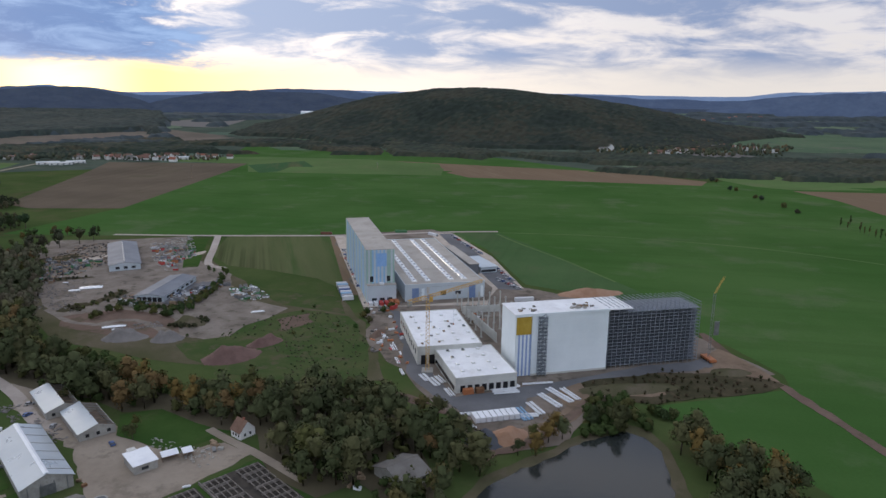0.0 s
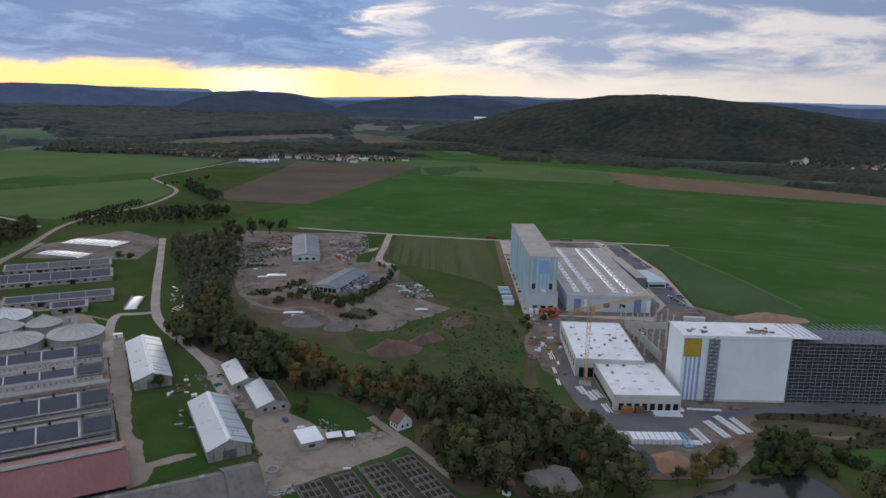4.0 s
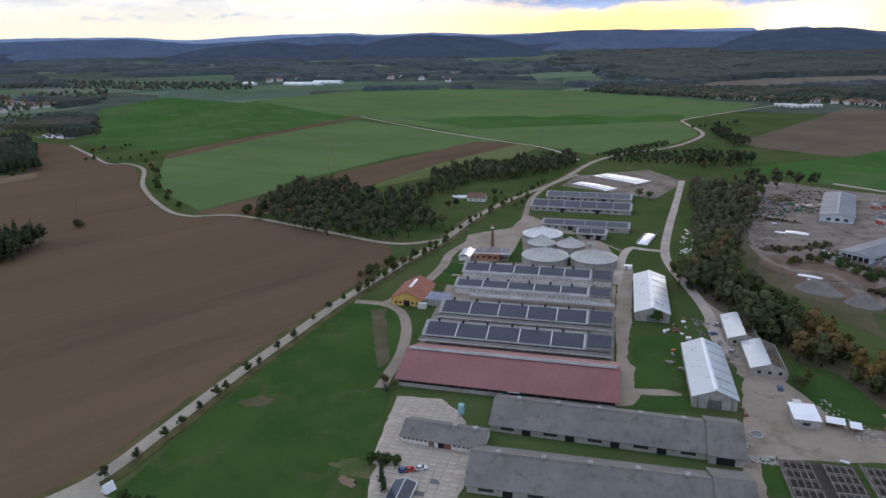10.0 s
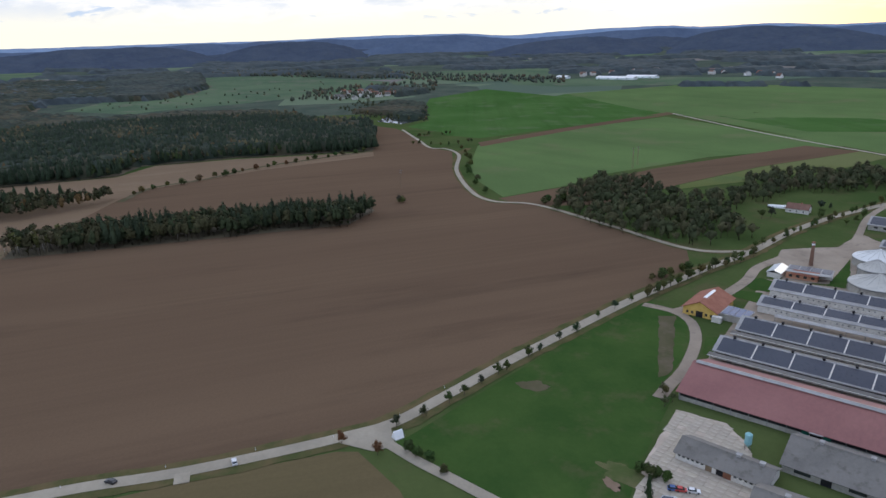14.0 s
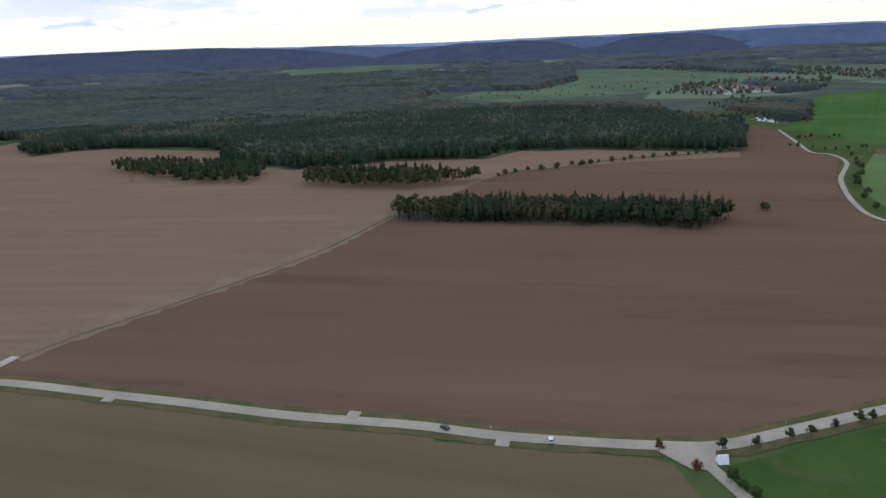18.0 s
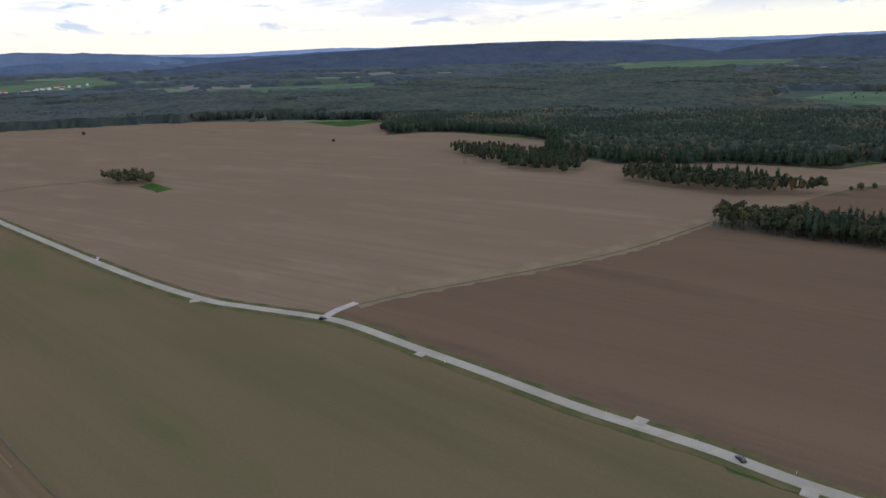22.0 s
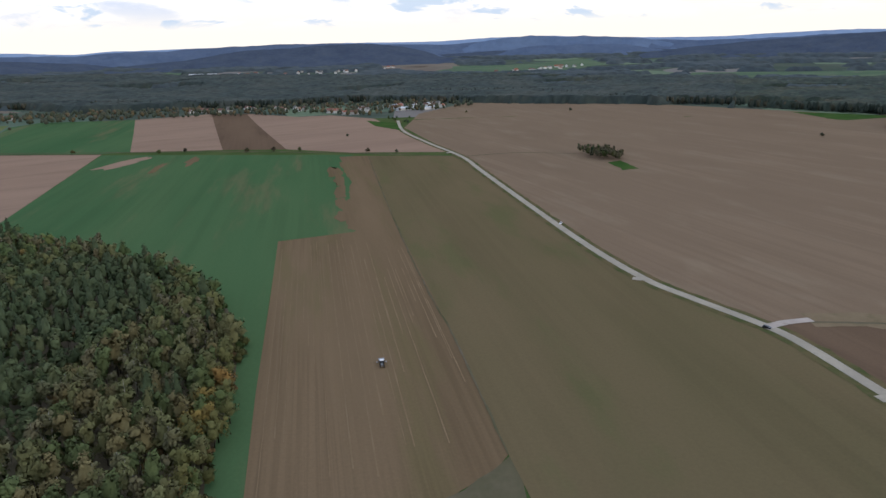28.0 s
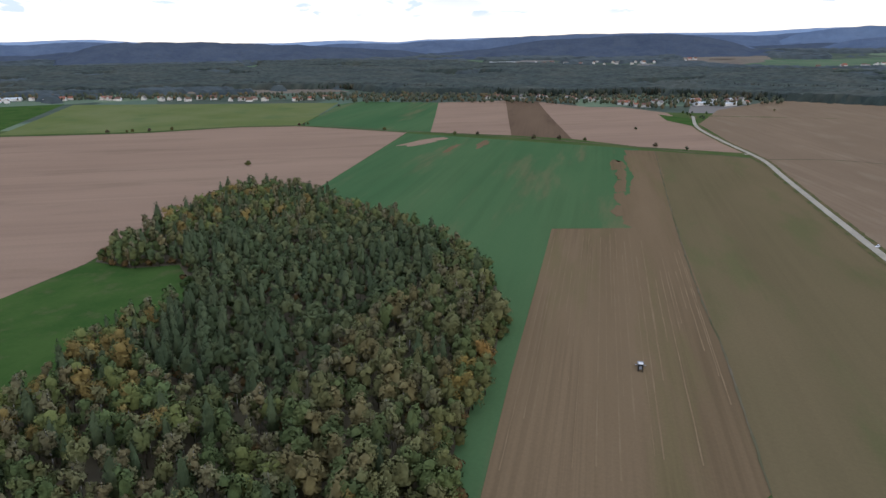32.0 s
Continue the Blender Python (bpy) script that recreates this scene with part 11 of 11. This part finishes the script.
# farm clutter
rng = random.Random(44)
for area, label, mats in (([(-204.5, 268.8), (-209.2, 291.1), (-192.1, 277.7), (-184.9, 259.8), (-194.2, 257.6)], "heap of boards and scrap beside the hall", (WOOD, STEEL, WHITE_SHEET, RUST)), ([(-101.2, 249.5), (-90.3, 260.5), (-84.1, 250.9), (-96.0, 243.5)], "stacked building rubble at the yard's edge", (CONCRETE, WOOD, STEEL)), ([(-135.3, 228.3), (-129.0, 229.6), (-126.3, 222.5), (-132.0, 221.4)], "heap of logs and boards at the hall's corner", (WOOD, RUST)), ([(-99.8, 219.2), (-91.6, 227.7), (-89.5, 223.0), (-96.8, 215.7)], "stack of long pale boards beside the pens", (WHITE_SHEET, FIBRE_PALE)), ([(-192.0, 254.7), (-190.6, 260.1), (-167.8, 235.8), (-173.9, 235.1)], "farm implement parked on the grass", (RUST, ORANGE, STEEL)), ([(-37.7, 230.2), (-26.1, 235.8), (-25.3, 221.1), (-32.6, 220.3)], "building rubble beside the pond shed", (CONCRETE, WHITE_SHEET, WOOD)), ([(-46.5, 392.1), (-30.6, 409.1), (-27.5, 369.4), (-39.0, 355.6)], "building debris at the site's edge", (WHITE_SHEET, WOOD, STONE_GREY, ORANGE)), ([(-32.9, 438.2), (-16.2, 340.8), (-20.5, 336.7), (-34.6, 414.4)], "site material beside the new hall", (WHITE_SHEET, ORANGE, RED_PAINT, WOOD)), ([(5.3, 454.0), (41.6, 463.7), (40.1, 443.8), (19.0, 396.6)], "site material in the unfinished hall", (WHITE_SHEET, WOOD, CONCRETE, ORANGE)), ([(-54.1, 456.0), (-30.5, 457.9), (-29.1, 438.5), (-47.3, 430.9)], "site machine part beside the road", (ORANGE, RED_PAINT, WHITE_PAINT, STEEL)), ([(-448.9, 521.8), (-428.7, 564.9), (-401.1, 495.2), (-422.0, 491.0)], "machine parked by the silage clamps", (STEEL, GREEN_PAINT, DARK_CLAD))):
    for x, y in scatter(area, 4.2, rng.randint(0, 9999), 0.75)[:26]:
        ob = thing("material_stack", label, "stack", float(x), float(y), rng.uniform(0, 180), group=label, z=0.2)
        L, W, h = rng.uniform(1.5, 5), rng.uniform(0.8, 1.8), rng.uniform(0.4, 1.3)
        m = rng.choice(mats)
        for k in range(3):
            part("layer", Geo().box(rng.uniform(0, 0.3), L - rng.uniform(0, 0.3), 0.05 * k, W - 0.07 * k, h * k / 3, h * (k + 0.9) / 3), m, ob)
